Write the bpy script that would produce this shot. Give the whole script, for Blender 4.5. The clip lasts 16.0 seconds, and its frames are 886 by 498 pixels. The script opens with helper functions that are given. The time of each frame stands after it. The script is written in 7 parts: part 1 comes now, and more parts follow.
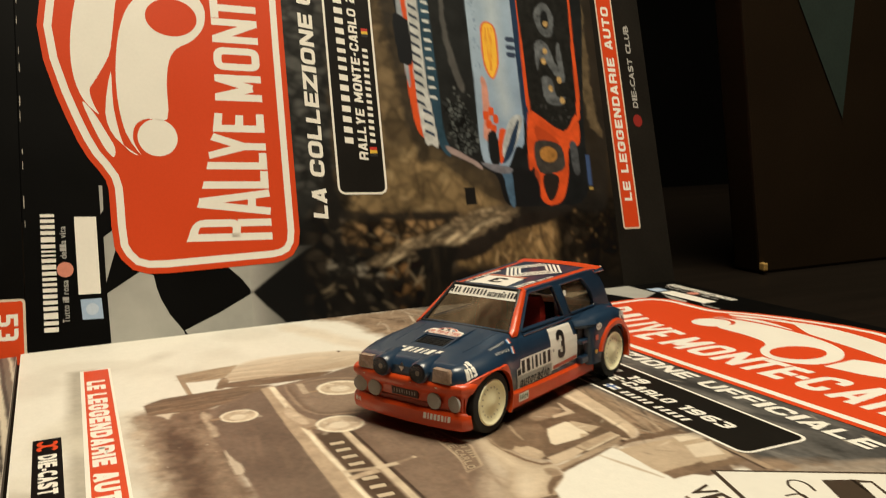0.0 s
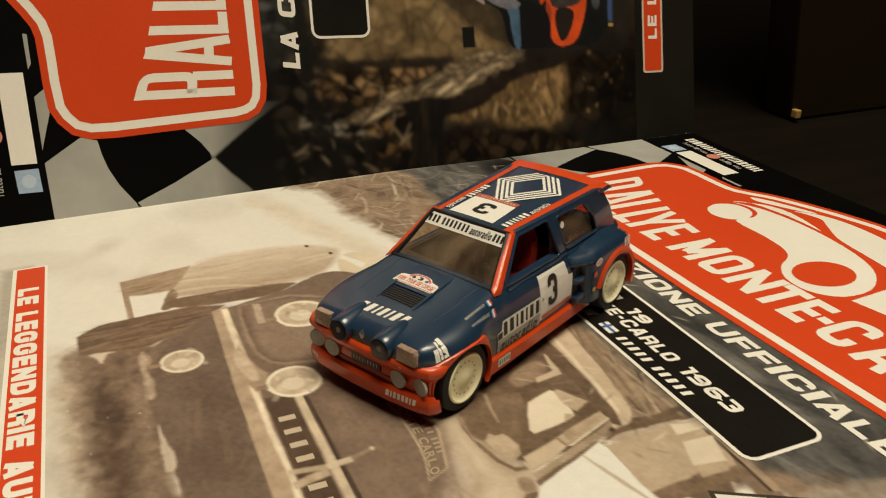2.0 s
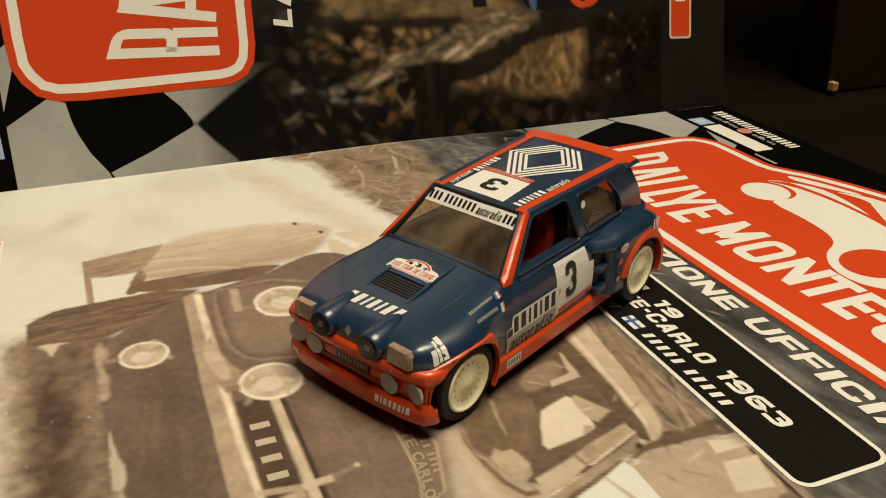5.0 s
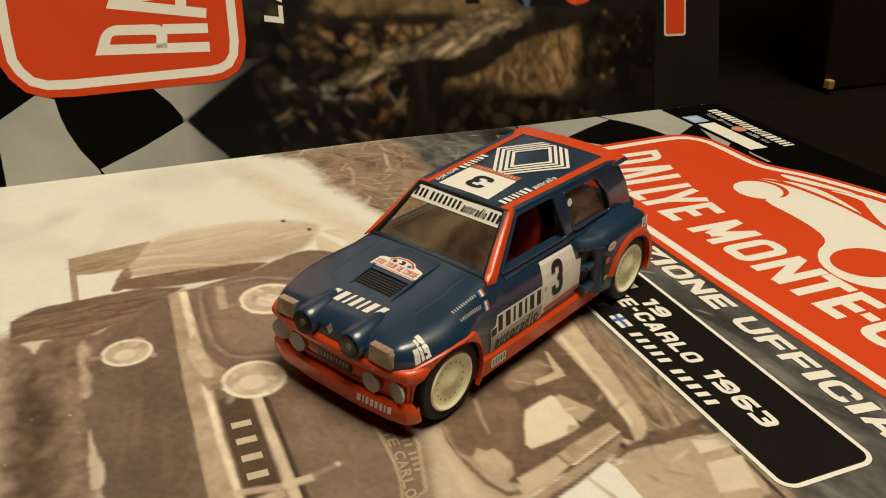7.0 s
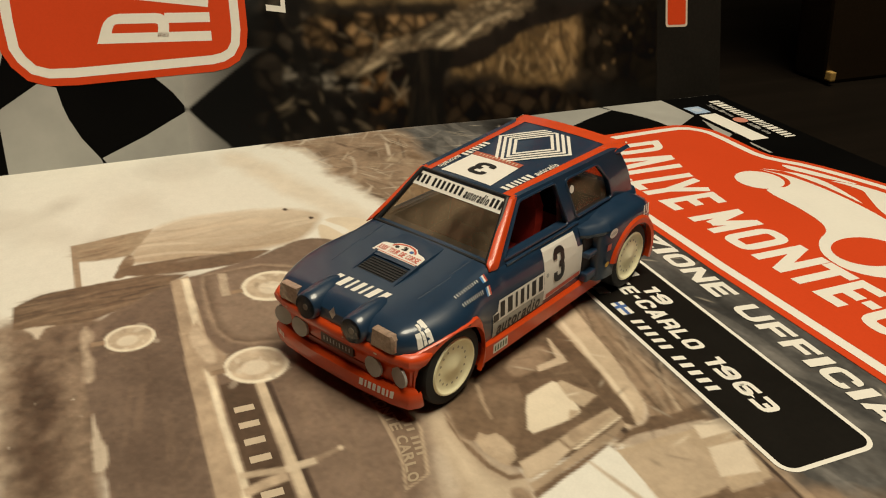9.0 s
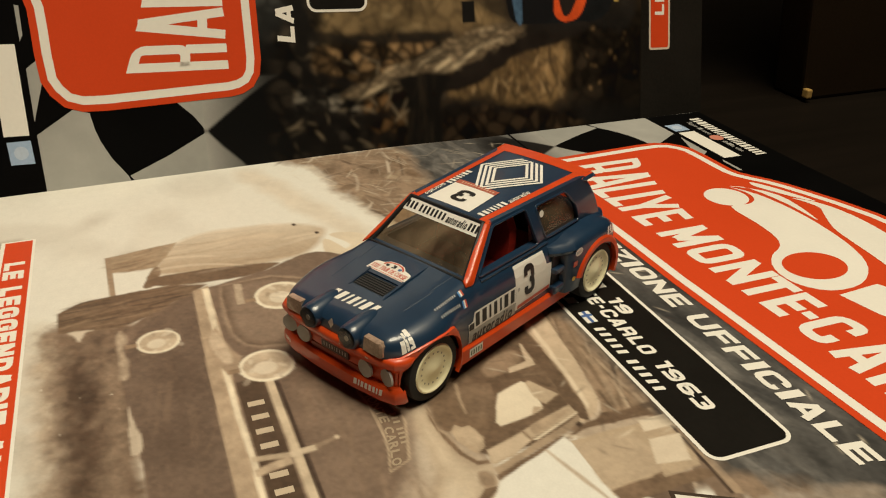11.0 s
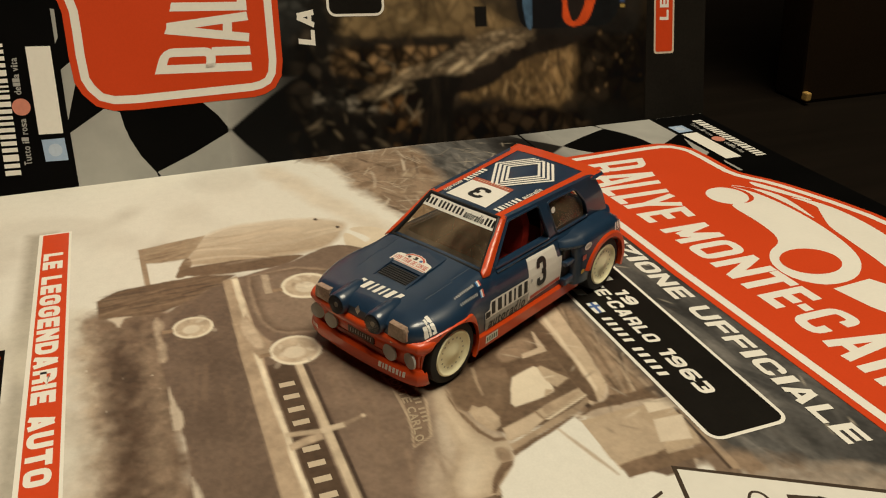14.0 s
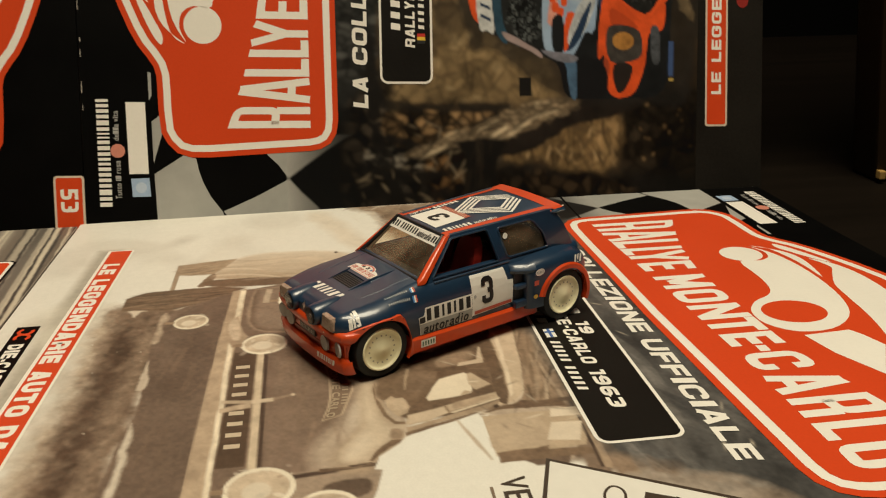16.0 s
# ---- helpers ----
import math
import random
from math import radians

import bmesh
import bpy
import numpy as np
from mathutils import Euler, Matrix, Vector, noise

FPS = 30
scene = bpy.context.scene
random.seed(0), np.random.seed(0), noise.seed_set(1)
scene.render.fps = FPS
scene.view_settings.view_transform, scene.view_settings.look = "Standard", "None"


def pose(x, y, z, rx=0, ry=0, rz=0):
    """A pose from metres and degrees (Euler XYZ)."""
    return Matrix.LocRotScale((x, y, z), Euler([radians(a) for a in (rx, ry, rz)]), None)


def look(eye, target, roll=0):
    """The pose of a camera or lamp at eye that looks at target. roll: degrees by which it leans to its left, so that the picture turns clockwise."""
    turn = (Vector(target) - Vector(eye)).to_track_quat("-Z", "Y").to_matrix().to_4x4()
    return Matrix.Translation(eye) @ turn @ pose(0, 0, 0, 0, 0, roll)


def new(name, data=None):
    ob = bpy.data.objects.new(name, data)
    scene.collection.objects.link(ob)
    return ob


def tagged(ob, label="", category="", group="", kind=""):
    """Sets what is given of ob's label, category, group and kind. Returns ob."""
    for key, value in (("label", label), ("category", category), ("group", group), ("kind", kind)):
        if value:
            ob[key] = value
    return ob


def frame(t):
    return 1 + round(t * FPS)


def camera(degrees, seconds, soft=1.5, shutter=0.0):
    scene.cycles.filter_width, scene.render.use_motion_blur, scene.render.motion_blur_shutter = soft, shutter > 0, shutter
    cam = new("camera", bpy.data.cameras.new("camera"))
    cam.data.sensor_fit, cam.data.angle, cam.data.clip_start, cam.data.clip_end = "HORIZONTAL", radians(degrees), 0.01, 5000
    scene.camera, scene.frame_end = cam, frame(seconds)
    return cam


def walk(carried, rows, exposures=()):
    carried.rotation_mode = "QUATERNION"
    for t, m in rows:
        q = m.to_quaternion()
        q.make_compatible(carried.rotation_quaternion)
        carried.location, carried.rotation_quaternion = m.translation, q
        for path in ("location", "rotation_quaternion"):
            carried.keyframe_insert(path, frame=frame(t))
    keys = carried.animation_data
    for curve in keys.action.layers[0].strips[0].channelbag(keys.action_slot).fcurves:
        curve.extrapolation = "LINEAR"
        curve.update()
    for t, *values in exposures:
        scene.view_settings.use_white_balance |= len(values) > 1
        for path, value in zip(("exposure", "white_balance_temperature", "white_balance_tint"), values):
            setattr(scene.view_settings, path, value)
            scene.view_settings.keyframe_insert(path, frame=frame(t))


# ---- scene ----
cam = camera(55.0, 16.0, soft=1.1, shutter=0.3)
PATH = [
    (0, (-0.05399, -0.17842, 0.07086), (0.07075, 0.09105, 0.02818), -0.89),
    (0.5, (-0.04944, -0.19191, 0.09264), (0.06977, 0.07130, 0.01195), -0.42),
    (1, (-0.04119, -0.17936, 0.10839), (0.07214, 0.07392, -0.00565), 0.41),
    (1.5, (-0.03227, -0.16006, 0.10785), (0.08466, 0.08606, -0.01765), 1.29),
    (2, (-0.02778, -0.13917, 0.10395), (0.08357, 0.10808, -0.02438), 1.01),
    (2.5, (-0.02471, -0.12490, 0.10112), (0.08393, 0.12274, -0.02877), 1.19),
    (3, (-0.02021, -0.11872, 0.09681), (0.08765, 0.12717, -0.03700), 1.17),
    (3.5, (-0.01544, -0.11638, 0.09518), (0.09095, 0.12933, -0.04014), 0.89),
    (4, (-0.01743, -0.11701, 0.09489), (0.08946, 0.12843, -0.04051), 1.11),
    (6.5, (-0.01484, -0.11859, 0.09313), (0.09228, 0.12575, -0.04407), 1.85),
    (7, (-0.01377, -0.11853, 0.09366), (0.09296, 0.12623, -0.04309), 1.67),
    (7.5, (-0.01359, -0.11858, 0.09413), (0.09339, 0.12590, -0.04294), 1.64),
    (8, (-0.01376, -0.11873, 0.09182), (0.09304, 0.12552, -0.04578), 1.71),
    (10.5, (-0.01589, -0.12685, 0.09864), (0.08859, 0.11734, -0.04084), 1.87),
    (11, (-0.01669, -0.13984, 0.10873), (0.08477, 0.10501, -0.03183), 1.52),
    (11.5, (-0.01887, -0.14676, 0.11317), (0.08131, 0.09853, -0.02752), 1.18),
    (12, (-0.02009, -0.14851, 0.11491), (0.08046, 0.09697, -0.02520), 1.31),
    (12.5, (-0.02194, -0.14821, 0.11455), (0.07859, 0.09704, -0.02595), 1.42),
    (13, (-0.02443, -0.14899, 0.11392), (0.07670, 0.09588, -0.02683), 1.66),
    (13.5, (-0.02423, -0.14897, 0.11302), (0.07661, 0.09629, -0.02727), 1.77),
    (14, (-0.02468, -0.14917, 0.11329), (0.07627, 0.09567, -0.02764), 1.83),
    (14.5, (-0.02441, -0.15031, 0.11378), (0.07656, 0.09464, -0.02695), 1.77),
    (15, (-0.02044, -0.15593, 0.11401), (0.07427, 0.09298, -0.02409), 1.60),
    (15.5, (-0.00086, -0.17479, 0.11357), (0.07053, 0.08679, -0.01480), 0.59),
    (16, (0.02397, -0.19276, 0.10167), (0.06459, 0.08498, -0.00421), -0.63),
]
walk(cam, [(t, look(eye, target, roll)) for t, eye, target, roll in PATH], exposures=[(0.0, 0.32), (0.6, 0.19), (1.2, 0.05), (2.0, 0.0), (3.0, 0.02), (4.0, 0.03), (8.0, 0.02), (11.5, -0.02), (12.5, -0.08), (14.0, -0.13), (15.0, -0.11), (16.0, -0.03)])

# ---- light: one warm ceiling lamp in a dim room ----
world = bpy.data.worlds.new("dim_room")
world.use_nodes = True
world.node_tree.nodes["Background"].inputs[0].default_value = (1.0, 0.78, 0.55, 1)
world.node_tree.nodes["Background"].inputs[1].default_value = 0.002
scene.world = world
lamp_data = bpy.data.lights.new("lamp_light", "AREA")
lamp_data.shape, lamp_data.size, lamp_data.energy, lamp_data.color = "DISK", 0.54, 13.4, (1.0, 0.888, 0.662)
lamp_light = new("lamp_light", lamp_data)
lamp_light.matrix_world = look((0.13, -0.16, 1.05), (0.05, 0.05, 0.0))

# ---- materials ----
MATS = {}


def mat(name, color, rough=0.45, metal=0.0, spot=0.10, scale=900.0, bump=0.0, coat=0.0, coarse=60.0, alpha=1.0, spec=0.5):
    """A painted, printed or moulded surface: colour with fine and coarse mottling, slight relief."""
    if name in MATS:
        return MATS[name]
    m = bpy.data.materials.new(name)
    m.use_nodes = True
    nt = m.node_tree
    b = nt.nodes["Principled BSDF"]
    geo = nt.nodes.new("ShaderNodeTexCoord")
    fine, big = nt.nodes.new("ShaderNodeTexNoise"), nt.nodes.new("ShaderNodeTexNoise")
    fine.inputs["Scale"].default_value, big.inputs["Scale"].default_value = scale, coarse
    fine.inputs["Detail"].default_value, big.inputs["Detail"].default_value = 3.0, 5.0
    for n in (fine, big):
        nt.links.new(geo.outputs["Object"], n.inputs["Vector"])
    add = nt.nodes.new("ShaderNodeMath")
    add.operation = "ADD"
    nt.links.new(fine.outputs["Fac"], add.inputs[0])
    nt.links.new(big.outputs["Fac"], add.inputs[1])
    ramp = nt.nodes.new("ShaderNodeMapRange")
    ramp.inputs[1].default_value, ramp.inputs[2].default_value = 0.6, 1.4
    ramp.inputs[3].default_value, ramp.inputs[4].default_value = 1.0 - spot, 1.0 + spot
    nt.links.new(add.outputs[0], ramp.inputs[0])
    mul = nt.nodes.new("ShaderNodeVectorMath")
    mul.operation = "SCALE"
    mul.inputs[0].default_value = color
    nt.links.new(ramp.outputs[0], mul.inputs["Scale"])
    nt.links.new(mul.outputs[0], b.inputs["Base Color"])
    rr = nt.nodes.new("ShaderNodeMapRange")
    rr.inputs[3].default_value, rr.inputs[4].default_value = max(rough - 0.08, 0.02), rough + 0.08
    nt.links.new(big.outputs["Fac"], rr.inputs[0])
    nt.links.new(rr.outputs[0], b.inputs["Roughness"])
    b.inputs["Metallic"].default_value = metal
    b.inputs["Specular IOR Level"].default_value = spec
    b.inputs["Coat Weight"].default_value = coat
    b.inputs["Coat Roughness"].default_value = 0.12
    b.inputs["Alpha"].default_value = alpha
    if bump:
        bp = nt.nodes.new("ShaderNodeBump")
        bp.inputs["Strength"].default_value, bp.inputs["Distance"].default_value = bump, 0.0002
        nt.links.new(fine.outputs["Fac"], bp.inputs["Height"])
        nt.links.new(bp.outputs[0], b.inputs["Normal"])
    MATS[name] = m
    return m


def photo(name, stops, scale=40.0, kind="NOISE", stretch=(1, 1, 1), detail=6.0, rough=0.35, warp=0.0, spec=0.5):
    """A printed photograph's mottled tone: a texture through a colour ramp of (position, colour) stops."""
    if name in MATS:
        return MATS[name]
    m = bpy.data.materials.new(name)
    m.use_nodes = True
    nt = m.node_tree
    b = nt.nodes["Principled BSDF"]
    b.inputs["Roughness"].default_value = rough
    b.inputs["Specular IOR Level"].default_value = spec
    tc, mp = nt.nodes.new("ShaderNodeTexCoord"), nt.nodes.new("ShaderNodeMapping")
    mp.inputs["Scale"].default_value = stretch
    nt.links.new(tc.outputs["Object"], mp.inputs["Vector"])
    tex = nt.nodes.new("ShaderNodeTexNoise")
    tex.inputs["Scale"].default_value, tex.inputs["Detail"].default_value = scale, detail
    tex.inputs["Roughness"].default_value, tex.inputs["Distortion"].default_value = 0.6, warp
    nt.links.new(mp.outputs[0], tex.inputs["Vector"])
    src = tex.outputs["Fac"]
    if kind == "CELLS":
        vor = nt.nodes.new("ShaderNodeTexVoronoi")
        vor.feature = "SMOOTH_F1"
        vor.inputs["Scale"].default_value = scale * 2.2
        nt.links.new(mp.outputs[0], vor.inputs["Vector"])
        mix = nt.nodes.new("ShaderNodeMath")
        mix.operation = "SUBTRACT"
        nt.links.new(tex.outputs["Fac"], mix.inputs[0])
        half = nt.nodes.new("ShaderNodeMath")
        half.operation = "MULTIPLY_ADD"
        half.inputs[1].default_value, half.inputs[2].default_value = 0.45, -0.16
        nt.links.new(vor.outputs["Distance"], half.inputs[0])
        nt.links.new(half.outputs[0], mix.inputs[1])
        src = mix.outputs[0]
    ramp = nt.nodes.new("ShaderNodeValToRGB")
    el = ramp.color_ramp.elements
    while len(el) < len(stops):
        el.new(0.5)
    for e, (p, c) in zip(el, stops):
        e.position, e.color = p, (*c, 1)
    nt.links.new(src, ramp.inputs[0])
    nt.links.new(ramp.outputs[0], b.inputs["Base Color"])
    MATS[name] = m
    return m


PAPER = mat("coated_paper_white", (0.735, 0.712, 0.65), 0.34, spot=0.04, scale=400, coarse=25)
PRINT_RED = mat("printed_red", (0.61, 0.060, 0.014), 0.38, spot=0.05, spec=0.22, scale=1500, coarse=30)
PRINT_WHITE = mat("printed_white", (0.82, 0.79, 0.72), 0.36, spot=0.03)
PRINT_BLACK = mat("printed_black", (0.0014, 0.0013, 0.0012), 0.5, spot=0.25, spec=0.08)
PRINT_GREY = photo("printed_chequer_grey", ((0.25, (0.24, 0.24, 0.225)), (0.75, (0.50, 0.49, 0.45))), 18)
PRINT_BLUE = mat("printed_pale_blue", (0.34, 0.45, 0.62), 0.36)
UNDERGROWTH = photo("printed_undergrowth", ((0.36, (0.010, 0.009, 0.009)), (0.58, (0.035, 0.028, 0.022)), (0.78, (0.20, 0.17, 0.14))), 55, stretch=(2.0, 1, 1), warp=2.0)
SEPIA = [mat("sepia_%s" % n, c, 0.34, spot=0.10, scale=700, coarse=70) for n, c in (
    ("deep", (0.055, 0.038, 0.026)), ("dark", (0.115, 0.082, 0.058)), ("mid", (0.20, 0.145, 0.10)), ("tan", (0.34, 0.26, 0.18)), ("light", (0.52, 0.43, 0.32)), ("pale", (0.68, 0.61, 0.50)))]
TABLE = photo("dark_stained_wood", ((0.2, (0.004, 0.003, 0.002)), (0.8, (0.010, 0.007, 0.005))), 6, stretch=(1, 12, 12), rough=0.5, spec=0.06)
BLUE = mat("dark_blue_enamel", (0.0095, 0.029, 0.063), 0.36, spot=0.10, coat=0.55, bump=0.05, scale=420, coarse=160)
ORANGE = mat("orange_red_enamel", (0.58, 0.058, 0.008), 0.36, spot=0.09, spec=0.4, coat=0.35, bump=0.04, scale=420, coarse=160)
DECAL = mat("decal_white", (0.78, 0.75, 0.69), 0.4, spot=0.04)
DECAL_BLACK = mat("decal_black", (0.012, 0.012, 0.012), 0.4)
DECAL_RED = mat("decal_red", (0.55, 0.10, 0.06), 0.4)
TYRE = mat("tyre_rubber", (0.012, 0.012, 0.012), 0.75, spot=0.2, bump=0.1)
RIM = mat("cream_plastic", (0.98, 0.92, 0.62), 0.42, spot=0.05)
LAMP_GREY = mat("lamp_grey_paint", (0.40, 0.39, 0.37), 0.4)
PLASTIC_BLACK = mat("black_plastic", (0.01, 0.01, 0.011), 0.5)
INTERIOR = mat("red_interior_plastic", (0.38, 0.025, 0.014), 0.5)
STEEL = mat("bright_steel", (0.6, 0.6, 0.58), 0.3, metal=1.0)


def glass(name, color, rough=0.05, haze=0.0):
    m = bpy.data.materials.new(name)
    m.use_nodes = True
    nt = m.node_tree
    out, gl, tr, mix = nt.nodes["Material Output"], nt.nodes.new("ShaderNodeBsdfGlossy"), nt.nodes.new("ShaderNodeBsdfTransparent"), nt.nodes.new("ShaderNodeMixShader")
    gl.inputs["Roughness"].default_value = rough
    tr.inputs["Color"].default_value = (*color, 1)
    fr = nt.nodes.new("ShaderNodeFresnel")
    fr.inputs["IOR"].default_value = 1.5
    nt.links.new(fr.outputs[0], mix.inputs[0])
    film, veil = nt.nodes.new("ShaderNodeBsdfDiffuse"), nt.nodes.new("ShaderNodeMixShader")
    film.inputs["Color"].default_value = (0.42, 0.30, 0.19, 1)
    tc, nz, mr = nt.nodes.new("ShaderNodeTexCoord"), nt.nodes.new("ShaderNodeTexNoise"), nt.nodes.new("ShaderNodeMapRange")
    nz.inputs["Scale"].default_value, nz.inputs["Detail"].default_value, nz.inputs["Distortion"].default_value = 110.0, 6.0, 0.6
    mr.inputs[1].default_value, mr.inputs[2].default_value = 0.32, 0.70
    mr.inputs[3].default_value, mr.inputs[4].default_value = haze * 0.35, haze * 1.9
    nt.links.new(tc.outputs["Object"], nz.inputs["Vector"])
    nt.links.new(nz.outputs["Fac"], mr.inputs[0])
    nt.links.new(mr.outputs[0], veil.inputs[0])
    nt.links.new(tr.outputs[0], veil.inputs[1])
    nt.links.new(film.outputs[0], veil.inputs[2])
    nt.links.new(veil.outputs[0], mix.inputs[1])
    nt.links.new(gl.outputs[0], mix.inputs[2])
    nt.links.new(mix.outputs[0], out.inputs["Surface"])
    return m


GLASS = glass("clear_plastic_pane", (0.72, 0.66, 0.56), 0.10, 0.15)
SCREEN = glass("scratched_clear_plastic", (0.86, 0.78, 0.64), 0.10, 0.21)
LENS = glass("clear_plastic_lens", (0.85, 0.80, 0.74), 0.10)

HEADLIGHT = mat("moulded_clear_headlight", (0.29, 0.20, 0.145), 0.18, spot=0.4, scale=1600, coat=0.7, bump=0.25)

# ---- small builders ----
MM = 0.001


def thing(name, m, label, category, group="", kind=""):
    ob = new(name)
    ob.empty_display_size = 0.01
    ob.matrix_world = m
    return tagged(ob, label, category, group, kind)


def part(name, bm, material, parent, label="", smooth=False, scale=MM):
    """Links a bmesh, in millimetres, as one mesh under its thing."""
    me = bpy.data.meshes.new(name)
    bmesh.ops.recalc_face_normals(bm, faces=bm.faces)
    for f in bm.faces:
        f.smooth = smooth
    bm.to_mesh(me)
    bm.free()
    me.transform(Matrix.Scale(scale, 4))
    ob = new(name, me)
    me.materials.append(material)
    ob.parent = parent
    if smooth:
        me.set_sharp_from_angle(angle=radians(38))
    return tagged(ob, label)


def box_bm(x0, x1, y0, y1, z0, z1, bevel=0.0):
    bm = bmesh.new()
    bmesh.ops.create_cube(bm, size=1, matrix=Matrix.Translation(((x0 + x1) / 2, (y0 + y1) / 2, (z0 + z1) / 2)) @ Matrix.Diagonal((abs(x1 - x0), abs(y1 - y0), abs(z1 - z0), 1)))
    if bevel:
        bmesh.ops.bevel(bm, geom=bm.edges[:], offset=bevel, segments=2, affect="EDGES", profile=0.6)
    return bm


def smooth_loop(pts, steps=5):
    """A closed rounded outline through a few corner points."""
    n, out = len(pts), []
    for i in range(n):
        p0, p1, p2, p3 = (Vector(pts[(i + k) % n]) for k in (-1, 0, 1, 2))
        for s in range(steps):
            t = s / steps
            out.append(0.5 * ((2 * p1) + (p2 - p0) * t + (2 * p0 - 5 * p1 + 4 * p2 - p3) * t * t + (3 * p1 - p0 - 3 * p2 + p3) * t ** 3))
    return [(p.x, p.y) for p in out]


def ellipse(u, v, ru, rv, n=40, turn=0.0):
    c, s = math.cos(radians(turn)), math.sin(radians(turn))
    return [(u + ru * math.cos(a) * c - rv * math.sin(a) * s, v + ru * math.cos(a) * s + rv * math.sin(a) * c) for a in (2 * math.pi * k / n for k in range(n))]


def rounded(u0, u1, v0, v1, r, n=6):
    out = []
    for cu, cv, a0 in ((u1 - r, v1 - r, 0), (u0 + r, v1 - r, 90), (u0 + r, v0 + r, 180), (u1 - r, v0 + r, 270)):
        out += [(cu + r * math.cos(radians(a0 + 90 * k / n)), cv + r * math.sin(radians(a0 + 90 * k / n))) for k in range(n + 1)]
    return out


def inset(pts, d):
    """The outline moved inwards by d."""
    area = sum(a[0] * b[1] - b[0] * a[1] for a, b in zip(pts, pts[1:] + pts[:1]))
    sg, out, n = (1 if area > 0 else -1), [], len(pts)
    for i in range(n):
        a, b, c = Vector(pts[i - 1]), Vector(pts[i]), Vector(pts[(i + 1) % n])
        e = ((b - a).normalized() + (c - b).normalized()).normalized()
        out.append((b.x - sg * e.y * d, b.y + sg * e.x * d))
    return out


def flat_bm(outlines, place):
    """Flat faces from outlines in a sheet's own plane; place maps (a, b) to a point."""
    bm = bmesh.new()
    for pts in outlines:
        vs = [bm.verts.new(place(a, b)) for a, b in pts]
        es = [bm.edges.new((vs[i], vs[(i + 1) % len(vs)])) for i in range(len(vs))]
        bmesh.ops.triangle_fill(bm, edges=es, use_beauty=True)
    return bm


def fine_flat_bm(outlines, place, step=9.0):
    """As flat_bm, cut across by a mesh of lines, so that it can follow a bent sheet."""
    bm = flat_bm(outlines, lambda a, b: (a, b, 0.0))
    los, his = [min(v.co[k] for v in bm.verts) for k in (0, 1)], [max(v.co[k] for v in bm.verts) for k in (0, 1)]
    for k in (0, 1):
        x = los[k] + step
        while x < his[k]:
            co, no = [0, 0, 0], [0, 0, 0]
            co[k], no[k] = x, 1
            bmesh.ops.bisect_plane(bm, geom=bm.verts[:] + bm.edges[:] + bm.faces[:], dist=1e-5, plane_co=co, plane_no=no)
            x += step
    for v in bm.verts:
        v.co = place(v.co.x, v.co.y)
    return bm


GLYPHS = {}
NARROW = {"I": 0.45, "1": 0.62, "-": 0.5, " ": 0.55, "M": 1.1, "W": 1.2, "i": 0.55, "t": 0.75, "r": 0.75}


def glyph(ch, shear):
    """Points and faces of one letter of the built-in font, fitted into a unit square; capitals and digits fill it."""
    if (ch, shear) not in GLYPHS:
        cu = bpy.data.curves.new("lettering", "FONT")
        cu.body, cu.size, cu.resolution_u, cu.shear = ch, 1.0, 4, shear
        ob = bpy.data.objects.new("lettering", cu)
        scene.collection.objects.link(ob)
        me = bpy.data.meshes.new_from_object(ob.evaluated_get(bpy.context.evaluated_depsgraph_get()))
        bpy.data.objects.remove(ob)
        co = [(v.co.x, v.co.y) for v in me.vertices]
        faces = [tuple(f.vertices) for f in me.polygons]
        bpy.data.meshes.remove(me)
        x0, x1 = min(p[0] for p in co), max(p[0] for p in co)
        y0, y1 = min(p[1] for p in co), max(p[1] for p in co)
        if ch.islower() or ch == "-":
            y0, y1 = 0.0, 0.75
        GLYPHS[ch, shear] = [((x - x0) / (x1 - x0), (y - y0) / (y1 - y0)) for x, y in co], faces
    return GLYPHS[ch, shear]


def text_bm(body, a0, a1, b0, b1, place, heavy=0.02, shear=0.0, shape=None):
    """Lettering spread evenly over the box a0..a1, b0..b1 of a sheet's plane; heavy thickens its strokes by shifted layers."""
    cells = [NARROW.get(ch, 1.0) for ch in body]
    unit = (a1 - a0) / sum(cells)
    tall = b1 - b0 if shape is None else shape((a0 + a1) / 2, 1.0) - shape((a0 + a1) / 2, 0.0)
    thick, rise = heavy if isinstance(heavy, tuple) else (heavy * tall * 1.3, heavy * tall * 1.3)
    bm, a = bmesh.new(), a0
    for ch, cell in zip(body, cells):
        if ch != " ":
            co, faces = glyph(ch, shear)
            gap = 0.06 * unit
            wide = max(cell * unit - 2 * gap - 2 * thick, 0.06 * unit)
            lean = 0.0
            if ch in "I1":
                lean = shear * tall * 0.3
            for k, (dx, dy) in enumerate(((0, 0), (-1, -1), (1, -1), (-1, 1), (1, 1))):
                vs = []
                for px, py in co:
                    p = a + gap + thick * (1 + dx) + px * (wide + lean)
                    q = (rise * (1 + dy) + py * (tall - 2 * rise)) / tall
                    r = b0 + (b1 - b0) * q if shape is None else shape(p, q)
                    base, ahead, aside = (Vector(place(*pr)) for pr in ((p, r), (p + 0.1, r), (p, r + 0.1)))
                    up = (ahead - base).cross(aside - base).normalized()
                    vs.append(bm.verts.new(base + up * (0.004 * k * (1 if up.z > -0.5 else -1))))
                for f in faces:
                    bm.faces.new([vs[m] for m in f])
        a += cell * unit
    return bm


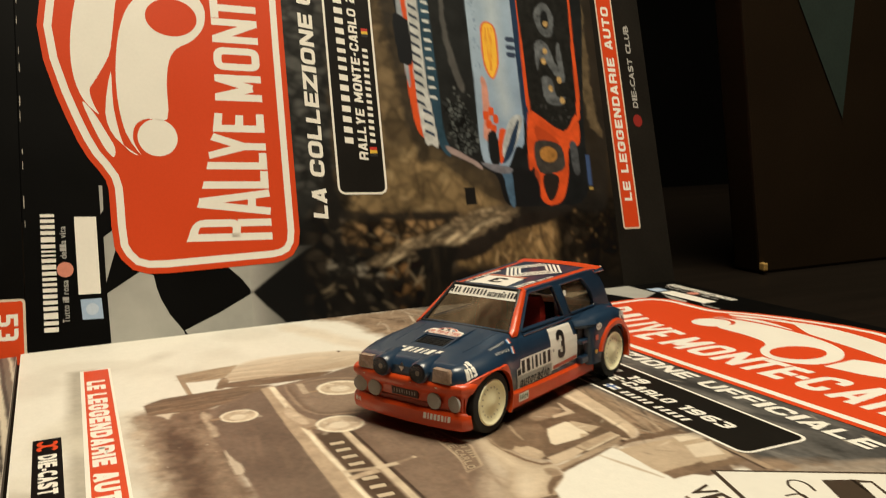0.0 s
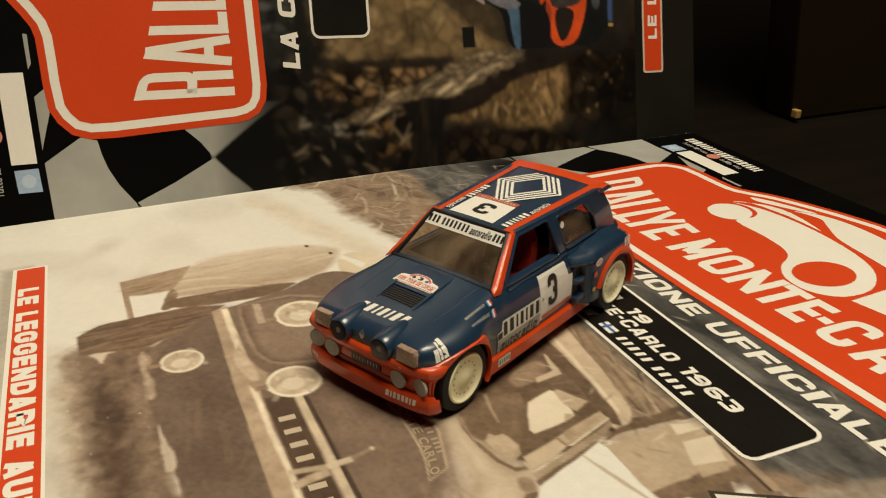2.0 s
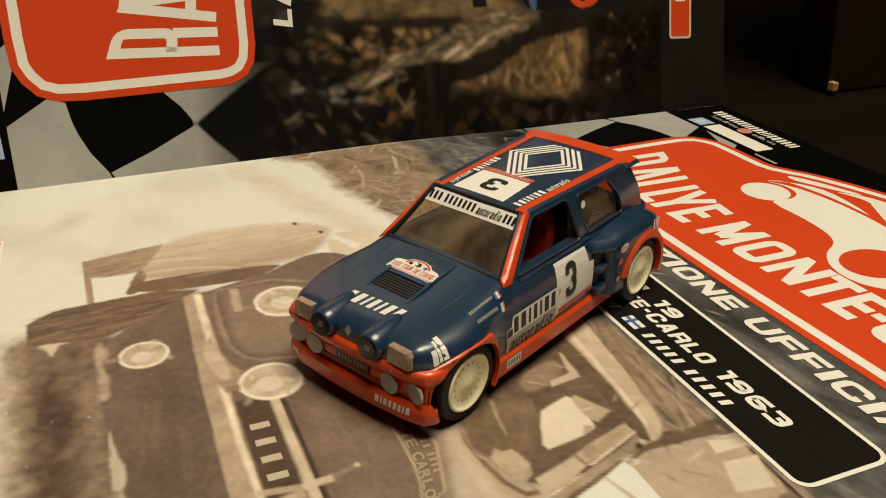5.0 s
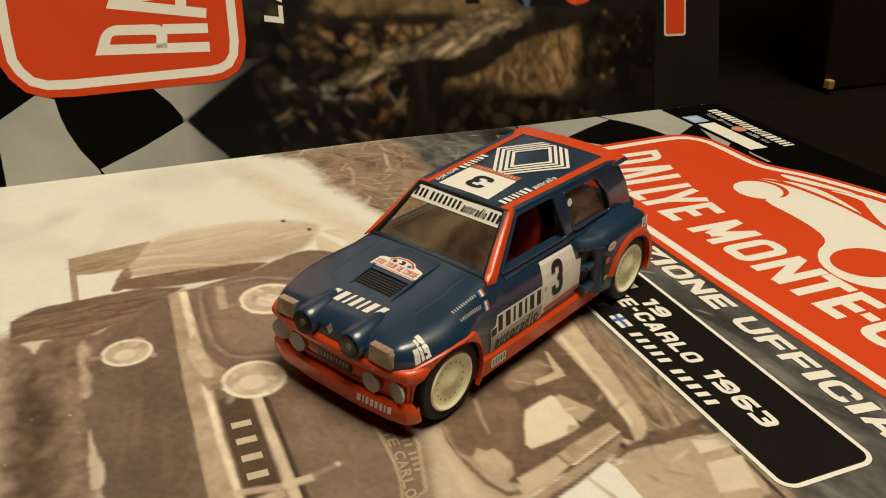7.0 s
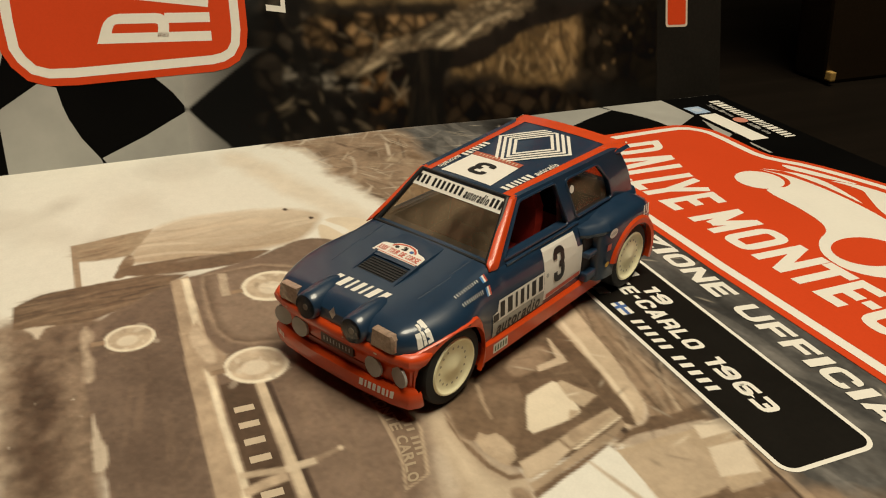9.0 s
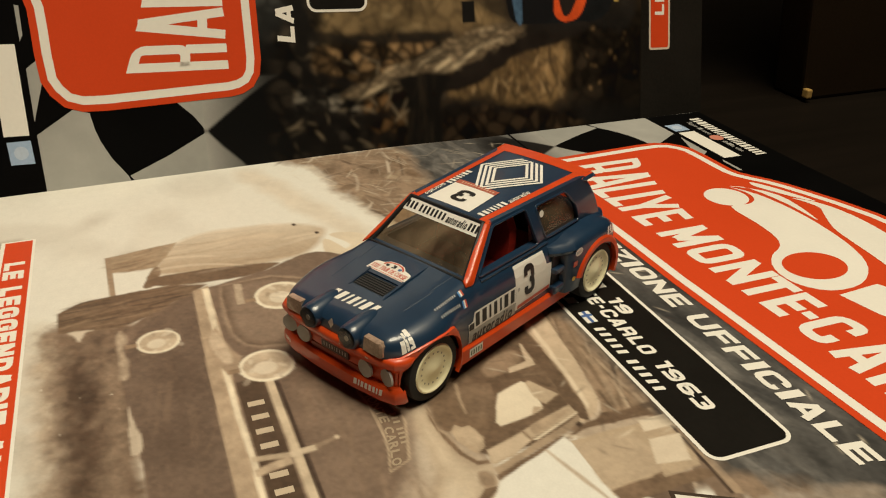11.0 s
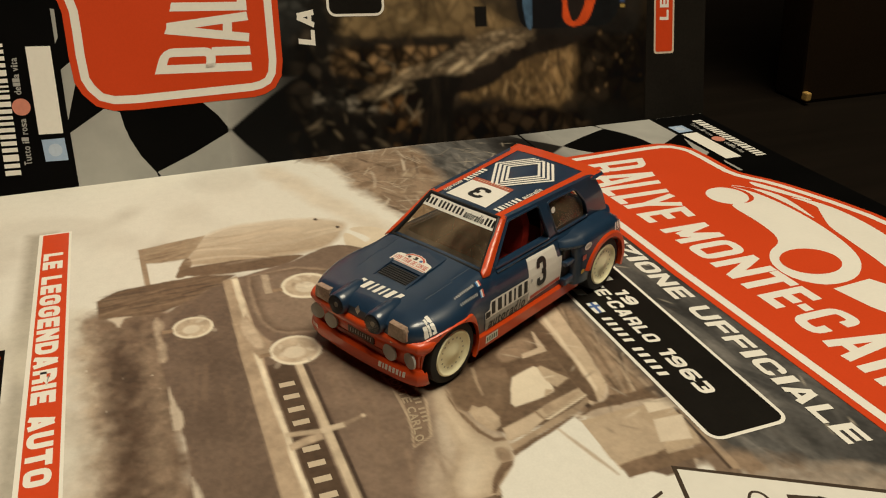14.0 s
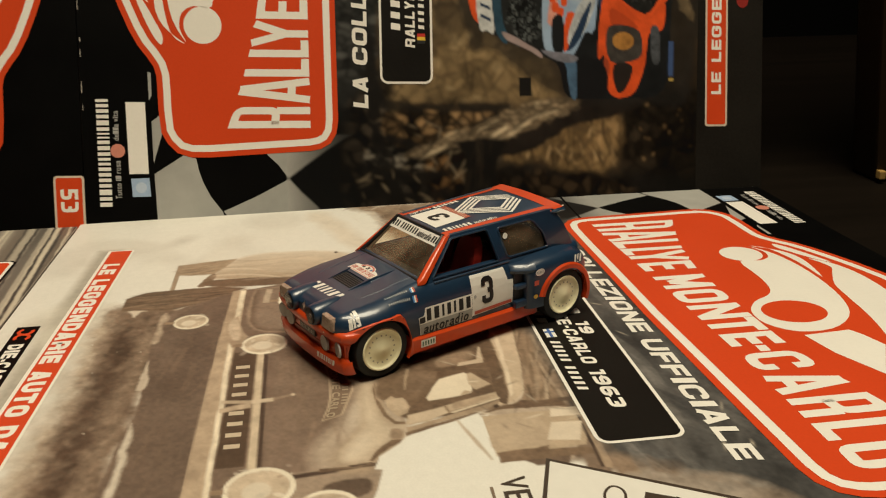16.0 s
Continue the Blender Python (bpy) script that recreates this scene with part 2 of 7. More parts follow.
def pen_path(points, sx, sy):
    """Left and right edges of a stroke along points (x, y, corner radius), drawn with a pen sx wide and sy high."""
    pts = []
    for i, (x, y, r) in enumerate(points):
        if r and 0 < i < len(points) - 1:
            (px, py, _), (nx, ny, _) = points[i - 1], points[i + 1]
            d0, d1 = math.hypot((px - x) / sx, (py - y) / sy), math.hypot((nx - x) / sx, (ny - y) / sy)
            k0, k1 = min(r / d0, 0.5), min(r / d1, 0.5)
            for t in (0.0, 0.25, 0.5, 0.75, 1.0):
                p, q = (x + (px - x) * k0 * (1 - t), y + (py - y) * k0 * (1 - t)), (x + (nx - x) * k1 * t, y + (ny - y) * k1 * t)
                pts.append((p[0] + (q[0] - p[0]) * t, p[1] + (q[1] - p[1]) * t))
        else:
            pts.append((x, y))
    pts = [Vector((x / sx, y / sy)) for x, y in pts]
    left, right = [], []
    for i, p in enumerate(pts):
        d0 = (p - pts[i - 1]).normalized() if i else (pts[1] - p).normalized()
        d1 = (pts[i + 1] - p).normalized() if i < len(pts) - 1 else d0
        n = Vector((-(d0 + d1).y, (d0 + d1).x)).normalized()
        n *= 0.5 / max(n.dot(Vector((-d0.y, d0.x))), 0.4)
        left.append(((p + n).x * sx, (p + n).y * sy))
        right.append(((p - n).x * sx, (p - n).y * sy))
    return left, right


BLOCK_WIDTH = {"I": 0.36, "1": 0.62, "-": 0.5, " ": 0.5, "M": 1.25, "L": 0.86, "E": 0.9, "F": 0.88, "T": 0.95}


def block_strokes(ch, sx, sy):
    """Centre lines of a squared capital or digit in a unit box, for a pen sx wide and sy high."""
    x0, x1, y0, y1, r = sx / 2, 1 - sx / 2, sy / 2, 1 - sy / 2, 0.9
    ring = [(0.5, y0, 0), (x0, y0, r), (x0, y1, r), (x1, y1, r), (x1, y0, r), (0.5, y0, 0)]
    forms = {
        "I": [[(0.5, 0, 0), (0.5, 1, 0)]],
        "1": [[(0.1, y1, 0), (x1, y1, 0), (x1, 0, 0)]],
        "-": [[(0.1, 0.5, 0), (0.9, 0.5, 0)]],
        "L": [[(x0, 1, 0), (x0, y0, 0), (1, y0, 0)]],
        "E": [[(1, y1, 0), (x0, y1, 0), (x0, y0, 0), (1, y0, 0)], [(x0, 0.5, 0), (0.92, 0.5, 0)]],
        "F": [[(1, y1, 0), (x0, y1, 0), (x0, 0, 0)], [(x0, 0.48, 0), (0.92, 0.48, 0)]],
        "T": [[(0, y1, 0), (1, y1, 0)], [(0.5, 1 - sy, 0), (0.5, 0, 0)]],
        "R": [[(x0, 0, 0), (x0, y1, 0), (x1, y1, r), (x1, 0.44, r), (x0, 0.44, 0)], [(x1, 0.44, 0), (x1, 0, 0)]],
        "A": [[(x0, 0, 0), (0.5 - 0.12 * sx, 1, 0)], [(x1, 0, 0), (0.5 + 0.12 * sx, 1, 0)], [(0.24, 0.26, 0), (0.76, 0.26, 0)]],
        "Y": [[(x0, 1, 0), (0.5, 0.40, 0)], [(x1, 1, 0), (0.5, 0.40, 0)], [(0.5, 0.46, 0), (0.5, 0, 0)]],
        "M": [[(x0, 0, 0), (x0, 1, 0)], [(x1, 0, 0), (x1, 1, 0)], [(x0, 0.97, 0), (0.5, 0.2, 0)], [(x1, 0.97, 0), (0.5, 0.2, 0)]],
        "N": [[(x0, 0, 0), (x0, 1, 0)], [(x1, 0, 0), (x1, 1, 0)], [(x0, 0.96, 0), (x1, 0.04, 0)]],
        "V": [[(x0, 1, 0), (0.5, 0.04, 0)], [(x1, 1, 0), (0.5, 0.04, 0)]],
        "Z": [[(0, y1, 0), (x1, y1, 0), (x0, y0, 0), (1, y0, 0)]],
        "U": [[(x0, 1, 0), (x0, y0, r), (x1, y0, r), (x1, 1, 0)]],
        "O": [ring], "0": [ring],
        "D": [[(x0, 0.5, 0), (x0, y1, 0), (x1, y1, r), (x1, y0, r), (x0, y0, 0), (x0, 0.5, 0)]],
        "C": [[(x1, 0.64, 0), (x1, y1, r), (x0, y1, r), (x0, y0, r), (x1, y0, r), (x1, 0.36, 0)]],
        "G": [[(x1, 0.66, 0), (x1, y1, r), (x0, y1, r), (x0, y0, r), (x1, y0, r), (x1, 0.5, 0), (0.56, 0.5, 0)]],
        "S": [[(1, y1, 0), (x0, y1, r), (x0, 0.5, r), (x1, 0.5, r), (x1, y0, r), (0, y0, 0)]],
        "2": [[(0, y1, 0), (x1, y1, r), (x1, 0.5, r), (x0, 0.5, r), (x0, y0, 0), (1, y0, 0)]],
        "3": [[(0, y1, 0), (x1, y1, r), (x1, y0, r), (0, y0, 0)], [(0.42, 0.5, 0), (1 - sx, 0.5, 0)]],
        "Ʒ": [[(x0, 0.68, 0), (x0, y1, r), (x1, y1, r), (x1, 0.5, r), (0.5, 0.5, 0)], [(0.5, 0.5, 0), (x1, 0.5, r), (x1, y0, r), (x0, y0, r), (x0, 0.32, 0)]],
        "5": [[(1, y1, 0), (x0, y1, 0), (x0, 0.54, 0), (x1, 0.54, r), (x1, y0, r), (0, y0, 0)]],
        "6": [[(0.95, y1, 0), (x0, y1, r), (x0, y0, r), (x1, y0, r), (x1, 0.52, r), (x0, 0.52, 0)]],
        "9": [[(0.05, y0, 0), (x1, y0, r), (x1, y1, r), (x0, y1, r), (x0, 0.48, r), (x1, 0.48, 0)]],
    }
    return forms[ch]


def block_bm(letters, place, stem, beam, shear=0.0, foot=None, head=None):
    """Squared lettering; letters are (character, a0, a1), foot and head give its lower and upper line along a."""
    bm = bmesh.new()
    for ch, a0, a1 in letters:
        tall = head((a0 + a1) / 2) - foot((a0 + a1) / 2)
        sx = 1.0 if ch == "I" else min(stem / (a1 - a0), 0.46)
        for k, path in enumerate(block_strokes(ch, sx, beam / tall)):
            left, right = pen_path(path, sx, beam / tall)
            rows = []
            for pair in zip(left, right):
                row = []
                for u, v in pair:
                    a = a0 + u * (a1 - a0)
                    b = foot(a) + v * (head(a) - foot(a))
                    x, y, z = place(a + shear * v * tall, b)
                    row.append(bm.verts.new((x, y, z + 0.004 * k)))
                rows.append(row)
            for p, q in zip(rows, rows[1:]):
                bm.faces.new((p[0], p[1], q[1], q[0]))
    return bm


def set_line(body, a0, a1, gap=0.14):
    """Characters spread over a0..a1 by their usual widths."""
    cells = [BLOCK_WIDTH.get(ch, 1.0) for ch in body]
    unit = (a1 - a0) / (sum(cells) + gap * (len(body) - 1))
    a, out = a0, []
    for ch, cell in zip(body, cells):
        if ch != " ":
            out.append((ch, a, a + cell * unit))
        a += (cell + gap) * unit
    return out


def bars(widths, a0, a1, b0, b1, gap=0.22, slant=0.0):
    """Outlines of plain letter-sized bars in place of a word that is not lettered."""
    total = sum(widths) + gap * (len(widths) - 1)
    k, a, out = (a1 - a0) / total, a0, []
    for w in widths:
        s = slant * (b1 - b0)
        out.append([(a, b0), (a + w * k, b0), (a + w * k + s, b1), (a + s, b1)])
        a += (w + gap) * k
    return out


def band_bm(edges, place, n=14):
    """A narrow strip between two edges, laid on a surface."""
    bm = bmesh.new()
    rows = []
    for k in range(n + 1):
        t = k / n
        rows.append([bm.verts.new(place(*(Vector(p0).lerp(Vector(p1), t)))) for p0, p1 in edges])
    for a, b in zip(rows, rows[1:]):
        for i in range(len(a) - 1):
            bm.faces.new((a[i], a[i + 1], b[i + 1], b[i]))
    return bm


class Sheet:
    """A printed face: a runs along its lettering, b towards its head, in millimetres; layers lie a hair above one another."""

    def __init__(self, parent, lift=0.0, flip=None, sag=None, drift=0.0):
        self.parent, self.lift, self.flip, self.sag, self.drift = parent, lift, flip, sag, drift

    def at(self, layer):
        h, f, g = self.lift + 0.03 * layer, self.flip, self.sag
        if g:
            return lambda a, b: (a, b + self.drift * a, h + g(a, b))
        return (lambda a, b: (*f(a, b), h)) if f else (lambda a, b: (a, b, h))

    def shape(self, name, outlines, material, layer=1, label=""):
        return part(name, (fine_flat_bm if self.sag else flat_bm)(outlines, self.at(layer)), material, self.parent, label)

    def words(self, outlines, material, layer=6):
        for o in outlines:
            part("letter_bar", flat_bm([o], self.at(layer)), material, self.parent)

    def block(self, name, body, a0, a1, b0, b1, material, layer=6, stem=1.0, beam=1.0, shear=0.0, gap=0.14):
        return part(name, block_bm(set_line(body, a0, a1, gap), self.at(layer), stem, beam, shear, lambda a: b0, lambda a: b1), material, self.parent)

    def text(self, name, body, a0, a1, b0, b1, material, layer=6, heavy=0.02, shear=0.0, bend=None):
        return part(name, text_bm(body, a0, a1, b0, b1, self.at(layer), heavy, shear, bend), material, self.parent)


def plate_outline():
    """The rally plate: a wide rounded foot with a dome over its middle."""
    half = [(76.5, 243.0), (64, 241.4), (52, 238.0), (43, 234.8), (35, 231.6), (29.2, 228.6), (25.2, 225.6), (21.4, 223.2), (18.2, 222.4), (12, 222.2), (5.2, 222.1), (-2.8, 221.4), (-6.8, 219.4), (-10.5, 215.9), (-12.2, 210.9), (-12.3, 203.7)]
    half += [(-11.2, 183.9), (-10.2, 166.0), (-9.4, 162.2), (-7.4, 158.6), (-3.6, 156.2), (1.4, 155.4), (30, 155.6), (76.5, 155.8)]
    return half + [(153 - a, b) for a, b in reversed(half[1:-1])]


def rally_plate(sheet, base, rise=0.0):
    """The red rally plate with its rim, lettering and car drawing."""
    out = [(a, b + 1.2 * rise * max(a - 82.0, 0.0) * min(max((222.0 - b) / 60.0, 0.0), 1.0)) for a, b in plate_outline()]
    sheet.shape("printed_plate", [out], PRINT_RED, base)
    sheet.shape("printed_rim", [inset(out, 2.1)], PRINT_WHITE, base + 1)
    sheet.shape("printed_plate_field", [inset(out, 4.7)], PRINT_RED, base + 2)

    def foot(a):
        return 166.0 + rise * min(max(a, 0.0), 104.0)

    def head(a):
        d = abs(a - 76.5)
        return 183.3 + 0.6 * (d / 30) ** 2 + 9.6 * (max(d - 22, 0.0) / 55) ** 1.55 + 0.4 * rise * max(a, 0.0)

    for word in ((("R", -1.4, 6.6), ("A", 8.0, 17.7), ("L", 18.1, 24.8), ("L", 25.4, 31.8), ("Y", 29.2, 39.2), ("E", 39.7, 46.9)), (("M", 51.8, 62.0), ("O", 63.8, 72.8), ("N", 74.6, 84.2), ("T", 84.4, 92.6), ("E", 93.4, 100.6)), (("C", 104.8, 113.6), ("A", 116.0, 125.2), ("R", 127.0, 135.0), ("L", 137.4, 144.2), ("O", 146.0, 154.6))):
        part("plate_lettering", block_bm(word, sheet.at(base + 3), 2.75, 3.0, 0.0, foot, head), PRINT_WHITE, sheet.parent)
    middle = (foot(102) + head(102)) / 2
    sheet.shape("plate_hyphen", [[(100.9, middle - 1.4), (104.1, middle - 1.4), (104.1, middle + 1.4), (100.9, middle + 1.4)]], PRINT_WHITE, base + 3)
    sheet.shape("drawn_headlamp", [ellipse(37, 205, 6.9, 6.9)], PRINT_WHITE, base + 3)
    sheet.shape("drawn_body", [smooth_loop([(30.5, 211), (36, 213.4), (41.5, 212.3), (44, 208), (44, 201.3), (57, 200.8), (66, 199.5), (71, 196.5), (74.7, 190.5), (81, 186), (89, 186), (95, 192), (95, 202), (89, 210.6), (80, 215.3), (67, 217.7), (52, 218), (38.7, 215.8)], 3)], PRINT_WHITE, base + 3)
    sheet.shape("drawn_wheel", [ellipse(83, 197.8, 7.3, 9.2)], PRINT_RED, base + 4)
    sheet.shape("drawn_roof", [smooth_loop([(98, 214.5), (88, 216.8), (75, 218.6), (66.6, 220.2), (57.6, 225), (53.8, 227), (48.7, 225.9), (45, 224.3), (50, 229), (57.6, 231.8), (67, 232.7), (77.4, 232), (90, 229.5), (104, 224), (116, 216), (124, 206), (118, 203), (108, 211)], 3)], PRINT_WHITE, base + 3)
    sheet.shape("drawn_pillar", [smooth_loop([(61, 219.7), (45.7, 222.2), (36.5, 219.2), (30.3, 211.8), (34, 216.6), (47.9, 219.4)], 3)], PRINT_WHITE, base + 3)
    sheet.shape("drawn_bonnet_edge", [smooth_loop([(49.5, 229.6), (40.4, 226.4), (33, 223), (29.6, 220.2), (33, 219.6), (38.5, 222.2), (45.6, 226)], 3)], PRINT_WHITE, base + 3)
    sheet.shape("drawn_tail", [[(97.4, 192.4), (96.4, 206), (100, 208), (106, 210), (120, 200.5), (108, 194.8)]], PRINT_WHITE, base + 3)


def publisher_strip(sheet, base):
    """Bars and labels along the head of the cover."""
    sheet.words(bars([0.6, 0.5, 0.8, 0.5, 0.5, 0.5, 0.5, 0.4, 0.4, 0.5, 0.6, 0.5, 0.25, 0.25, 0.5, 0.7, 0.5, 0.5, 0.45, 0.4], -30.2, 9.6, 240.0, 244.4, 0.3), PRINT_WHITE, base)
    sheet.text("slogan_lettering", "Tutto il rosa", -27.4, -13.0, 236.5, 238.7, LAMP_GREY, base, 0.012)
    sheet.text("slogan_lettering", "della vita", -5.8, 5.4, 236.7, 238.9, LAMP_GREY, base, 0.012)
    sheet.shape("round_emblem", [ellipse(-9.5, 237.3, 2.6, 2.6, 24)], mat("printed_salmon", (0.62, 0.24, 0.17), 0.4), base)
    sheet.shape("white_label", [[(-18.2, 226.5), (8.5, 226.9), (8.5, 233.9), (-18.2, 233.5)]], PRINT_WHITE, base)
    sheet.shape("blue_label", [[(-26.7, 226.0), (-19.7, 226.4), (-19.9, 233), (-26.7, 232.6)]], PRINT_BLUE, base)
    sheet.shape("blue_label_ring", [ellipse(-23.3, 229.4, 2.0, 2.0, 20)], mat("printed_paler_blue", (0.48, 0.56, 0.68), 0.36), base + 1)


def chequers(sheet, base):
    """The chequered flag beside the plate."""
    grey = [
        [(-18.3, 224.5), (-11.4, 213.7), (-12.7, 209.1), (-17.5, 208.2), (-21.4, 207.0), (-27, 204.3), (-32.8, 200.1), (-37, 198.5), (-37, 223.9)],
        [(-11.0, 183.2), (-15.5, 178.6), (-20.0, 175.4), (-10.6, 175.4)],
        [(-21.2, 175.4), (-37, 175.4), (-37, 197.0), (-32.8, 199.6), (-27.5, 187.5)],
        [(1.3, 224.8), (3.6, 221.8), (-2.8, 221.0), (-14.4, 224.6)],
        [(19.6, 225.6), (19.4, 224.4), (11.0, 224.4), (9.2, 225.4)],
    ]
    for lobe in grey:
        sheet.shape("chequer_grey", [lobe], PRINT_GREY, base)


def faded_chequers(picture):
    """The flag's last cells, fading into the dark of a photograph."""
    along = lambda a: np.clip((picture.gv - a) / 26.0, 0, 1)[..., None] ** 1.6
    for cell in ([(-8.0, 178), (-18.0, 178), (-20.6, 174.9), (-15.6, 168.2), (-9.8, 160.0), (-6.0, 154.0), (-4, 150), (-4, 178)], [(-23.6, 178), (-20.6, 174.9), (-26, 170.2), (-31.3, 164.6), (-38, 159.0), (-38, 178)]):
        m = picture.mask(cell, 1.3, 0.0)[..., None]
        tone = np.array((0.36, 0.35, 0.325)) * (0.05 + 0.95 * along(150.5)) * (0.9 + 0.2 * picture.fbm(9.0, 3))[..., None]
        picture.tone += (tone - picture.tone) * m


def title_box(sheet, v0, v1, base):
    out = rounded(15.5, 137.5, v0, v1, 3.2)
    sheet.shape("title_frame", [out], PRINT_WHITE, base)
    sheet.shape("title_panel", [inset(out, 0.9)], mat("printed_soft_black", (0.0085, 0.0072, 0.0058), 0.45, spot=0.2, spec=0.15), base + 1)


# ---- printed photographs: tones laid on a fine flat grid ----
class Photo:
    """A flat printed picture whose tones are laid down shape by shape with soft or ragged borders."""

    def __init__(self, u0, u1, v0, v1, step, seed):
        self.u, self.v = np.arange(u0, u1 + step, step), np.arange(v0, v1 + step, step)
        self.gu, self.gv = np.meshgrid(self.u, self.v)
        self.tone, self.rng = np.zeros((*self.gu.shape, 3)), np.random.RandomState(seed)

    def fbm(self, size, octaves=4, stretch=(1.0, 1.0)):
        out, amp, total = np.zeros(self.gu.shape), 1.0, 0.0
        for k in range(octaves):
            x, y = self.gu / size * 2 ** k * stretch[0], self.gv / size * 2 ** k * stretch[1]
            x, y = x - x.min(), y - y.min()
            cells = self.rng.rand(int(y.max()) + 2, int(x.max()) + 2)
            i, j = y.astype(int), x.astype(int)
            fy, fx = y - i, x - j
            fy, fx = fy * fy * (3 - 2 * fy), fx * fx * (3 - 2 * fx)
            out += amp * ((cells[i, j] * (1 - fx) + cells[i, j + 1] * fx) * (1 - fy) + (cells[i + 1, j] * (1 - fx) + cells[i + 1, j + 1] * fx) * fy)
            total, amp = total + amp, amp * 0.55
        return out / total

    def fill(self, color, grain=0.0, size=20.0, stretch=(1.0, 1.0)):
        self.tone[:] = np.array(color) * (1 + grain * 2 * (self.fbm(size, 5, stretch) - 0.5))[..., None]

    def mask(self, pts, soft, rag):
        """How far each place lies inside an outline: 0 outside, 1 inside, softly between."""
        x, y = self.gu, self.gv
        if rag:
            x, y = x + rag * 2 * (self.fbm(5.0, 4) - 0.5), y + rag * 2 * (self.fbm(5.0, 4) - 0.5)
        inside, dist = np.zeros(x.shape, bool), np.full(x.shape, 1e9)
        for (ax, ay), (bx, by) in zip(pts, pts[1:] + pts[:1]):
            cross = ((ay > y) != (by > y)) & (x < (bx - ax) * (y - ay) / ((by - ay) or 1e-9) + ax)
            inside ^= cross
            ex, ey = bx - ax, by - ay
            t = np.clip(((x - ax) * ex + (y - ay) * ey) / (ex * ex + ey * ey + 1e-9), 0, 1)
            dist = np.minimum(dist, (x - ax - t * ex) ** 2 + (y - ay - t * ey) ** 2)
        d = np.sqrt(dist) * np.where(inside, 1, -1)
        return np.clip(d / (soft * 0.6 if soft < 2 else soft) + 0.5, 0, 1)

    def lay(self, pts, color, soft=0.8, rag=0.0, grain=0.12, size=6.0, strength=1.0, curve=True, stretch=(1.0, 1.0), to=None, toward=(1.0, 0.0)):
        """One tone, or one running to another across the shape."""
        if curve and len(pts) > 3:
            pts = smooth_loop(pts, 4)
        m = self.mask(list(pts), soft, rag) * strength
        c = np.ones((*m.shape, 1)) * np.array(color)
        if to is not None:
            along = self.gu * toward[0] + self.gv * toward[1]
            ends = [a * toward[0] + b * toward[1] for a, b in pts]
            k = np.clip((along - min(ends)) / (max(ends) - min(ends) + 1e-9), 0, 1)[..., None]
            c = c * (1 - k) + np.array(to) * k
        c = c * (1 + grain * 2 * (self.fbm(size, 4, stretch) - 0.5))[..., None]
        self.tone += (c - self.tone) * m[..., None]

    def blotches(self, pts, color, count, r0, r1, strength=0.6, soft=2.0):
        """Out-of-focus spots scattered within an outline's bounds."""
        us, vs = [p[0] for p in pts], [p[1] for p in pts]
        inside = self.mask(smooth_loop(pts, 4), 6.0, 2.0)
        for _ in range(count):
            cu, cv, r = self.rng.uniform(min(us), max(us)), self.rng.uniform(min(vs), max(vs)), self.rng.uniform(r0, r1)
            e, turn = self.rng.uniform(0.6, 1.6), self.rng.uniform(0, 3.14)
            du, dv = self.gu - cu, self.gv - cv
            a, b = du * math.cos(turn) + dv * math.sin(turn), -du * math.sin(turn) + dv * math.cos(turn)
            m = np.clip((r - np.sqrt((a * e) ** 2 + (b / e) ** 2)) / soft + 0.5, 0, 1) * inside * strength * self.rng.uniform(0.3, 1.0)
            self.tone += (np.array(color) * self.rng.uniform(0.6, 1.25) - self.tone) * m[..., None]

    def facets(self, pts, color, size, dark=0.2, soft=4.0, low=0.3, high=1.35, stretch=1.0, strength=1.0):
        """Leaf- or stone-like patches, each with a tone of its own and dark seams between."""
        inside = self.mask(smooth_loop(pts, 4), soft, 3.6) * strength
        us, vs = [p[0] for p in pts], [p[1] for p in pts]
        count = int((max(us) - min(us) + 2 * size) * (max(vs) - min(vs) + 2 * size) / (size * size * stretch)) + 3
        wu, wv = self.gu + size * 0.5 * (self.fbm(size * 0.9, 3) - 0.5), self.gv + size * 0.5 * (self.fbm(size * 0.9, 3) - 0.5)
        near, next_near, shade = np.full(wu.shape, 1e9), np.full(wu.shape, 1e9), np.ones(wu.shape)
        for _ in range(count):
            cu, cv, tone = self.rng.uniform(min(us) - size, max(us) + size), self.rng.uniform(min(vs) - size, max(vs) + size), self.rng.uniform(low, high)
            d = np.hypot((wu - cu) / stretch, wv - cv)
            next_near = np.where(d < near, near, np.minimum(next_near, d))
            shade = np.where(d < near, tone, shade)
            near = np.minimum(near, d)
        seam = np.clip((next_near - near) / (0.45 * size), 0, 1)
        c = np.array(color) * (np.maximum(shade, 0.03) * (dark + (1 - dark) * seam) * (0.75 + 0.5 * self.fbm(size * 0.5, 3)))[..., None]
        self.tone += (c - self.tone) * inside[..., None]

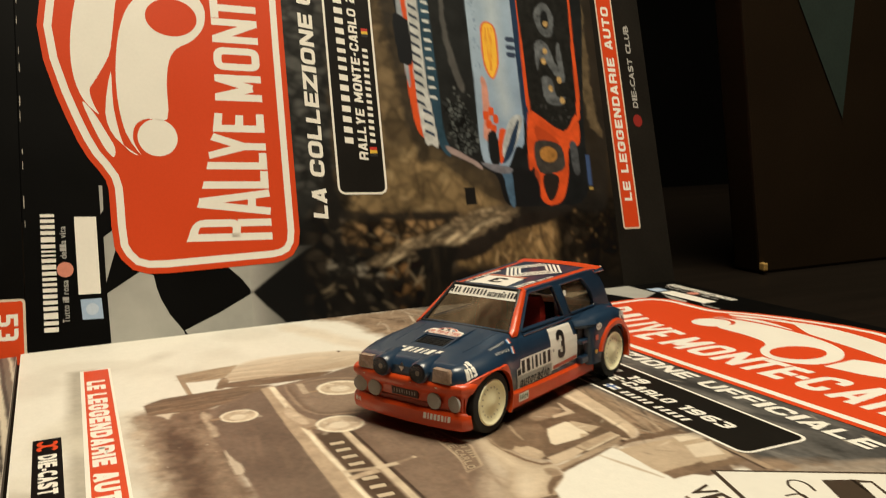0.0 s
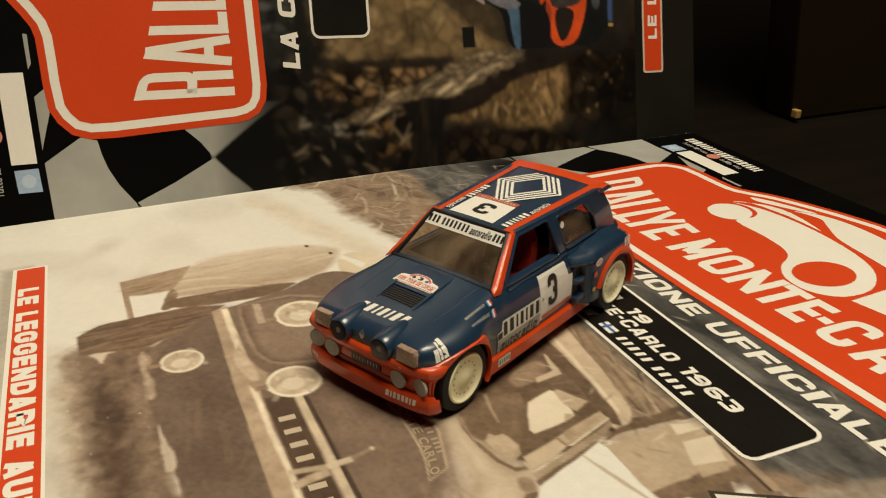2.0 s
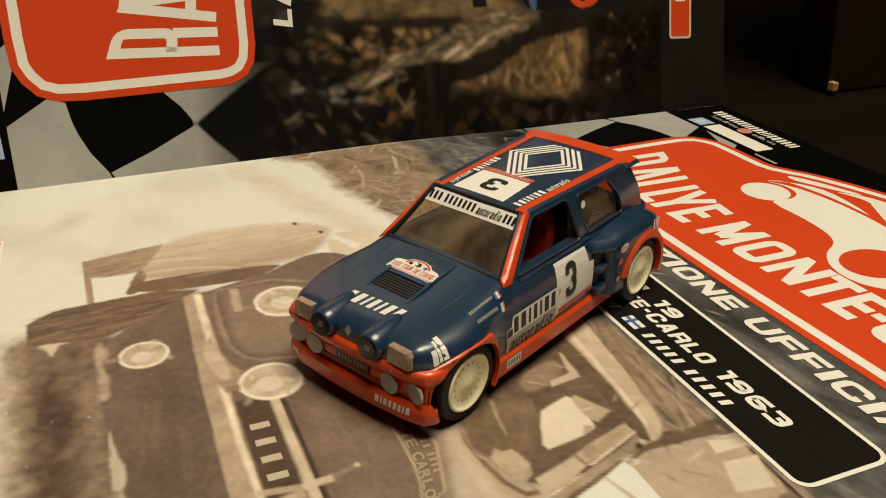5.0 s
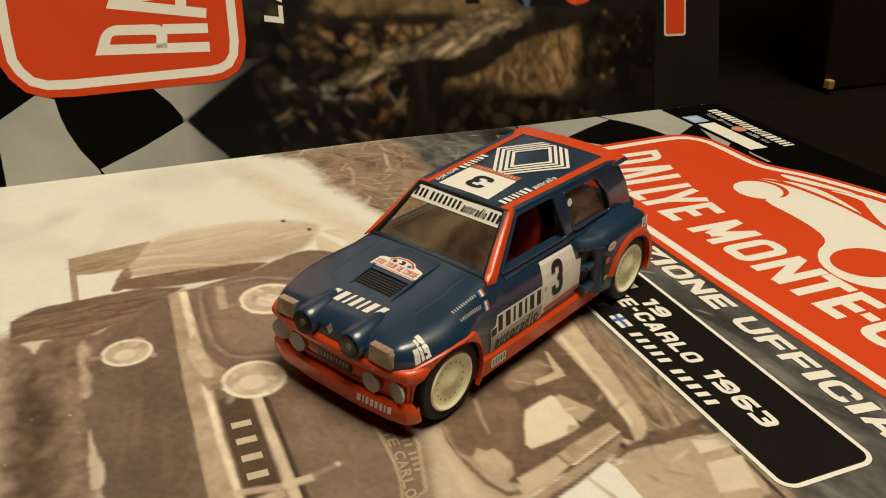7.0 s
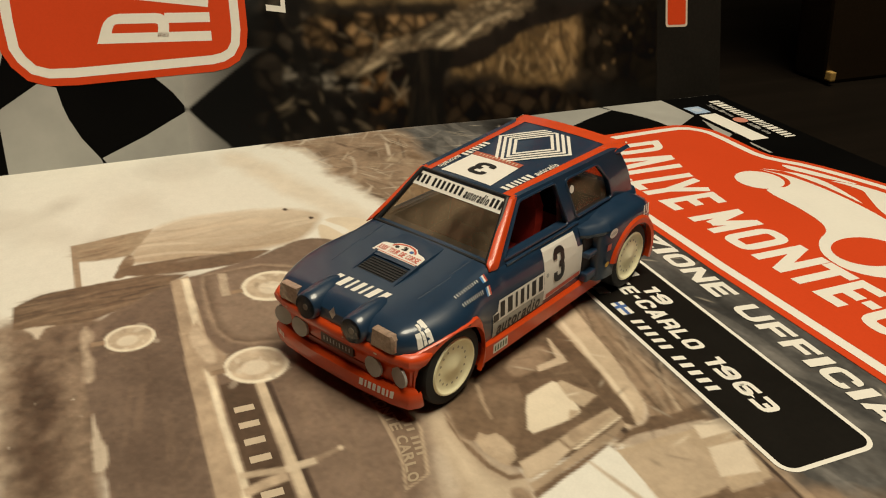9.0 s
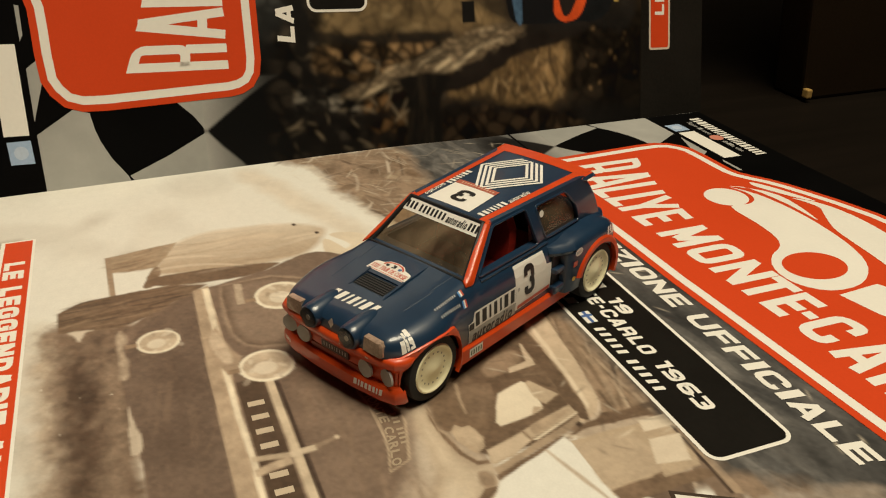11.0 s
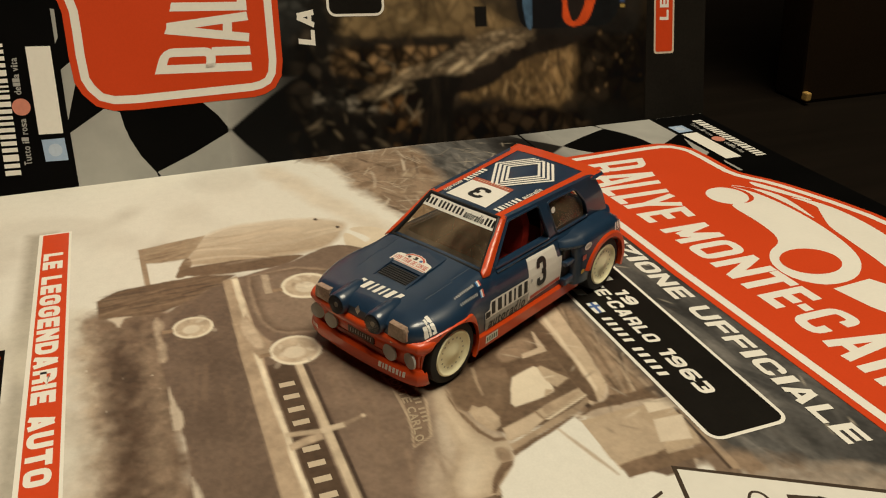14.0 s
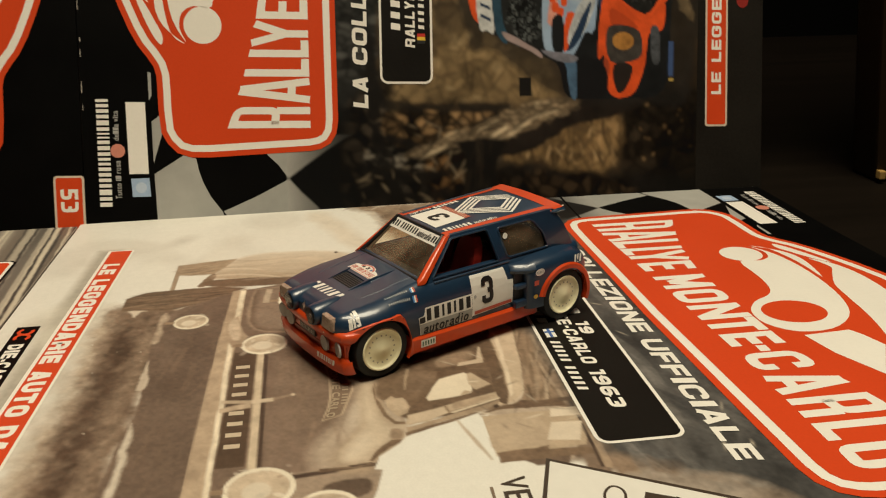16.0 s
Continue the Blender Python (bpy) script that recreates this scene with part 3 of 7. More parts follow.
    def strokes(self, pts, color, count, length, width, angle, spread, strength=0.6):
        """Short brushed lines, such as twigs or streaks, within an outline."""
        us, vs = [p[0] for p in pts], [p[1] for p in pts]
        inside = self.mask(smooth_loop(pts, 4), 3.0, 1.5)
        for _ in range(count):
            cu, cv = self.rng.uniform(min(us), max(us)), self.rng.uniform(min(vs), max(vs))
            turn, ln, wd = radians(self.rng.normal(angle, spread)), length * self.rng.uniform(0.4, 1.3), width * self.rng.uniform(0.5, 1.4)
            du, dv = self.gu - cu, self.gv - cv
            a, b = du * math.cos(turn) + dv * math.sin(turn), -du * math.sin(turn) + dv * math.cos(turn)
            b = b + 0.02 * a * a * self.rng.uniform(-1, 1)
            m = np.clip((wd - np.abs(b)) / 0.5 + 0.5, 0, 1) * np.clip((ln - np.abs(a)) / 2 + 0.5, 0, 1) * inside * strength * self.rng.uniform(0.4, 1.0)
            self.tone += (np.array(color) * self.rng.uniform(0.7, 1.3) - self.tone) * m[..., None]

    def blur(self, passes):
        for _ in range(passes):
            p = np.pad(self.tone, ((1, 1), (1, 1), (0, 0)), mode="edge")
            q = (p[:-2] + 2 * p[1:-1] + p[2:]) / 4
            self.tone = (q[:, :-2] + 2 * q[:, 1:-1] + q[:, 2:]) / 4

    def print_on(self, name, sheet, layer, label="", keep=None):
        ny, nx = self.gu.shape
        place = sheet.at(layer)
        verts = [place(float(a), float(b)) for a, b in zip(self.gu.ravel(), self.gv.ravel())]
        idx = np.arange(ny * nx).reshape(ny, nx)
        faces = np.stack([idx[:-1, :-1], idx[:-1, 1:], idx[1:, 1:], idx[1:, :-1]], -1).reshape(-1, 4).tolist()
        me = bpy.data.meshes.new(name)
        me.from_pydata([(x * MM, y * MM, z * MM) for x, y, z in verts], [], faces)
        me.materials.append(PRINTED_PHOTO)
        ink = me.color_attributes.new("ink", "FLOAT_COLOR", "POINT")
        rgba = np.ones((ny * nx, 4), np.float32)
        rgba[:, :3] = np.clip(self.tone.reshape(-1, 3), 0.003, 0.9)
        ink.data.foreach_set("color", rgba.ravel())
        ob = new(name, me)
        ob.parent = sheet.parent
        return tagged(ob, label)


def printed_photo():
    m = bpy.data.materials.new("printed_photograph")
    m.use_nodes = True
    nt = m.node_tree
    b = nt.nodes["Principled BSDF"]
    at = nt.nodes.new("ShaderNodeAttribute")
    at.attribute_name = "ink"
    tc, nz, mr, mul = nt.nodes.new("ShaderNodeTexCoord"), nt.nodes.new("ShaderNodeTexNoise"), nt.nodes.new("ShaderNodeMapRange"), nt.nodes.new("ShaderNodeVectorMath")
    nz.inputs["Scale"].default_value, nz.inputs["Detail"].default_value = 1800.0, 2.0
    mr.inputs[3].default_value, mr.inputs[4].default_value = 0.86, 1.14
    mul.operation = "SCALE"
    nt.links.new(tc.outputs["Object"], nz.inputs["Vector"])
    blot, both = nt.nodes.new("ShaderNodeTexNoise"), nt.nodes.new("ShaderNodeMath")
    blot.inputs["Scale"].default_value, blot.inputs["Detail"].default_value = 420.0, 4.0
    both.operation = "MULTIPLY_ADD"
    both.inputs[1].default_value, both.inputs[2].default_value = 0.8, 0.1
    nt.links.new(tc.outputs["Object"], blot.inputs["Vector"])
    mean = nt.nodes.new("ShaderNodeMath")
    mean.operation = "ADD"
    nt.links.new(nz.outputs["Fac"], mean.inputs[0])
    nt.links.new(blot.outputs["Fac"], mean.inputs[1])
    nt.links.new(mean.outputs[0], both.inputs[0])
    half = nt.nodes.new("ShaderNodeMath")
    half.operation = "MULTIPLY"
    half.inputs[1].default_value = 0.55
    nt.links.new(both.outputs[0], half.inputs[0])
    nt.links.new(half.outputs[0], mr.inputs[0])
    nt.links.new(at.outputs["Color"], mul.inputs[0])
    nt.links.new(mr.outputs[0], mul.inputs["Scale"])
    nt.links.new(mul.outputs[0], b.inputs["Base Color"])
    b.inputs["Roughness"].default_value = 0.40
    b.inputs["Specular IOR Level"].default_value = 0.20
    return m


PRINTED_PHOTO = printed_photo()

# ---- setting: table, dark furniture and room ----
def slab(name, x0, x1, y0, y1, z0, z1, material, label="", category="", bevel=0.0):
    bm = box_bm(x0, x1, y0, y1, z0, z1, bevel)
    ob = part(name, bm, material, None, scale=1.0)
    return tagged(ob, label, category, kind="structure")


slab("tabletop", -0.9, 0.9, -0.7, 0.62, -0.035, -0.0035, TABLE, "dark stained wooden tabletop", "table", 0.003)
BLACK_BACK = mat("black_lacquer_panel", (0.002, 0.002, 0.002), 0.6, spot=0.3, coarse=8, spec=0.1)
# Unseen room shell, painted far darker than beige so black print mirrors little light.
ROOM = mat("unseen_wall_dark_paint", (0.07, 0.06, 0.05), 0.9, spot=0.08, coarse=3)
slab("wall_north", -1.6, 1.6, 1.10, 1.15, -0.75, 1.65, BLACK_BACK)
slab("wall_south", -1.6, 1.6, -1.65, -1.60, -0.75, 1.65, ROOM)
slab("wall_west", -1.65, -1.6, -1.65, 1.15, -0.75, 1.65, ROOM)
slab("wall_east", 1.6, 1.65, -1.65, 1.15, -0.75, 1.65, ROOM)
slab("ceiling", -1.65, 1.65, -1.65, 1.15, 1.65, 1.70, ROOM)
slab("floor", -1.65, 1.65, -1.65, 1.15, -0.80, -0.75, TABLE)

# ---- the standing printed card ----
W0 = Vector((0.18676, 0.13707, 0.02472))
WU, WV, WN = Vector((0.03541, 0.27886, 0.95968)), Vector((-0.99912, -0.01156, 0.04022)), Vector((0.02231, -0.96026, 0.27820))
standing = Matrix.Identity(4)
for row in range(3):
    standing[row][0], standing[row][1], standing[row][2], standing[row][3] = WU[row], WV[row], WN[row], W0[row]
card = thing("printed_card", standing, "unfolded glossy printed card propped upright behind the toy car", "packaging")


def card_panel(name, a_low0, a_low1, b0, b1, label=""):
    bm = bmesh.new()
    low = [(a_low0, b0), (a_low1, b1), (192, b1), (192, b0)]
    top = [bm.verts.new((a, b, 0)) for a, b in low]
    bot = [bm.verts.new((a, b, -0.9)) for a, b in low]
    bm.faces.new(top)
    bm.faces.new(bot[::-1])
    for i in range(4):
        bm.faces.new((top[i], bot[i], bot[(i + 1) % 4], top[(i + 1) % 4]))
    return part(name, bm, PRINT_BLACK, card, label)


card_panel("front_panel", -27.5, -38.5, -21.5, 249.6)
card_panel("back_panel", -38.5, -43.5, 250.0, 372)
face = Sheet(card)
SHADE, EARTH, OCHRE, STRAW = (0.012, 0.010, 0.008), (0.06, 0.040, 0.022), (0.21, 0.135, 0.062), (0.36, 0.25, 0.13)
forest = Photo(-37.4, 150, -21, 175.6, 0.6, 5)
forest.fill((0.05, 0.034, 0.019), 0.9, 14.0)
forest.lay([(-37, 172), (-37, 128), (10, 146), (60, 142), (150, 142), (150, 178), (-37, 178)], (0.040, 0.042, 0.039), 8.0, 3.0, 0.7, 8.0)
forest.facets([(150, 158), (14, 158), (14, 140), (150, 140)], (0.060, 0.060, 0.056), 5.0, 0.2, 4.0, 0.2, 1.3, 0.6)
forest.lay([(12, 160), (12, 137), (-37, 124), (-37, 172)], (0.016, 0.016, 0.015), 7.0, 3.0, 0.7, 6.0)
forest.facets([(-34, 150), (8, 150), (20, 120), (14, 92), (-34, 100)], (0.060, 0.047, 0.034), 5.5, 0.06, 4.0, 0.0, 1.3, 0.7)
forest.facets([(3, 134), (28, 132), (52, 116), (50, 104), (34, 94), (26, 72), (9, 66), (8, 92), (8, 120)], (0.20, 0.138, 0.068), 6.5, 0.62, 5.0, 0.55, 1.35)
forest.blotches([(8, 130), (44, 118), (30, 90), (14, 76), (10, 100)], (0.44, 0.33, 0.18), 26, 0.8, 2.4, 0.55, 1.6)
forest.lay([(46, 120), (150, 120), (150, 104), (50, 104)], (0.115, 0.082, 0.045), 6.0, 3.0, 0.5, 12.0)
forest.facets([(46, 119), (150, 119), (150, 104), (48, 104)], (0.15, 0.105, 0.056), 6.0, 0.6, 4.0, 0.4, 1.2)
forest.facets([(5, 136), (6, 96), (-6, 110), (-10, 132)], (0.21, 0.130, 0.062), 4.6, 0.06, 2.5, 0.0, 1.5, 0.9)
forest.facets([(-9, 144), (-10, 122), (-17, 122), (-19, 144)], (0.17, 0.150, 0.12), 4.0, 0.03, 2.0, -0.4, 1.6, 0.5)
forest.facets([(-12, 120), (-10, 106), (-30, 105), (-30, 121)], (0.20, 0.110, 0.046), 4.4, 0.03, 2.0, -0.4, 1.6, 1.3)
forest.facets([(-20, 148), (-20, 122), (-32, 121), (-32, 150)], (0.055, 0.046, 0.036), 5.0, 0.03, 3.0, -0.4, 1.4, 0.6)
forest.facets([(-7, 88), (-3, 74), (2, 62), (3, 42), (-5, 37), (-19, 44), (-19, 64), (-16, 76), (-14, 88)], (0.215, 0.138, 0.062), 5.4, 0.55, 2.5, 0.55, 1.3, 1.6)
forest.blotches([(-4, 80), (0, 50), (-16, 44), (-17, 76)], (0.40, 0.27, 0.13), 18, 0.6, 1.8, 0.5, 1.2)
rock = [(-7, 86), (-3, 74), (2, 62), (3, 42), (-5, 37), (-18, 44), (-18, 64), (-15, 76), (-13, 86)]
forest.strokes(rock, (0.030, 0.019, 0.010), 46, 4.6, 0.40, 8, 26, 0.8)
forest.strokes(rock, (0.055, 0.036, 0.019), 24, 5.0, 0.8, 80, 24, 0.6)
forest.strokes(rock, (0.42, 0.29, 0.15), 26, 2.4, 0.40, 4, 26, 0.6)
forest.lay([(9, 38), (11, 8), (-32, 6), (-28, 40), (-6, 38)], (0.012, 0.010, 0.007), 6.0, 2.0, 0.7, 5.0)
forest.facets([(8, 38), (10, 8), (-30, 8), (-26, 36)], (0.022, 0.016, 0.010), 5.0, 0.4, 5.0, 0.3, 1.5)
forest.blotches([(8, 36), (8, 10), (-18, 10), (-14, 36)], (0.27, 0.17, 0.08), 13, 0.4, 0.9, 0.8, 0.7)
forest.lay([(-16, 92), (-19, 66), (-20, 42), (-23, 8), (-36, 6), (-36, 100)], SHADE, 4.0, 2.5, 0.6, 5.0)
forest.facets([(-21, 90), (-22, 40), (-34, 40), (-34, 92)], (0.050, 0.032, 0.018), 4.0, 0.1, 4.0, 0.0, 1.4)
forest.lay([(10, 143), (8, 120), (8, 90), (5, 90), (5, 120), (6, 143)], SHADE, 1.8, 1.0, 0.4, 5.0, strength=0.9)
for pts in ([(34, 142), (14, 139), (-10, 138), (-22, 132), (-34, 130), (-34, 136), (-20, 138), (-6, 143), (14, 144), (34, 145)], [(-4, 135), (-8, 122), (-11, 112), (-13, 113), (-10, 124), (-7, 136)], [(-16, 146), (-19, 130), (-17, 116), (-14, 106), (-17, 105), (-21, 116), (-23, 132), (-20, 148)], [(-24, 150), (-27, 128), (-25, 112), (-29, 112), (-32, 130), (-29, 150)]):
    forest.lay(pts, (0.008, 0.007, 0.006), 1.8, 2.4, 0.4, strength=0.92)
crag = [(6, 128), (28, 126), (46, 114), (34, 94), (26, 74), (9, 70), (8, 92)]
forest.strokes(crag, (0.045, 0.030, 0.016), 40, 4.6, 0.45, 12, 34, 0.65)
forest.strokes(crag, (0.055, 0.037, 0.020), 22, 5.5, 0.7, 84, 24, 0.55)
forest.strokes([(-30, 148), (20, 148), (10, 108), (-30, 106)], (0.010, 0.008, 0.006), 46, 7.0, 0.45, 80, 30, 0.85)
forest.strokes([(-30, 148), (4, 140), (4, 106), (-30, 106)], (0.30, 0.235, 0.155), 34, 2.6, 0.4, 70, 40, 0.6)
# the fallen log and the stump below it
forest.lay([(12, 40), (10, 58), (7, 70), (-3, 84), (-12, 94), (-12, 82), (-5, 68), (0, 58), (4, 40), (8, 32)], (0.012, 0.009, 0.007), 1.6, 1.2, 0.5, 4.0)
log_top = [(11, 58), (9, 74), (5, 86), (0, 99), (-4, 111), (-9, 124), (-12, 131), (-13, 124), (-10, 111), (-6, 99), (-5, 88), (0, 74), (7, 60)]
forest.lay(log_top, (0.125, 0.092, 0.056), 1.2, 1.6, 0.6, 3.0)
forest.facets(log_top, (0.30, 0.225, 0.14), 3.4, 0.25, 1.4, 0.1, 1.4, 0.35, 0.6)
forest.strokes(log_top, (0.60, 0.48, 0.31), 46, 4.6, 0.55, 114, 10, 0.85)
forest.strokes(log_top, SHADE, 40, 6.0, 0.5, 114, 12, 0.85)
forest.lay([(-7, 108), (-7, 89), (-16, 93), (-36, 94), (-36, 108), (-16, 104)], (0.007, 0.006, 0.005), 1.8, 1.0, 0.3)
forest.strokes([(-8, 104), (-8, 92), (-34, 95), (-34, 106)], (0.030, 0.022, 0.014), 16, 6.0, 0.5, 175, 10, 0.6)
forest.tone *= 1 + (0.06 * np.clip((100 - forest.gv) / 20, 0, 1) - 0.45 * np.clip((30 - forest.gv) / 8, 0, 1))[..., None] * np.clip((44 - forest.gu) / 20, 0, 1)[..., None]
forest.tone *= 1 - (np.clip((forest.gv - 140) / 18, 0, 1) * np.clip((8 - forest.gu) / 10, 0, 1))[..., None] * 0.92
forest.tone *= 1.14 - 0.34 * (np.clip((-6 - forest.gu) / 14, 0, 1) + np.clip((forest.gv - 112) / 24, 0, 1) * np.clip((14 - forest.gu) / 12, 0, 1)).clip(0, 1)[..., None]
forest.blur(1)
forest.tone *= 1 - 0.35 * (np.clip((38 - forest.gv) / 12, 0, 1) * np.clip((forest.gu + 12) / 10, 0, 1) * np.clip((20 - forest.gu) / 8, 0, 1))[..., None]
# the rally car in the photograph
NAVY, SKY, ICE, FLAME, SOOT = (0.016, 0.034, 0.072), (0.26, 0.36, 0.50), (0.46, 0.53, 0.58), (0.62, 0.080, 0.018), (0.010, 0.011, 0.012)
forest.lay([(150, 108), (40, 106), (28, 92), (10, 66), (8, 30), (20, 9), (150, 8)], (0.016, 0.014, 0.012), 3.0, 1.0, 0.6, 6.0, strength=0.75)
forest.lay([(150, 12), (60, 12), (42, 9), (44, 13), (60, 17), (150, 18)], (0.115, 0.084, 0.048), 1.8, 1.5, 0.6, 4.0)
forest.lay([(150, 106), (84, 105.5), (50, 103.5), (41, 101), (36, 96), (27, 74), (22, 66), (11, 62), (10, 40), (14, 22), (46, 19), (150, 17)], SOOT, 0.9, 0.3, 0.5)
# roof edge and the two lettered bands over the windscreen
forest.lay([(150, 106), (84, 105.5), (50, 103.6), (40, 100.6), (42, 97.6), (60, 99.2), (150, 100.4)], FLAME, 0.8, 0.2, 0.3)
forest.lay([(100, 106.4), (66, 104.9), (64, 103.2), (100, 104.4)], (0.30, 0.33, 0.37), 0.8, 0.3, 0.5)
forest.lay([(150, 102), (78, 101.5), (40, 99.6), (36.6, 96.2), (37, 93.0), (58, 94.6), (84, 95.2), (150, 95.4)], (0.50, 0.51, 0.50), 0.9, 0.4, 0.4, 3.0)
for k in range(11):
    u = 98 - 4.2 * k
    forest.lay([(u, 101.2), (u - 1.5, 101.0), (u - 3.4, 97.2), (u - 1.9, 97.4)], (0.03, 0.04, 0.06), 0.7, 0.3, 0.2, curve=False)
for u in (52, 47.5, 43):
    forest.lay([(u, 98.8), (u - 1.4, 98.6), (u - 3.2, 94.6), (u - 1.8, 94.8)], NAVY, 0.7, 0.3, 0.2, curve=False)
forest.lay([(150, 96.8), (76, 96.2), (52, 94.6), (36, 92.4), (33, 87.4), (60, 90.0), (150, 90.6)], (0.022, 0.055, 0.085), 0.8, 0.3, 0.4)
for k in range(12):
    u = 104 - 4.2 * k
    forest.lay([(u, 94.8), (u - 1.3, 94.8), (u - 1.3 - 0.6 * (k % 2), 92.0 - 0.4 * (k % 3)), (u - 0.4, 92.0)], (0.55, 0.57, 0.56), 0.7, 0.4, 0.2, curve=False)
# windscreen with faint reflections
forest.lay([(150, 90.6), (60, 90.4), (36, 88), (29, 75), (34, 72.6), (64, 73.4), (150, 71.6)], (0.013, 0.014, 0.014), 0.9, 0.2, 0.5)
forest.lay([(102, 84.6), (84, 83.4), (70, 80), (62, 77.8), (60, 79.8), (70, 83.6), (84, 86.0), (102, 86.4)], (0.080, 0.078, 0.074), 1.6, 0.8, 0.3)
forest.facets([(54, 88), (54, 80), (34, 75), (33, 84)], (0.085, 0.095, 0.095), 2.0, 0.0, 1.6, 0.0, 1.2)
forest.blotches([(62, 88), (60, 76), (32, 76), (36, 86)], (0.15, 0.16, 0.155), 26, 0.2, 0.7, 0.7, 0.5)
forest.lay([(36, 89), (29, 75.4), (26, 73.8), (28.6, 78.6), (33, 88)], (0.30, 0.23, 0.22), 0.9, 0.3, 0.3)
# bonnet: pale blue with stripes and emblems
forest.lay([(150, 71.4), (64, 73.2), (36, 73.4), (28, 71), (26, 62), (36, 56), (47, 50.5), (150, 48.8)], SKY, 0.9, 0.2, 0.2, 12.0, to=(0.36, 0.45, 0.54), toward=(0.5, 1.0))
forest.lay([(150, 58), (70, 58), (54, 56), (58, 62), (150, 64)], ICE, 6.0, 0.5, 0.15, strength=0.7)
forest.lay([(66, 69.8), (52, 70.2), (40, 71.2), (40, 68.2), (52, 66.8), (66, 67.6)], (0.56, 0.26, 0.20), 1.2, 0.6, 0.3)
for u, v in ((52, 66.4), (48.5, 64.4), (46, 68.0), (44, 66.0), (50, 69.0)):
    forest.lay([(u + 1.8, v + 1.1), (u + 1.4, v - 1.2), (u - 1.8, v - 1.0), (u - 1.6, v + 1.2)], FLAME, 0.7, 0.5)
forest.lay([(44, 63), (40, 56.5), (30, 62.4), (30, 65)], FLAME, 0.8, 0.3)
forest.lay([(41, 69.4), (42, 65.0), (29, 64.8), (29, 69)], SOOT, 0.8, 0.3)
forest.lay([(48, 58), (50, 51.2), (40, 54.2), (31, 60.6), (34, 63)], (0.42, 0.45, 0.47), 1.0, 0.3, 0.5, 3.0)
forest.lay([(46, 55), (47.4, 53.0), (34, 57.6), (29, 62.2), (31, 62.6)], NAVY, 0.8, 0.3)
fan = [(93, 64.0), (91, 60.4), (86, 59.4), (76, 59.6), (71, 60.6), (66.4, 63.6), (70, 66.6), (76, 67.8), (86, 67.6), (91, 66.8)]
forest.lay(fan, (0.66, 0.15, 0.04), 0.7, 0.2)
forest.lay(inset(fan, 0.9), (0.82, 0.46, 0.05), 0.7, 0.2)
for k in range(5):
    forest.lay([(90, 61.6 + 1.0 * k), (90, 62.0 + 1.0 * k), (70.4, 63.9 + 0.12 * k), (70.4, 63.6 + 0.12 * k)], (0.66, 0.22, 0.03), 0.6, 0.2, curve=False, strength=0.7)
for u in (85, 81.4, 77.8):
    forest.lay([(u + 1.4, 54.8), (u + 1.0, 50.8), (u - 1.0, 51.2), (u - 0.6, 55.0)], (0.035, 0.05, 0.09), 0.9, 0.6)
forest.blotches([(110, 71), (110, 68.4), (68, 69), (68, 71.6)], (0.10, 0.16, 0.28), 22, 0.3, 0.7, 0.7, 0.5)
# grille with an orange edge, grey characters and gilt bolts
forest.lay([(150, 50.4), (60, 50.6), (50, 50.2), (38, 47.4), (40, 45), (60, 47.4), (150, 46.4)], NAVY, 0.8, 0.2, 0.4)
forest.lay([(150, 46.8), (56, 48.4), (50, 46.6), (40, 31.6), (42, 28), (50, 20.4), (60, 19.2), (150, 17.6), (150, 19.4), (60, 21.2), (52, 22.6), (43.6, 30.2), (52.4, 45.0), (60, 46.6), (150, 45.0)], FLAME, 0.7, 0.2, 0.25, curve=False)
forest.lay([(150, 44.8), (60, 46.2), (53, 44.2), (44, 30.4), (52.6, 23.2), (60, 21.8), (150, 20.2)], (0.012, 0.012, 0.011), 0.7, 0.2, 0.7, 2.0)
for outline, hole in ((ellipse(96, 33.4, 8.4, 5.2, 18), ellipse(96, 33.4, 4.4, 2.2, 14)), ([(84, 40), (85, 34), (74, 29.4), (84, 28.6), (84, 26.4), (68, 26.0), (68, 29.4), (78, 37), (72, 40)], None), ([(68, 38), (68, 33.4), (60, 31.4), (60, 27.2), (56, 30), (57, 37)], None)):
    forest.lay(outline, (0.105, 0.115, 0.125), 1.3, 0.9, 0.7, 2.5)
    if hole:
        forest.lay(hole, SOOT, 1.2, 0.5)
for u, v in ((94, 33), (81, 35), (76.4, 36.6), (67.6, 29.4), (63.6, 34.4), (58, 29)):
    forest.lay(ellipse(u, v, 1.5, 1.3, 12), (0.46, 0.30, 0.12), 1.0, 0.6, 0.6, 1.2)
forest.blotches([(56, 44), (54, 24), (44, 30)], (0.07, 0.07, 0.07), 16, 0.3, 0.9, 0.6, 0.6)
# orange front corner, lamp and bumper
forest.lay([(52, 47.6), (46, 37.6), (41, 30.4), (49, 22), (38, 22.6), (36, 28.4), (24, 30.2), (14, 33.6), (10.6, 38), (10.8, 44), (17, 47.2), (27, 47.6), (27, 50.4)], FLAME, 0.8, 0.3, 0.35, 5.0)
forest.lay([(46, 44.6), (39, 33.4), (37, 38), (38.6, 44.4)], (0.42, 0.055, 0.014), 1.2, 0.4)
forest.lay([(38.6, 45.8), (38, 34.4), (33, 31.6), (26, 33.0), (25, 45.2)], (0.045, 0.040, 0.036), 0.8, 0.3, 0.5, 2.0)
forest.lay(ellipse(33, 39.6, 3.6, 4.6, 18), (0.34, 0.16, 0.04), 0.9, 0.2, 0.5, 2.0)
forest.lay([(23.4, 43.6), (22.8, 35.6), (14, 38.6), (13, 42.4)], (0.020, 0.015, 0.013), 0.8, 0.3)
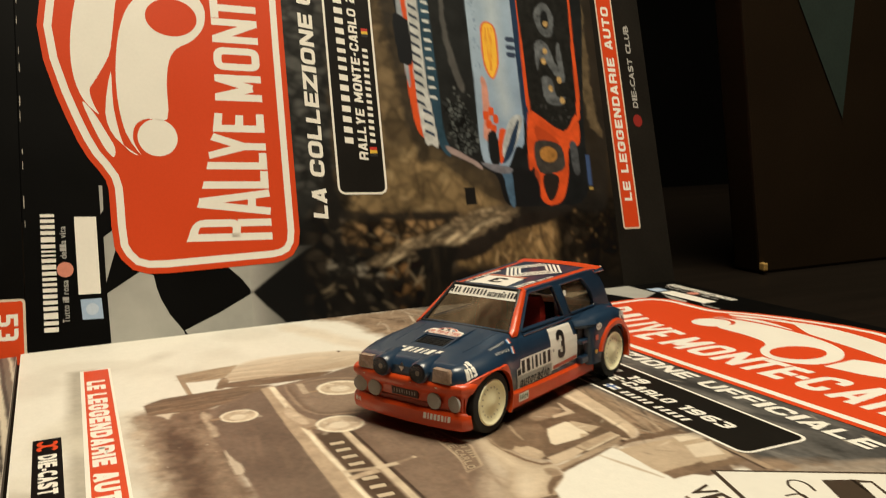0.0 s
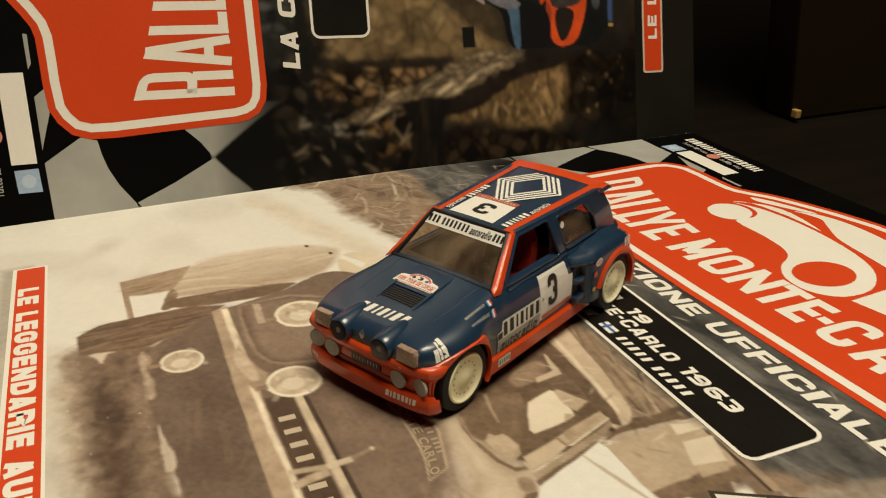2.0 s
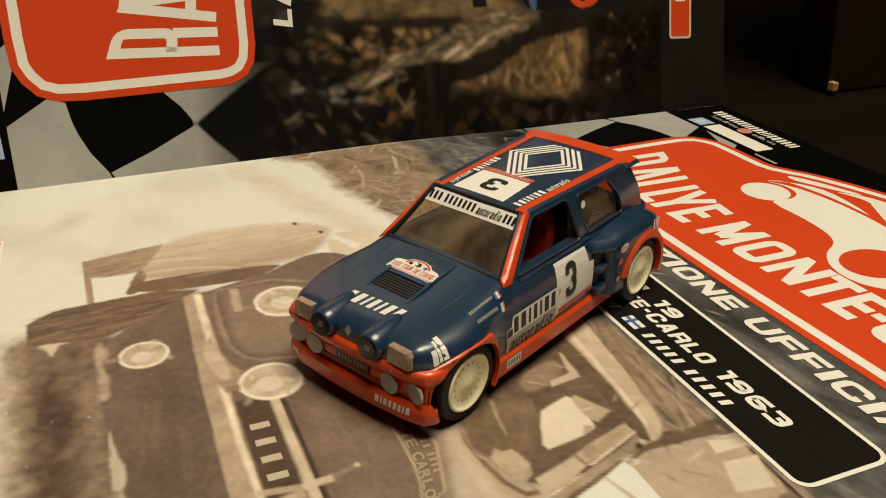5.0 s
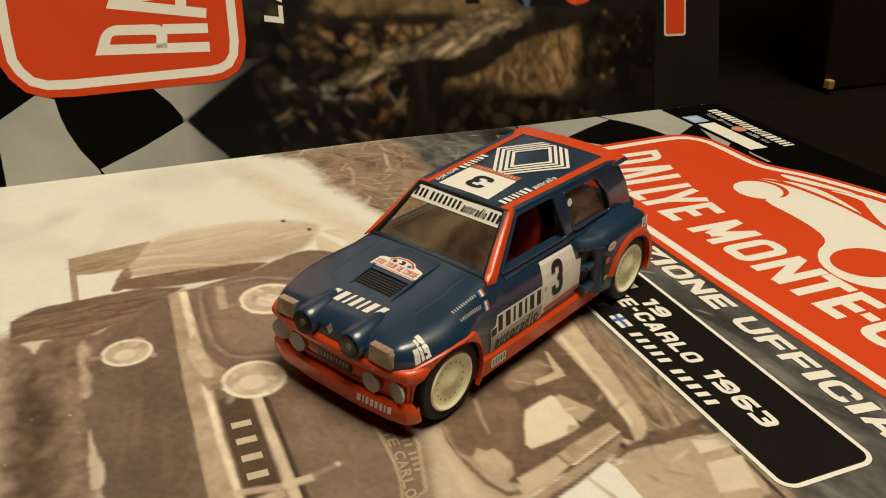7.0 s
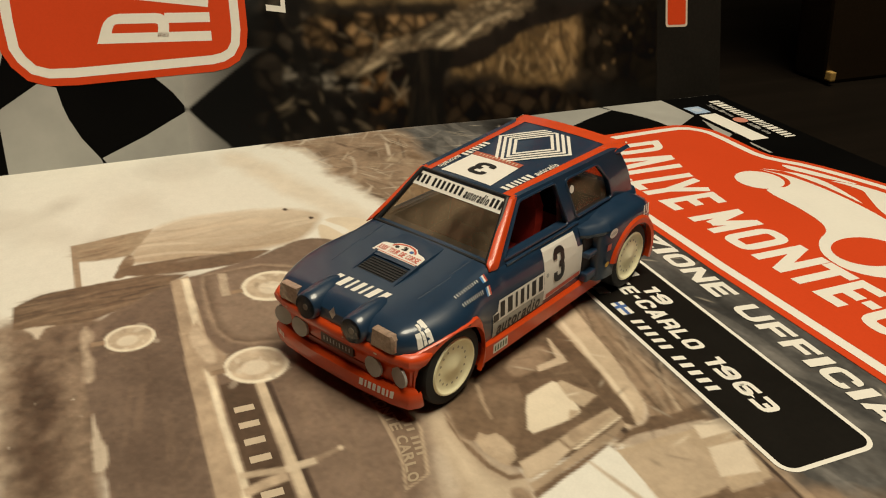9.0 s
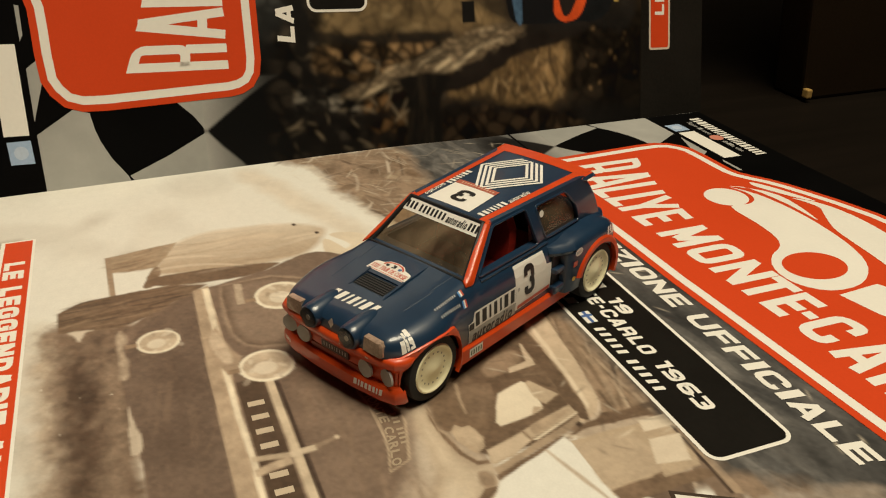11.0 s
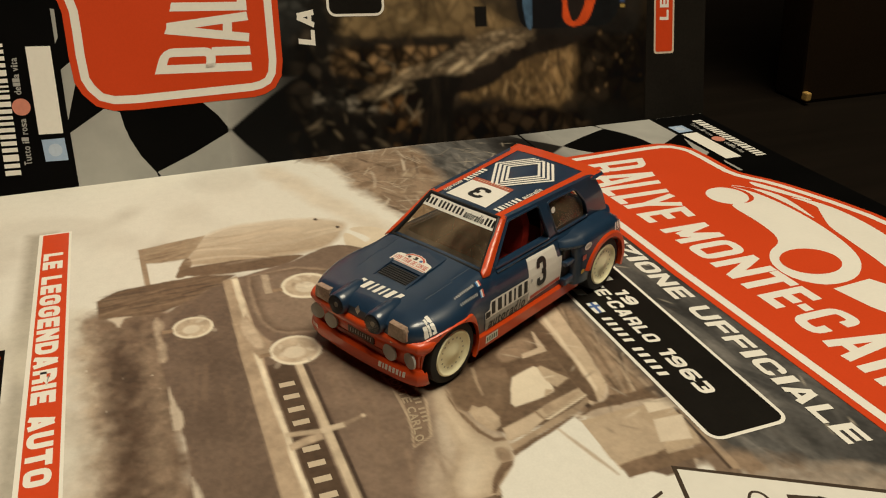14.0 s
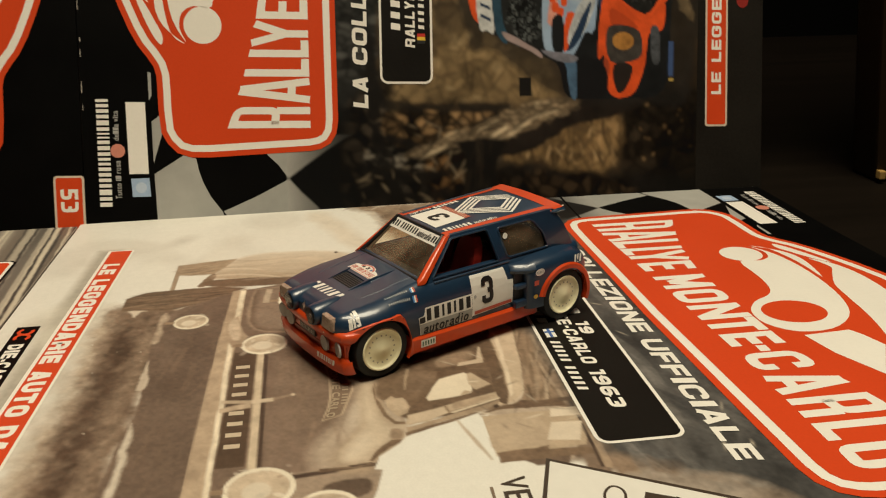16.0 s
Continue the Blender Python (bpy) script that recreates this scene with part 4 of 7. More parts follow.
forest.lay([(26, 47.8), (24, 45.6), (16, 46.2), (17, 47.4)], (0.30, 0.05, 0.02), 0.8, 0.3)
forest.lay([(25, 66), (24.6, 48.6), (11.4, 47.4), (10.4, 62.6), (20, 66)], (0.008, 0.008, 0.009), 0.8, 0.3)
forest.lay([(27, 66.4), (26, 60.0), (11, 59.4), (10.8, 61.8), (22, 63.6)], (0.060, 0.115, 0.19), 0.8, 0.3, 0.5, 3.0)
forest.lay([(29, 74), (27, 60), (24.6, 60), (24.8, 67)], (0.16, 0.16, 0.19), 0.9, 0.3, 0.5, 3.0)
forest.lay([(38, 27.6), (38, 24.4), (25, 24.0), (25, 27.4)], (0.060, 0.066, 0.075), 0.9, 0.5, 0.6, 2.0)
forest.lay([(33, 20.2), (33, 18.0), (19, 18.0), (19, 20.2)], (0.045, 0.080, 0.19), 0.8, 0.2, curve=False)
forest.lay(ellipse(17.6, 19.0, 0.7, 1.2, 10), (0.40, 0.28, 0.08), 0.7)
forest.lay([(92, 108.4), (74, 107.6), (71, 105.6), (72, 101.2), (88, 101.4), (91, 103)], (0.009, 0.010, 0.012), 0.8, 0.3)
forest.lay([(18.2, 83.4), (18.4, 78.2), (10.8, 78.0), (10.6, 83.2)], (0.010, 0.009, 0.008), 0.6, curve=False)
faded_chequers(forest)
forest.print_on("cover_photo", face, 2, "printed photograph of a blue and orange rally car in a forest")
chequers(face, 3)
rally_plate(face, 6)
publisher_strip(face, 6)
for word, a0, a1 in (("LA", 6.0, 18.0), ("COLLEZIONE", 22.4, 88.6), ("UFFICIALE", 92.6, 146.6)):
    face.block("subtitle_lettering", word, a0, a1, 143.6, 149.4, PRINT_WHITE, 8, 1.75, 1.35, 0.13)
title_box(face, 118, 138.8, 6)
face.words(bars([0.55] * 7 + [0.4] * 3 + [0.55] * 5, 36, 97, 130.6, 134.2, 0.42, 0.13), PRINT_WHITE, 9)
face.block("title_lettering", "RALLYE MONTE-CARLO 2020", 29.4, 110, 124.9, 128.7, PRINT_WHITE, 9, 0.95, 0.8, 0.13, 0.18)
face.words(bars([0.5] * 7 + [0.5] * 8, 36.5, 76, 121.2, 123.5, 0.5, 0.13), PRINT_WHITE, 9)
for k, c in enumerate(((0.02, 0.02, 0.02), (0.75, 0.5, 0.05), (0.5, 0.03, 0.02))):
    face.shape("flag_stripe", [[(31 + 1.3 * k, 120.9), (32.3 + 1.3 * k, 120.9), (32.3 + 1.3 * k, 124), (31 + 1.3 * k, 124)]], mat("flag_%d" % k, c, 0.4), 9)
for k, c in enumerate(((0.02, 0.02, 0.02), (0.75, 0.5, 0.05), (0.5, 0.03, 0.02))):
    face.shape("flag_stripe", [[(81.2 + 1.2 * k, 120.4), (82.4 + 1.2 * k, 120.4), (82.4 + 1.2 * k, 123.2), (81.2 + 1.2 * k, 123.2)]], mat("flag_%d" % k, c, 0.4), 9)
face.shape("photo_continuation", [[(149, -21), (149, 158), (192, 158), (192, -21)]], UNDERGROWTH, 1)
face.shape("footer_band", [[(-27.5, -21.4), (-30, 8), (192, 6), (192, -21.4)]], mat("printed_charcoal", (0.0115, 0.0098, 0.0078), 0.45, spot=0.35, spec=0.15, coarse=30), 4)
face.shape("series_strip_rim", [rounded(-1.6, 155, -5.8, 4.0, 1.2)], mat("printed_cream", (0.62, 0.52, 0.42), 0.36), 6)
face.shape("series_strip", [rounded(-0.8, 154.2, -5.0, 3.2, 0.8)], PRINT_RED, 7)
face.block("series_lettering", "LE LEGGENDARIE AUTO DA RALLY", 11.6, 149.5, -3.0, 1.3, PRINT_WHITE, 8, 1.25, 1.0, 0.0, 0.2)
face.text("club_lettering", "DIE-CAST CLUB", 56, 97, -13.6, -10.6, LAMP_GREY, 8, 0.03)
face.shape("club_emblem", [ellipse(50, -12.2, 3, 2.6, 20)], mat("printed_dark_red", (0.25, 0.02, 0.015), 0.4), 8)
scuff = random.Random(4)
WORN = mat("worn_card_fibre", (0.34, 0.31, 0.27), 0.8, spot=0.2)
for k in range(16):
    a = 8 + 8.4 * k + scuff.uniform(-3, 3)
    face.shape("fold_scuff", [ellipse(a, 249.1 + scuff.uniform(-0.25, 0.2), scuff.uniform(0.5, 2.6), scuff.uniform(0.10, 0.22), 8)], WORN, 7)
# the folded-over back panel, printed head to head with the front
rear_face = Sheet(card, 0.0, lambda a, b: (149.5 - a, 498.5 - b))
chequers(rear_face, 3)
rally_plate(rear_face, 6)
rear_face.shape("issue_tag_rim", [rounded(168, 190, 238, 248.8, 1.2)], mat("printed_cream", (0.6, 0.5, 0.4)), 6)
rear_face.shape("issue_tag", [rounded(168.8, 190, 238.8, 248.0, 0.8)], PRINT_RED, 7)
rear_face.block("issue_number", "53", 173, 181.5, 240.3, 246.5, PRINT_WHITE, 8, 1.3, 1.25, 0.0, 0.22)

# ---- the cover lying flat under the car ----
L0 = Vector((-0.04492, 0.09094, 0.0))
lying = Matrix(((0, 1, 0, L0.x), (-1, 0, 0, L0.y), (0, 0, 1, -0.0003), (0, 0, 0, 1)))
magazine = thing("magazine", lying, "glossy magazine lying flat with a sepia rally photograph on its cover", "magazine")


def sag(a, b):
    """The cover dips a little towards its head and spine corner."""
    k = min(max((b - 110.0) / 60.0, 0.0), 1.0)
    return -1.05 * k * k * (3 - 2 * k) * math.exp(-((min(max(a, 8.0), 200.0) - 8.0) / 42.0) ** 2)


def bent_cover(a0, a1, b0, b1, thick, n=36):
    bm = bmesh.new()
    top, low = [], []
    for i in range(n + 1):
        for j in range(n + 1):
            a, b = a0 + (a1 - a0) * i / n, b0 + (b1 - b0) * j / n
            top.append(bm.verts.new((a, b, sag(a, b))))
            low.append(bm.verts.new((a, b, -thick)))
    w = n + 1
    for i in range(n):
        for j in range(n):
            k = i * w + j
            bm.faces.new((top[k], top[k + 1], top[k + w + 1], top[k + w]))
            bm.faces.new((low[k], low[k + w], low[k + w + 1], low[k + 1]))
    rim = [i * w for i in range(w)] + [n * w + j for j in range(1, w)] + [i * w + n for i in range(n - 1, -1, -1)] + [j for j in range(n - 1, 0, -1)]
    for k, m in zip(rim, rim[1:] + rim[:1]):
        bm.faces.new((top[k], top[m], low[m], low[k]))
    return bm


part("cover", bent_cover(-37.2, 191, -21.0, 249.5, 3.1), PAPER, magazine)
part("bent_edge", box_bm(-37.5, -36.7, 37.5, 51.0, -0.4, 0.55, 0.2), PAPER, magazine, "lifted white paper edge")
page = Sheet(magazine, 0.0, sag=sag)
spine_side = Sheet(magazine, 0.0, sag=sag, drift=-0.0245)
part("head_band", band_bm([((-37.1, 118 + 13.147 * k), (190.9, 118 + 13.147 * k)) for k in range(11)], page.at(1), 40), PRINT_BLACK, magazine)
chequers(page, 4)
rally_plate(page, 6, 0.045)
publisher_strip(page, 6)
for word, a0, a1 in (("LA", 6.0, 18.0), ("COLLEZIONE", 22.4, 88.0), ("UFFICIALE", 92.4, 147.4)):
    page.block("subtitle_lettering", word, a0, a1, 148.5, 154.3, PRINT_WHITE, 8, 1.75, 1.35, 0.13)
title_box(page, 122.8, 142.9, 6)
page.words(bars([0.55] * 6, 42, 74, 135.2, 138.5, 0.35), PRINT_WHITE, 9)
page.block("model_number", "19", 78.8, 86.6, 135.0, 138.6, PRINT_WHITE, 9, 1.2, 0.95, 0.13, 0.24)
page.block("title_lettering", "RALLYE MONTE-CARLO", 34, 102.8, 130.3, 134.1, PRINT_WHITE, 9, 1.05, 0.85, 0.13, 0.18)
page.block("title_year", "1963", 105.8, 123.6, 130.3, 134.2, PRINT_WHITE, 9, 1.2, 0.95, 0.13, 0.2)
page.words(bars([0.5] * 5, 89.6, 100.6, 125.3, 127.8, 0.5, 0.2) + bars([0.5] * 5, 103.4, 114.8, 125.3, 127.8, 0.5, 0.2) + bars([0.62] * 8, 42, 78, 125.2, 127.9, 0.38, 0.2), PRINT_WHITE, 9)
page.shape("flag_white", [[(82.4, 125.2), (87.4, 125.2), (87.4, 128), (82.4, 128)]], PRINT_WHITE, 9)
page.shape("flag_cross", [[(82.4, 126.2), (87.4, 126.2), (87.4, 127.0), (82.4, 127.0)], [(83.8, 125.2), (84.7, 125.2), (84.7, 126.2), (83.8, 126.2)], [(83.8, 127.0), (84.7, 127.0), (84.7, 128), (83.8, 128)]], mat("flag_blue", (0.05, 0.12, 0.35), 0.4), 10)
spine_side.shape("series_strip_rim", [[(-1, -4.4), (155, -4.4), (155, 4.1), (-1, 4.1)]], PRINT_WHITE, 6)
spine_side.shape("series_strip", [[(-0.3, -3.4), (154, -3.4), (154, 3.4), (-0.3, 3.4)]], PRINT_RED, 7)
spine_side.block("series_lettering", "LE LEGGENDARIE AUTO DA RALLY", 11.6, 149.5, -2.8, 2.1, PRINT_WHITE, 8, 1.65, 1.3, 0.0, 0.15)
page.shape("club_label", [[(56.8, -16.6), (108, -16.6), (108, -10.5), (56.8, -10.5)]], PRINT_BLACK, 6)
page.text("club_lettering", "DIE-CAST CLUB", 67.5, 106.6, -15.4, -11.6, PRINT_WHITE, 7, 0.05)
for centre, start in ((60.0, -150), (63.6, 40)):
    arc = [radians(start + 30 * k) for k in range(10)]
    page.shape("club_emblem", [[(centre + 2.3 * math.cos(a), -13.5 + 2.3 * math.sin(a)) for a in arc] + [(centre + 1.2 * math.cos(a), -13.5 + 1.3 * math.sin(a)) for a in reversed(arc)]], PRINT_RED, 7 + (start > 0))
# the sepia photograph
DUSK, UMBER, CLAY, SAND, BONE, SNOW = (0.050, 0.036, 0.028), (0.146, 0.111, 0.086), (0.20, 0.158, 0.125), (0.36, 0.30, 0.24), (0.56, 0.50, 0.42), (0.725, 0.70, 0.635)
sepia = Photo(-37, 190.4, -20.6, 175.6, 0.38, 11)
sepia.fill(SNOW, 0.03, 30.0)
sepia.blotches([(-36, -20), (-36, 90), (190, 90), (190, -20)], (0.66, 0.63, 0.56), 80, 3, 11, 0.5, 6.0)
sepia.lay([(-2, -7.6), (156, -11.4), (156, -3.8), (-2, 0)], (0.40, 0.385, 0.335), 3.2, 0.0, 0.05, curve=False)
# trees and bank at the head
bank = [(-37, 78), (-24, 88), (-6, 90), (8, 94), (24, 100), (52, 104), (84, 100), (104, 92), (124, 102), (150, 124), (150, 160), (-37, 160)]
sepia.lay(bank, (0.215, 0.165, 0.12), 5.0, 3.0, 0.5, 6.0, curve=False)
sepia.blotches(bank, (0.54, 0.45, 0.33), 150, 0.6, 2.2, 0.5, 1.2)
sepia.blotches(bank, (0.14, 0.100, 0.066), 240, 0.7, 2.6, 0.6, 1.2)
sepia.strokes(bank, (0.56, 0.49, 0.40), 70, 7.0, 0.4, 20, 30, 0.6)
sepia.strokes(bank, DUSK, 80, 7.0, 0.45, 15, 30, 0.6)
sepia.lay([(-30, 70), (-10, 78), (10, 86), (26, 92), (28, 86), (12, 78), (-8, 70), (-28, 62)], (0.62, 0.55, 0.45), 5.0, 2.0, 0.2, strength=0.7)
sepia.lay([(80, 104), (100, 102), (122, 104), (142, 118), (142, 123), (100, 123), (78, 122)], (0.155, 0.115, 0.082), 3.0, 2.0, 0.5, 5.0, stretch=(0.4, 2.0))
sepia.strokes([(80, 104), (122, 104), (142, 118), (100, 123), (78, 122)], DUSK, 60, 9.0, 0.4, 8, 10, 0.7)
sepia.strokes([(80, 104), (122, 104), (142, 118), (100, 123), (78, 122)], SAND, 40, 9.0, 0.35, 8, 10, 0.5)
# road spray beside the old car
sepia.blotches([(40, -20), (40, 10), (190, 10), (190, -20)], (0.60, 0.575, 0.49), 70, 2, 7, 0.45, 4.0)
sepia.lay([(48, 5.5), (52, 26), (90, 25), (140, 23), (175, 18), (175, 1), (120, 3), (96, 5.5), (74, 4.5)], (0.42, 0.355, 0.28), 7.0, 3.0, 0.35, 2.2)
sepia.lay([(49, 9), (54, 26), (74, 25), (97, 24), (118, 23), (160, 20), (165, 7), (114, 9), (101, 10), (78, 8.6), (64, 9.6)], (0.150, 0.112, 0.083), 4.5, 3.5, 0.45, 2.4)
sepia.lay([(58, 11), (62, 15), (72, 17.5), (84, 17.5), (97, 17), (130, 17), (160, 15), (160, 9), (114, 10.6), (90, 11), (70, 10.6)], (0.068, 0.048, 0.035), 5.0, 3.0, 0.4, 3.0)
sepia.lay([(64, 19), (68, 22), (86, 21.5), (104, 21), (150, 20), (150, 17.5), (100, 17.4), (84, 18.2)], (0.21, 0.163, 0.122), 3.5, 3.0, 0.5, 2.0)
sepia.blotches([(54, 8), (54, 23), (170, 22), (170, 5)], (0.23, 0.18, 0.135), 260, 0.4, 1.5, 0.35, 1.6)
sepia.blotches([(54, 9), (54, 23), (170, 22), (170, 7)], DUSK, 200, 0.4, 1.5, 0.35, 1.6)
sepia.blotches([(54, 6), (54, 23), (170, 22), (170, 5)], (0.72, 0.66, 0.56), 16, 0.12, 0.24, 0.9, 0.5)
# roof, rack and visor
sepia.lay([(13.5, 39.7), (9.6, 51.4), (10.8, 66.3), (14.1, 75.9), (20.4, 79.3), (30, 72), (33, 60), (32, 44), (30, 34), (26.1, 32.9)], (0.60, 0.53, 0.43), 2.2, 0.6, 0.12, 8.0, to=(0.38, 0.305, 0.22), toward=(1.0, 0.0))
sepia.lay([(16.5, 21.6), (15, 29), (13.5, 39.7), (20, 36.5), (26.1, 32.9), (25.3, 21.9)], (0.33, 0.265, 0.19), 0.8, 0.4, 0.35, 3.0, stretch=(2.0, 0.4), curve=False)
sepia.strokes([(17, 22), (14.5, 38), (26, 33), (25, 22)], (0.20, 0.15, 0.105), 26, 5.0, 0.3, 100, 8, 0.7)
sepia.lay([(25.7, 22.3), (27.2, 32.9), (34.7, 29.8), (36.8, 22.1)], SNOW, 0.7, curve=False, grain=0.02)
sepia.lay([(16.5, 20.9), (37.5, 21.2), (37.5, 22.6), (16.5, 22.3)], (0.30, 0.235, 0.17), 0.6, curve=False)
sepia.lay([(26, 32.6), (35, 29.4), (35.6, 31.6), (28, 34)], (0.17, 0.125, 0.085), 0.8, 0.6)
sepia.lay([(31.6, 32.0), (31.0, 44.7), (33.2, 61.9), (35, 62), (38.2, 54.1), (36.4, 33.8)], (0.125, 0.090, 0.062), 1.0, 0.4, 0.3)
roof = [(13.5, 39.7), (9.6, 51.4), (10.8, 66.3), (14.1, 75.9), (20.4, 79.3), (30, 72), (33, 60), (32, 44), (30, 34), (26.1, 32.9)]
sepia.strokes(roof, (0.66, 0.58, 0.47), 22, 14.0, 0.9, 93, 5, 0.35)
sepia.strokes(roof, (0.36, 0.285, 0.21), 14, 12.0, 0.5, 93, 5, 0.30)
sepia.lay([(17, 44), (15, 58), (17, 68), (19.5, 66), (18, 56), (19.5, 45)], (0.58, 0.49, 0.38), 2.0, 0.6, strength=0.6)
for cu, cv in ((13, 72), (20, 77)):
    sepia.lay(ellipse(cu, cv, 0.8, 0.6, 10), DUSK, 0.6)
sepia.lay([(22, 80), (30, 84), (34, 80), (40, 92), (36, 94), (24, 88)], (0.66, 0.58, 0.46), 0.9, 0.5)
sepia.lay([(24, 78), (38, 76), (44, 82), (36, 83)], (0.62, 0.54, 0.42), 0.7, 0.4)
# body of the old car
sepia.lay([(54, 24), (42, 40), (40, 46), (36, 60), (31, 74), (42, 84), (66, 84), (92, 84), (112, 80), (122, 84), (137, 77), (150, 66), (190, 56), (190, 22), (132, 22), (104, 24), (72, 22)], UMBER, 1.0, 0.5, 0.16, 14.0)
sepia.lay([(56, 26), (42, 42), (70, 42), (104, 40), (150, 40), (190, 36), (190, 20), (128, 23), (104, 24), (74, 22)], (0.122, 0.093, 0.073), 1.0, 0.8, 0.14, 16.0)
sepia.lay(ellipse(75, 33, 9, 4, 12), (0.085, 0.064, 0.050), 6.0, strength=0.8)
sepia.lay(ellipse(96, 31, 8, 5, 12), (0.085, 0.064, 0.050), 6.0, strength=0.8)
sepia.lay([(53.4, 22.0), (58, 23.9), (62.3, 22.8), (67.5, 23.6), (73, 22.8), (72, 21.6), (62, 21.6)], (0.40, 0.33, 0.255), 1.6, 1.0, 0.4, 2.0)
sepia.lay([(82.5, 22.6), (91.7, 22.2), (97.5, 22.2), (97.2, 23.9), (93.6, 24.2), (88, 23.4)], (0.52, 0.455, 0.37), 1.0, 0.7)
sepia.lay([(112, 24.2), (118, 23.4), (132, 23.4), (160, 22.4), (160, 24.4), (132, 25.0), (120, 25.0)], (0.60, 0.54, 0.45), 1.4, 1.0, 0.25)
log = [(41.4, 9.6), (37.9, 14.4), (37.0, 23.2), (36.6, 28.3), (36.6, 36), (39, 44), (42, 40), (46, 34), (49.8, 28.1), (52.2, 23.2), (50.4, 9.6)]
sepia.lay(log, (0.135, 0.098, 0.068), 0.8, 0.4, 0.5, 4.0, stretch=(2.0, 0.3), curve=False)
sepia.strokes(log, (0.24, 0.18, 0.125), 40, 6.0, 0.35, 96, 6, 0.6)
sepia.strokes(log, DUSK, 40, 6.0, 0.35, 96, 6, 0.6)
sepia.lay([(50.6, 12.0), (51.2, 16.8), (52.2, 15.2), (55.6, 13.9), (53, 12.6)], (0.58, 0.51, 0.42), 1.3, 0.8)
# rounded grille recess with its bright rim and a small badge
recess = [(40.5, 46.8), (46.5, 45.8), (52.4, 45.5), (58, 45.3), (63.0, 45.6), (67.0, 46.8), (69.2, 48.2), (71.2, 51.2), (72.2, 57), (73.4, 64), (70, 72), (46, 73), (39.5, 60)]
sepia.lay(recess, (0.27, 0.212, 0.160), 1.6, 0.4, 0.3, 3.0, curve=False)
sepia.lay(inset(recess, 1.0), (0.115, 0.086, 0.064), 1.2, 0.4, 0.3, curve=False)
sepia.lay(inset(recess, 2.1), (0.190, 0.148, 0.115), 2.2, 0.4, 0.16, 8.0, curve=False)
sepia.lay([(41.0, 50.2), (41.6, 52.0), (51.2, 51.3), (51.2, 49.5)], (0.43, 0.36, 0.28), 0.8, 0.2, 0.3, 2.0, curve=False)
# bonnet and wing
sepia.lay([(84, 55), (80, 66), (84, 78), (96, 80), (112, 78), (126, 72), (139, 62), (150, 56), (150, 53)], (0.170, 0.130, 0.101), 3.0, 0.5, 0.14, 12.0)
sepia.lay([(99, 77), (111, 79), (122, 84.5), (131, 82), (137, 76), (140, 66), (130, 63), (118, 70)], (0.40, 0.335, 0.265), 4.0, 0.6, 0.2)
sepia.lay([(112, 74), (122, 82), (130, 78), (124, 72)], (0.56, 0.49, 0.40), 4.0, 0.5)
sepia.lay([(139, 55), (137, 77), (146, 76), (156, 73), (170, 64), (160, 54)], (0.27, 0.22, 0.17), 1.5, 0.4)
sepia.lay([(138, 54), (136, 77), (137.2, 77.4), (139.6, 54)], DUSK, 0.7, curve=False)
sepia.lay([(142, 66), (141, 74), (146, 74), (147, 67)], (0.09, 0.068, 0.052), 1.2, 0.5)
sepia.lay([(108, 79), (92, 80), (91, 97), (106, 96), (114, 90), (118, 85)], (0.105, 0.078, 0.060), 1.2, 0.8, 0.5, 4.0)
sepia.lay([(84, 110), (84, 116.5), (106, 115), (117, 111), (120, 106), (112, 106), (98, 108)], (0.50, 0.42, 0.33), 1.4, 0.8, 0.3, 5.0, stretch=(0.4, 2.0))
sepia.lay([(91, 103), (96, 106), (115, 105.5), (121, 105), (111, 103)], DUSK, 1.2, 0.6)
sepia.lay([(120, 101), (120, 119), (131, 122), (141.5, 116), (142, 101)], (0.40, 0.335, 0.265), 0.8, 0.3, curve=False)
sepia.lay([(125, 112), (125, 121), (129, 120.5), (129, 112)], (0.55, 0.49, 0.40), 0.7, curve=False)
sepia.lay([(130, 112), (130, 120), (134.5, 119), (134, 111)], (0.55, 0.49, 0.40), 0.7, curve=False)
sepia.lay([(137.5, 100.5), (138.5, 117), (142.5, 115), (142.5, 100.5)], (0.12, 0.090, 0.068), 0.8, 0.3, curve=False)
sepia.lay([(118, 122.5), (126, 121.6), (146, 118), (150, 122.4)], (0.17, 0.13, 0.098), 1.0, 0.5)
sepia.strokes([(84, 56), (84, 78), (130, 70), (138, 58)], (0.20, 0.152, 0.112), 30, 12.0, 0.5, -10, 12, 0.4)
sepia.strokes([(56, 26), (44, 42), (190, 36), (190, 22)], (0.145, 0.108, 0.080), 30, 12.0, 0.6, 0, 6, 0.35)
# snowy foreground
sepia.lay([(135.5, 78), (128, 92), (121.5, 102.5), (128, 101), (136, 101.5), (142, 108), (150, 112), (190, 112), (190, 40), (170, 62), (152, 73), (145, 76)], SNOW, 0.9, 0.3, 0.02, curve=False)
# cabin, mirror and house behind the bonnet
# dark print, deepened further by shade beside the toy car's sill painted in
sepia.lay([(96.2, 83.0), (93.5, 98.1), (91.4, 107.2), (106.1, 108.2), (117.5, 105.0), (121.0, 84.7), (106.3, 80.0)], (0.115, 0.084, 0.059), 1.2, 0.5, 0.4, 4.0)
sepia.lay([(98.1, 86.1), (100, 92), (104, 93.3), (111.1, 90.0), (111.8, 86.2), (108.9, 82.1), (101.7, 82.6)], (0.072, 0.052, 0.036), 1.2, 0.5, 0.4, 4.0)
sepia.strokes([(92, 98), (92, 107), (106, 108), (112, 92), (98, 86)], (0.24, 0.185, 0.13), 22, 4.0, 0.25, 60, 40, 0.5)
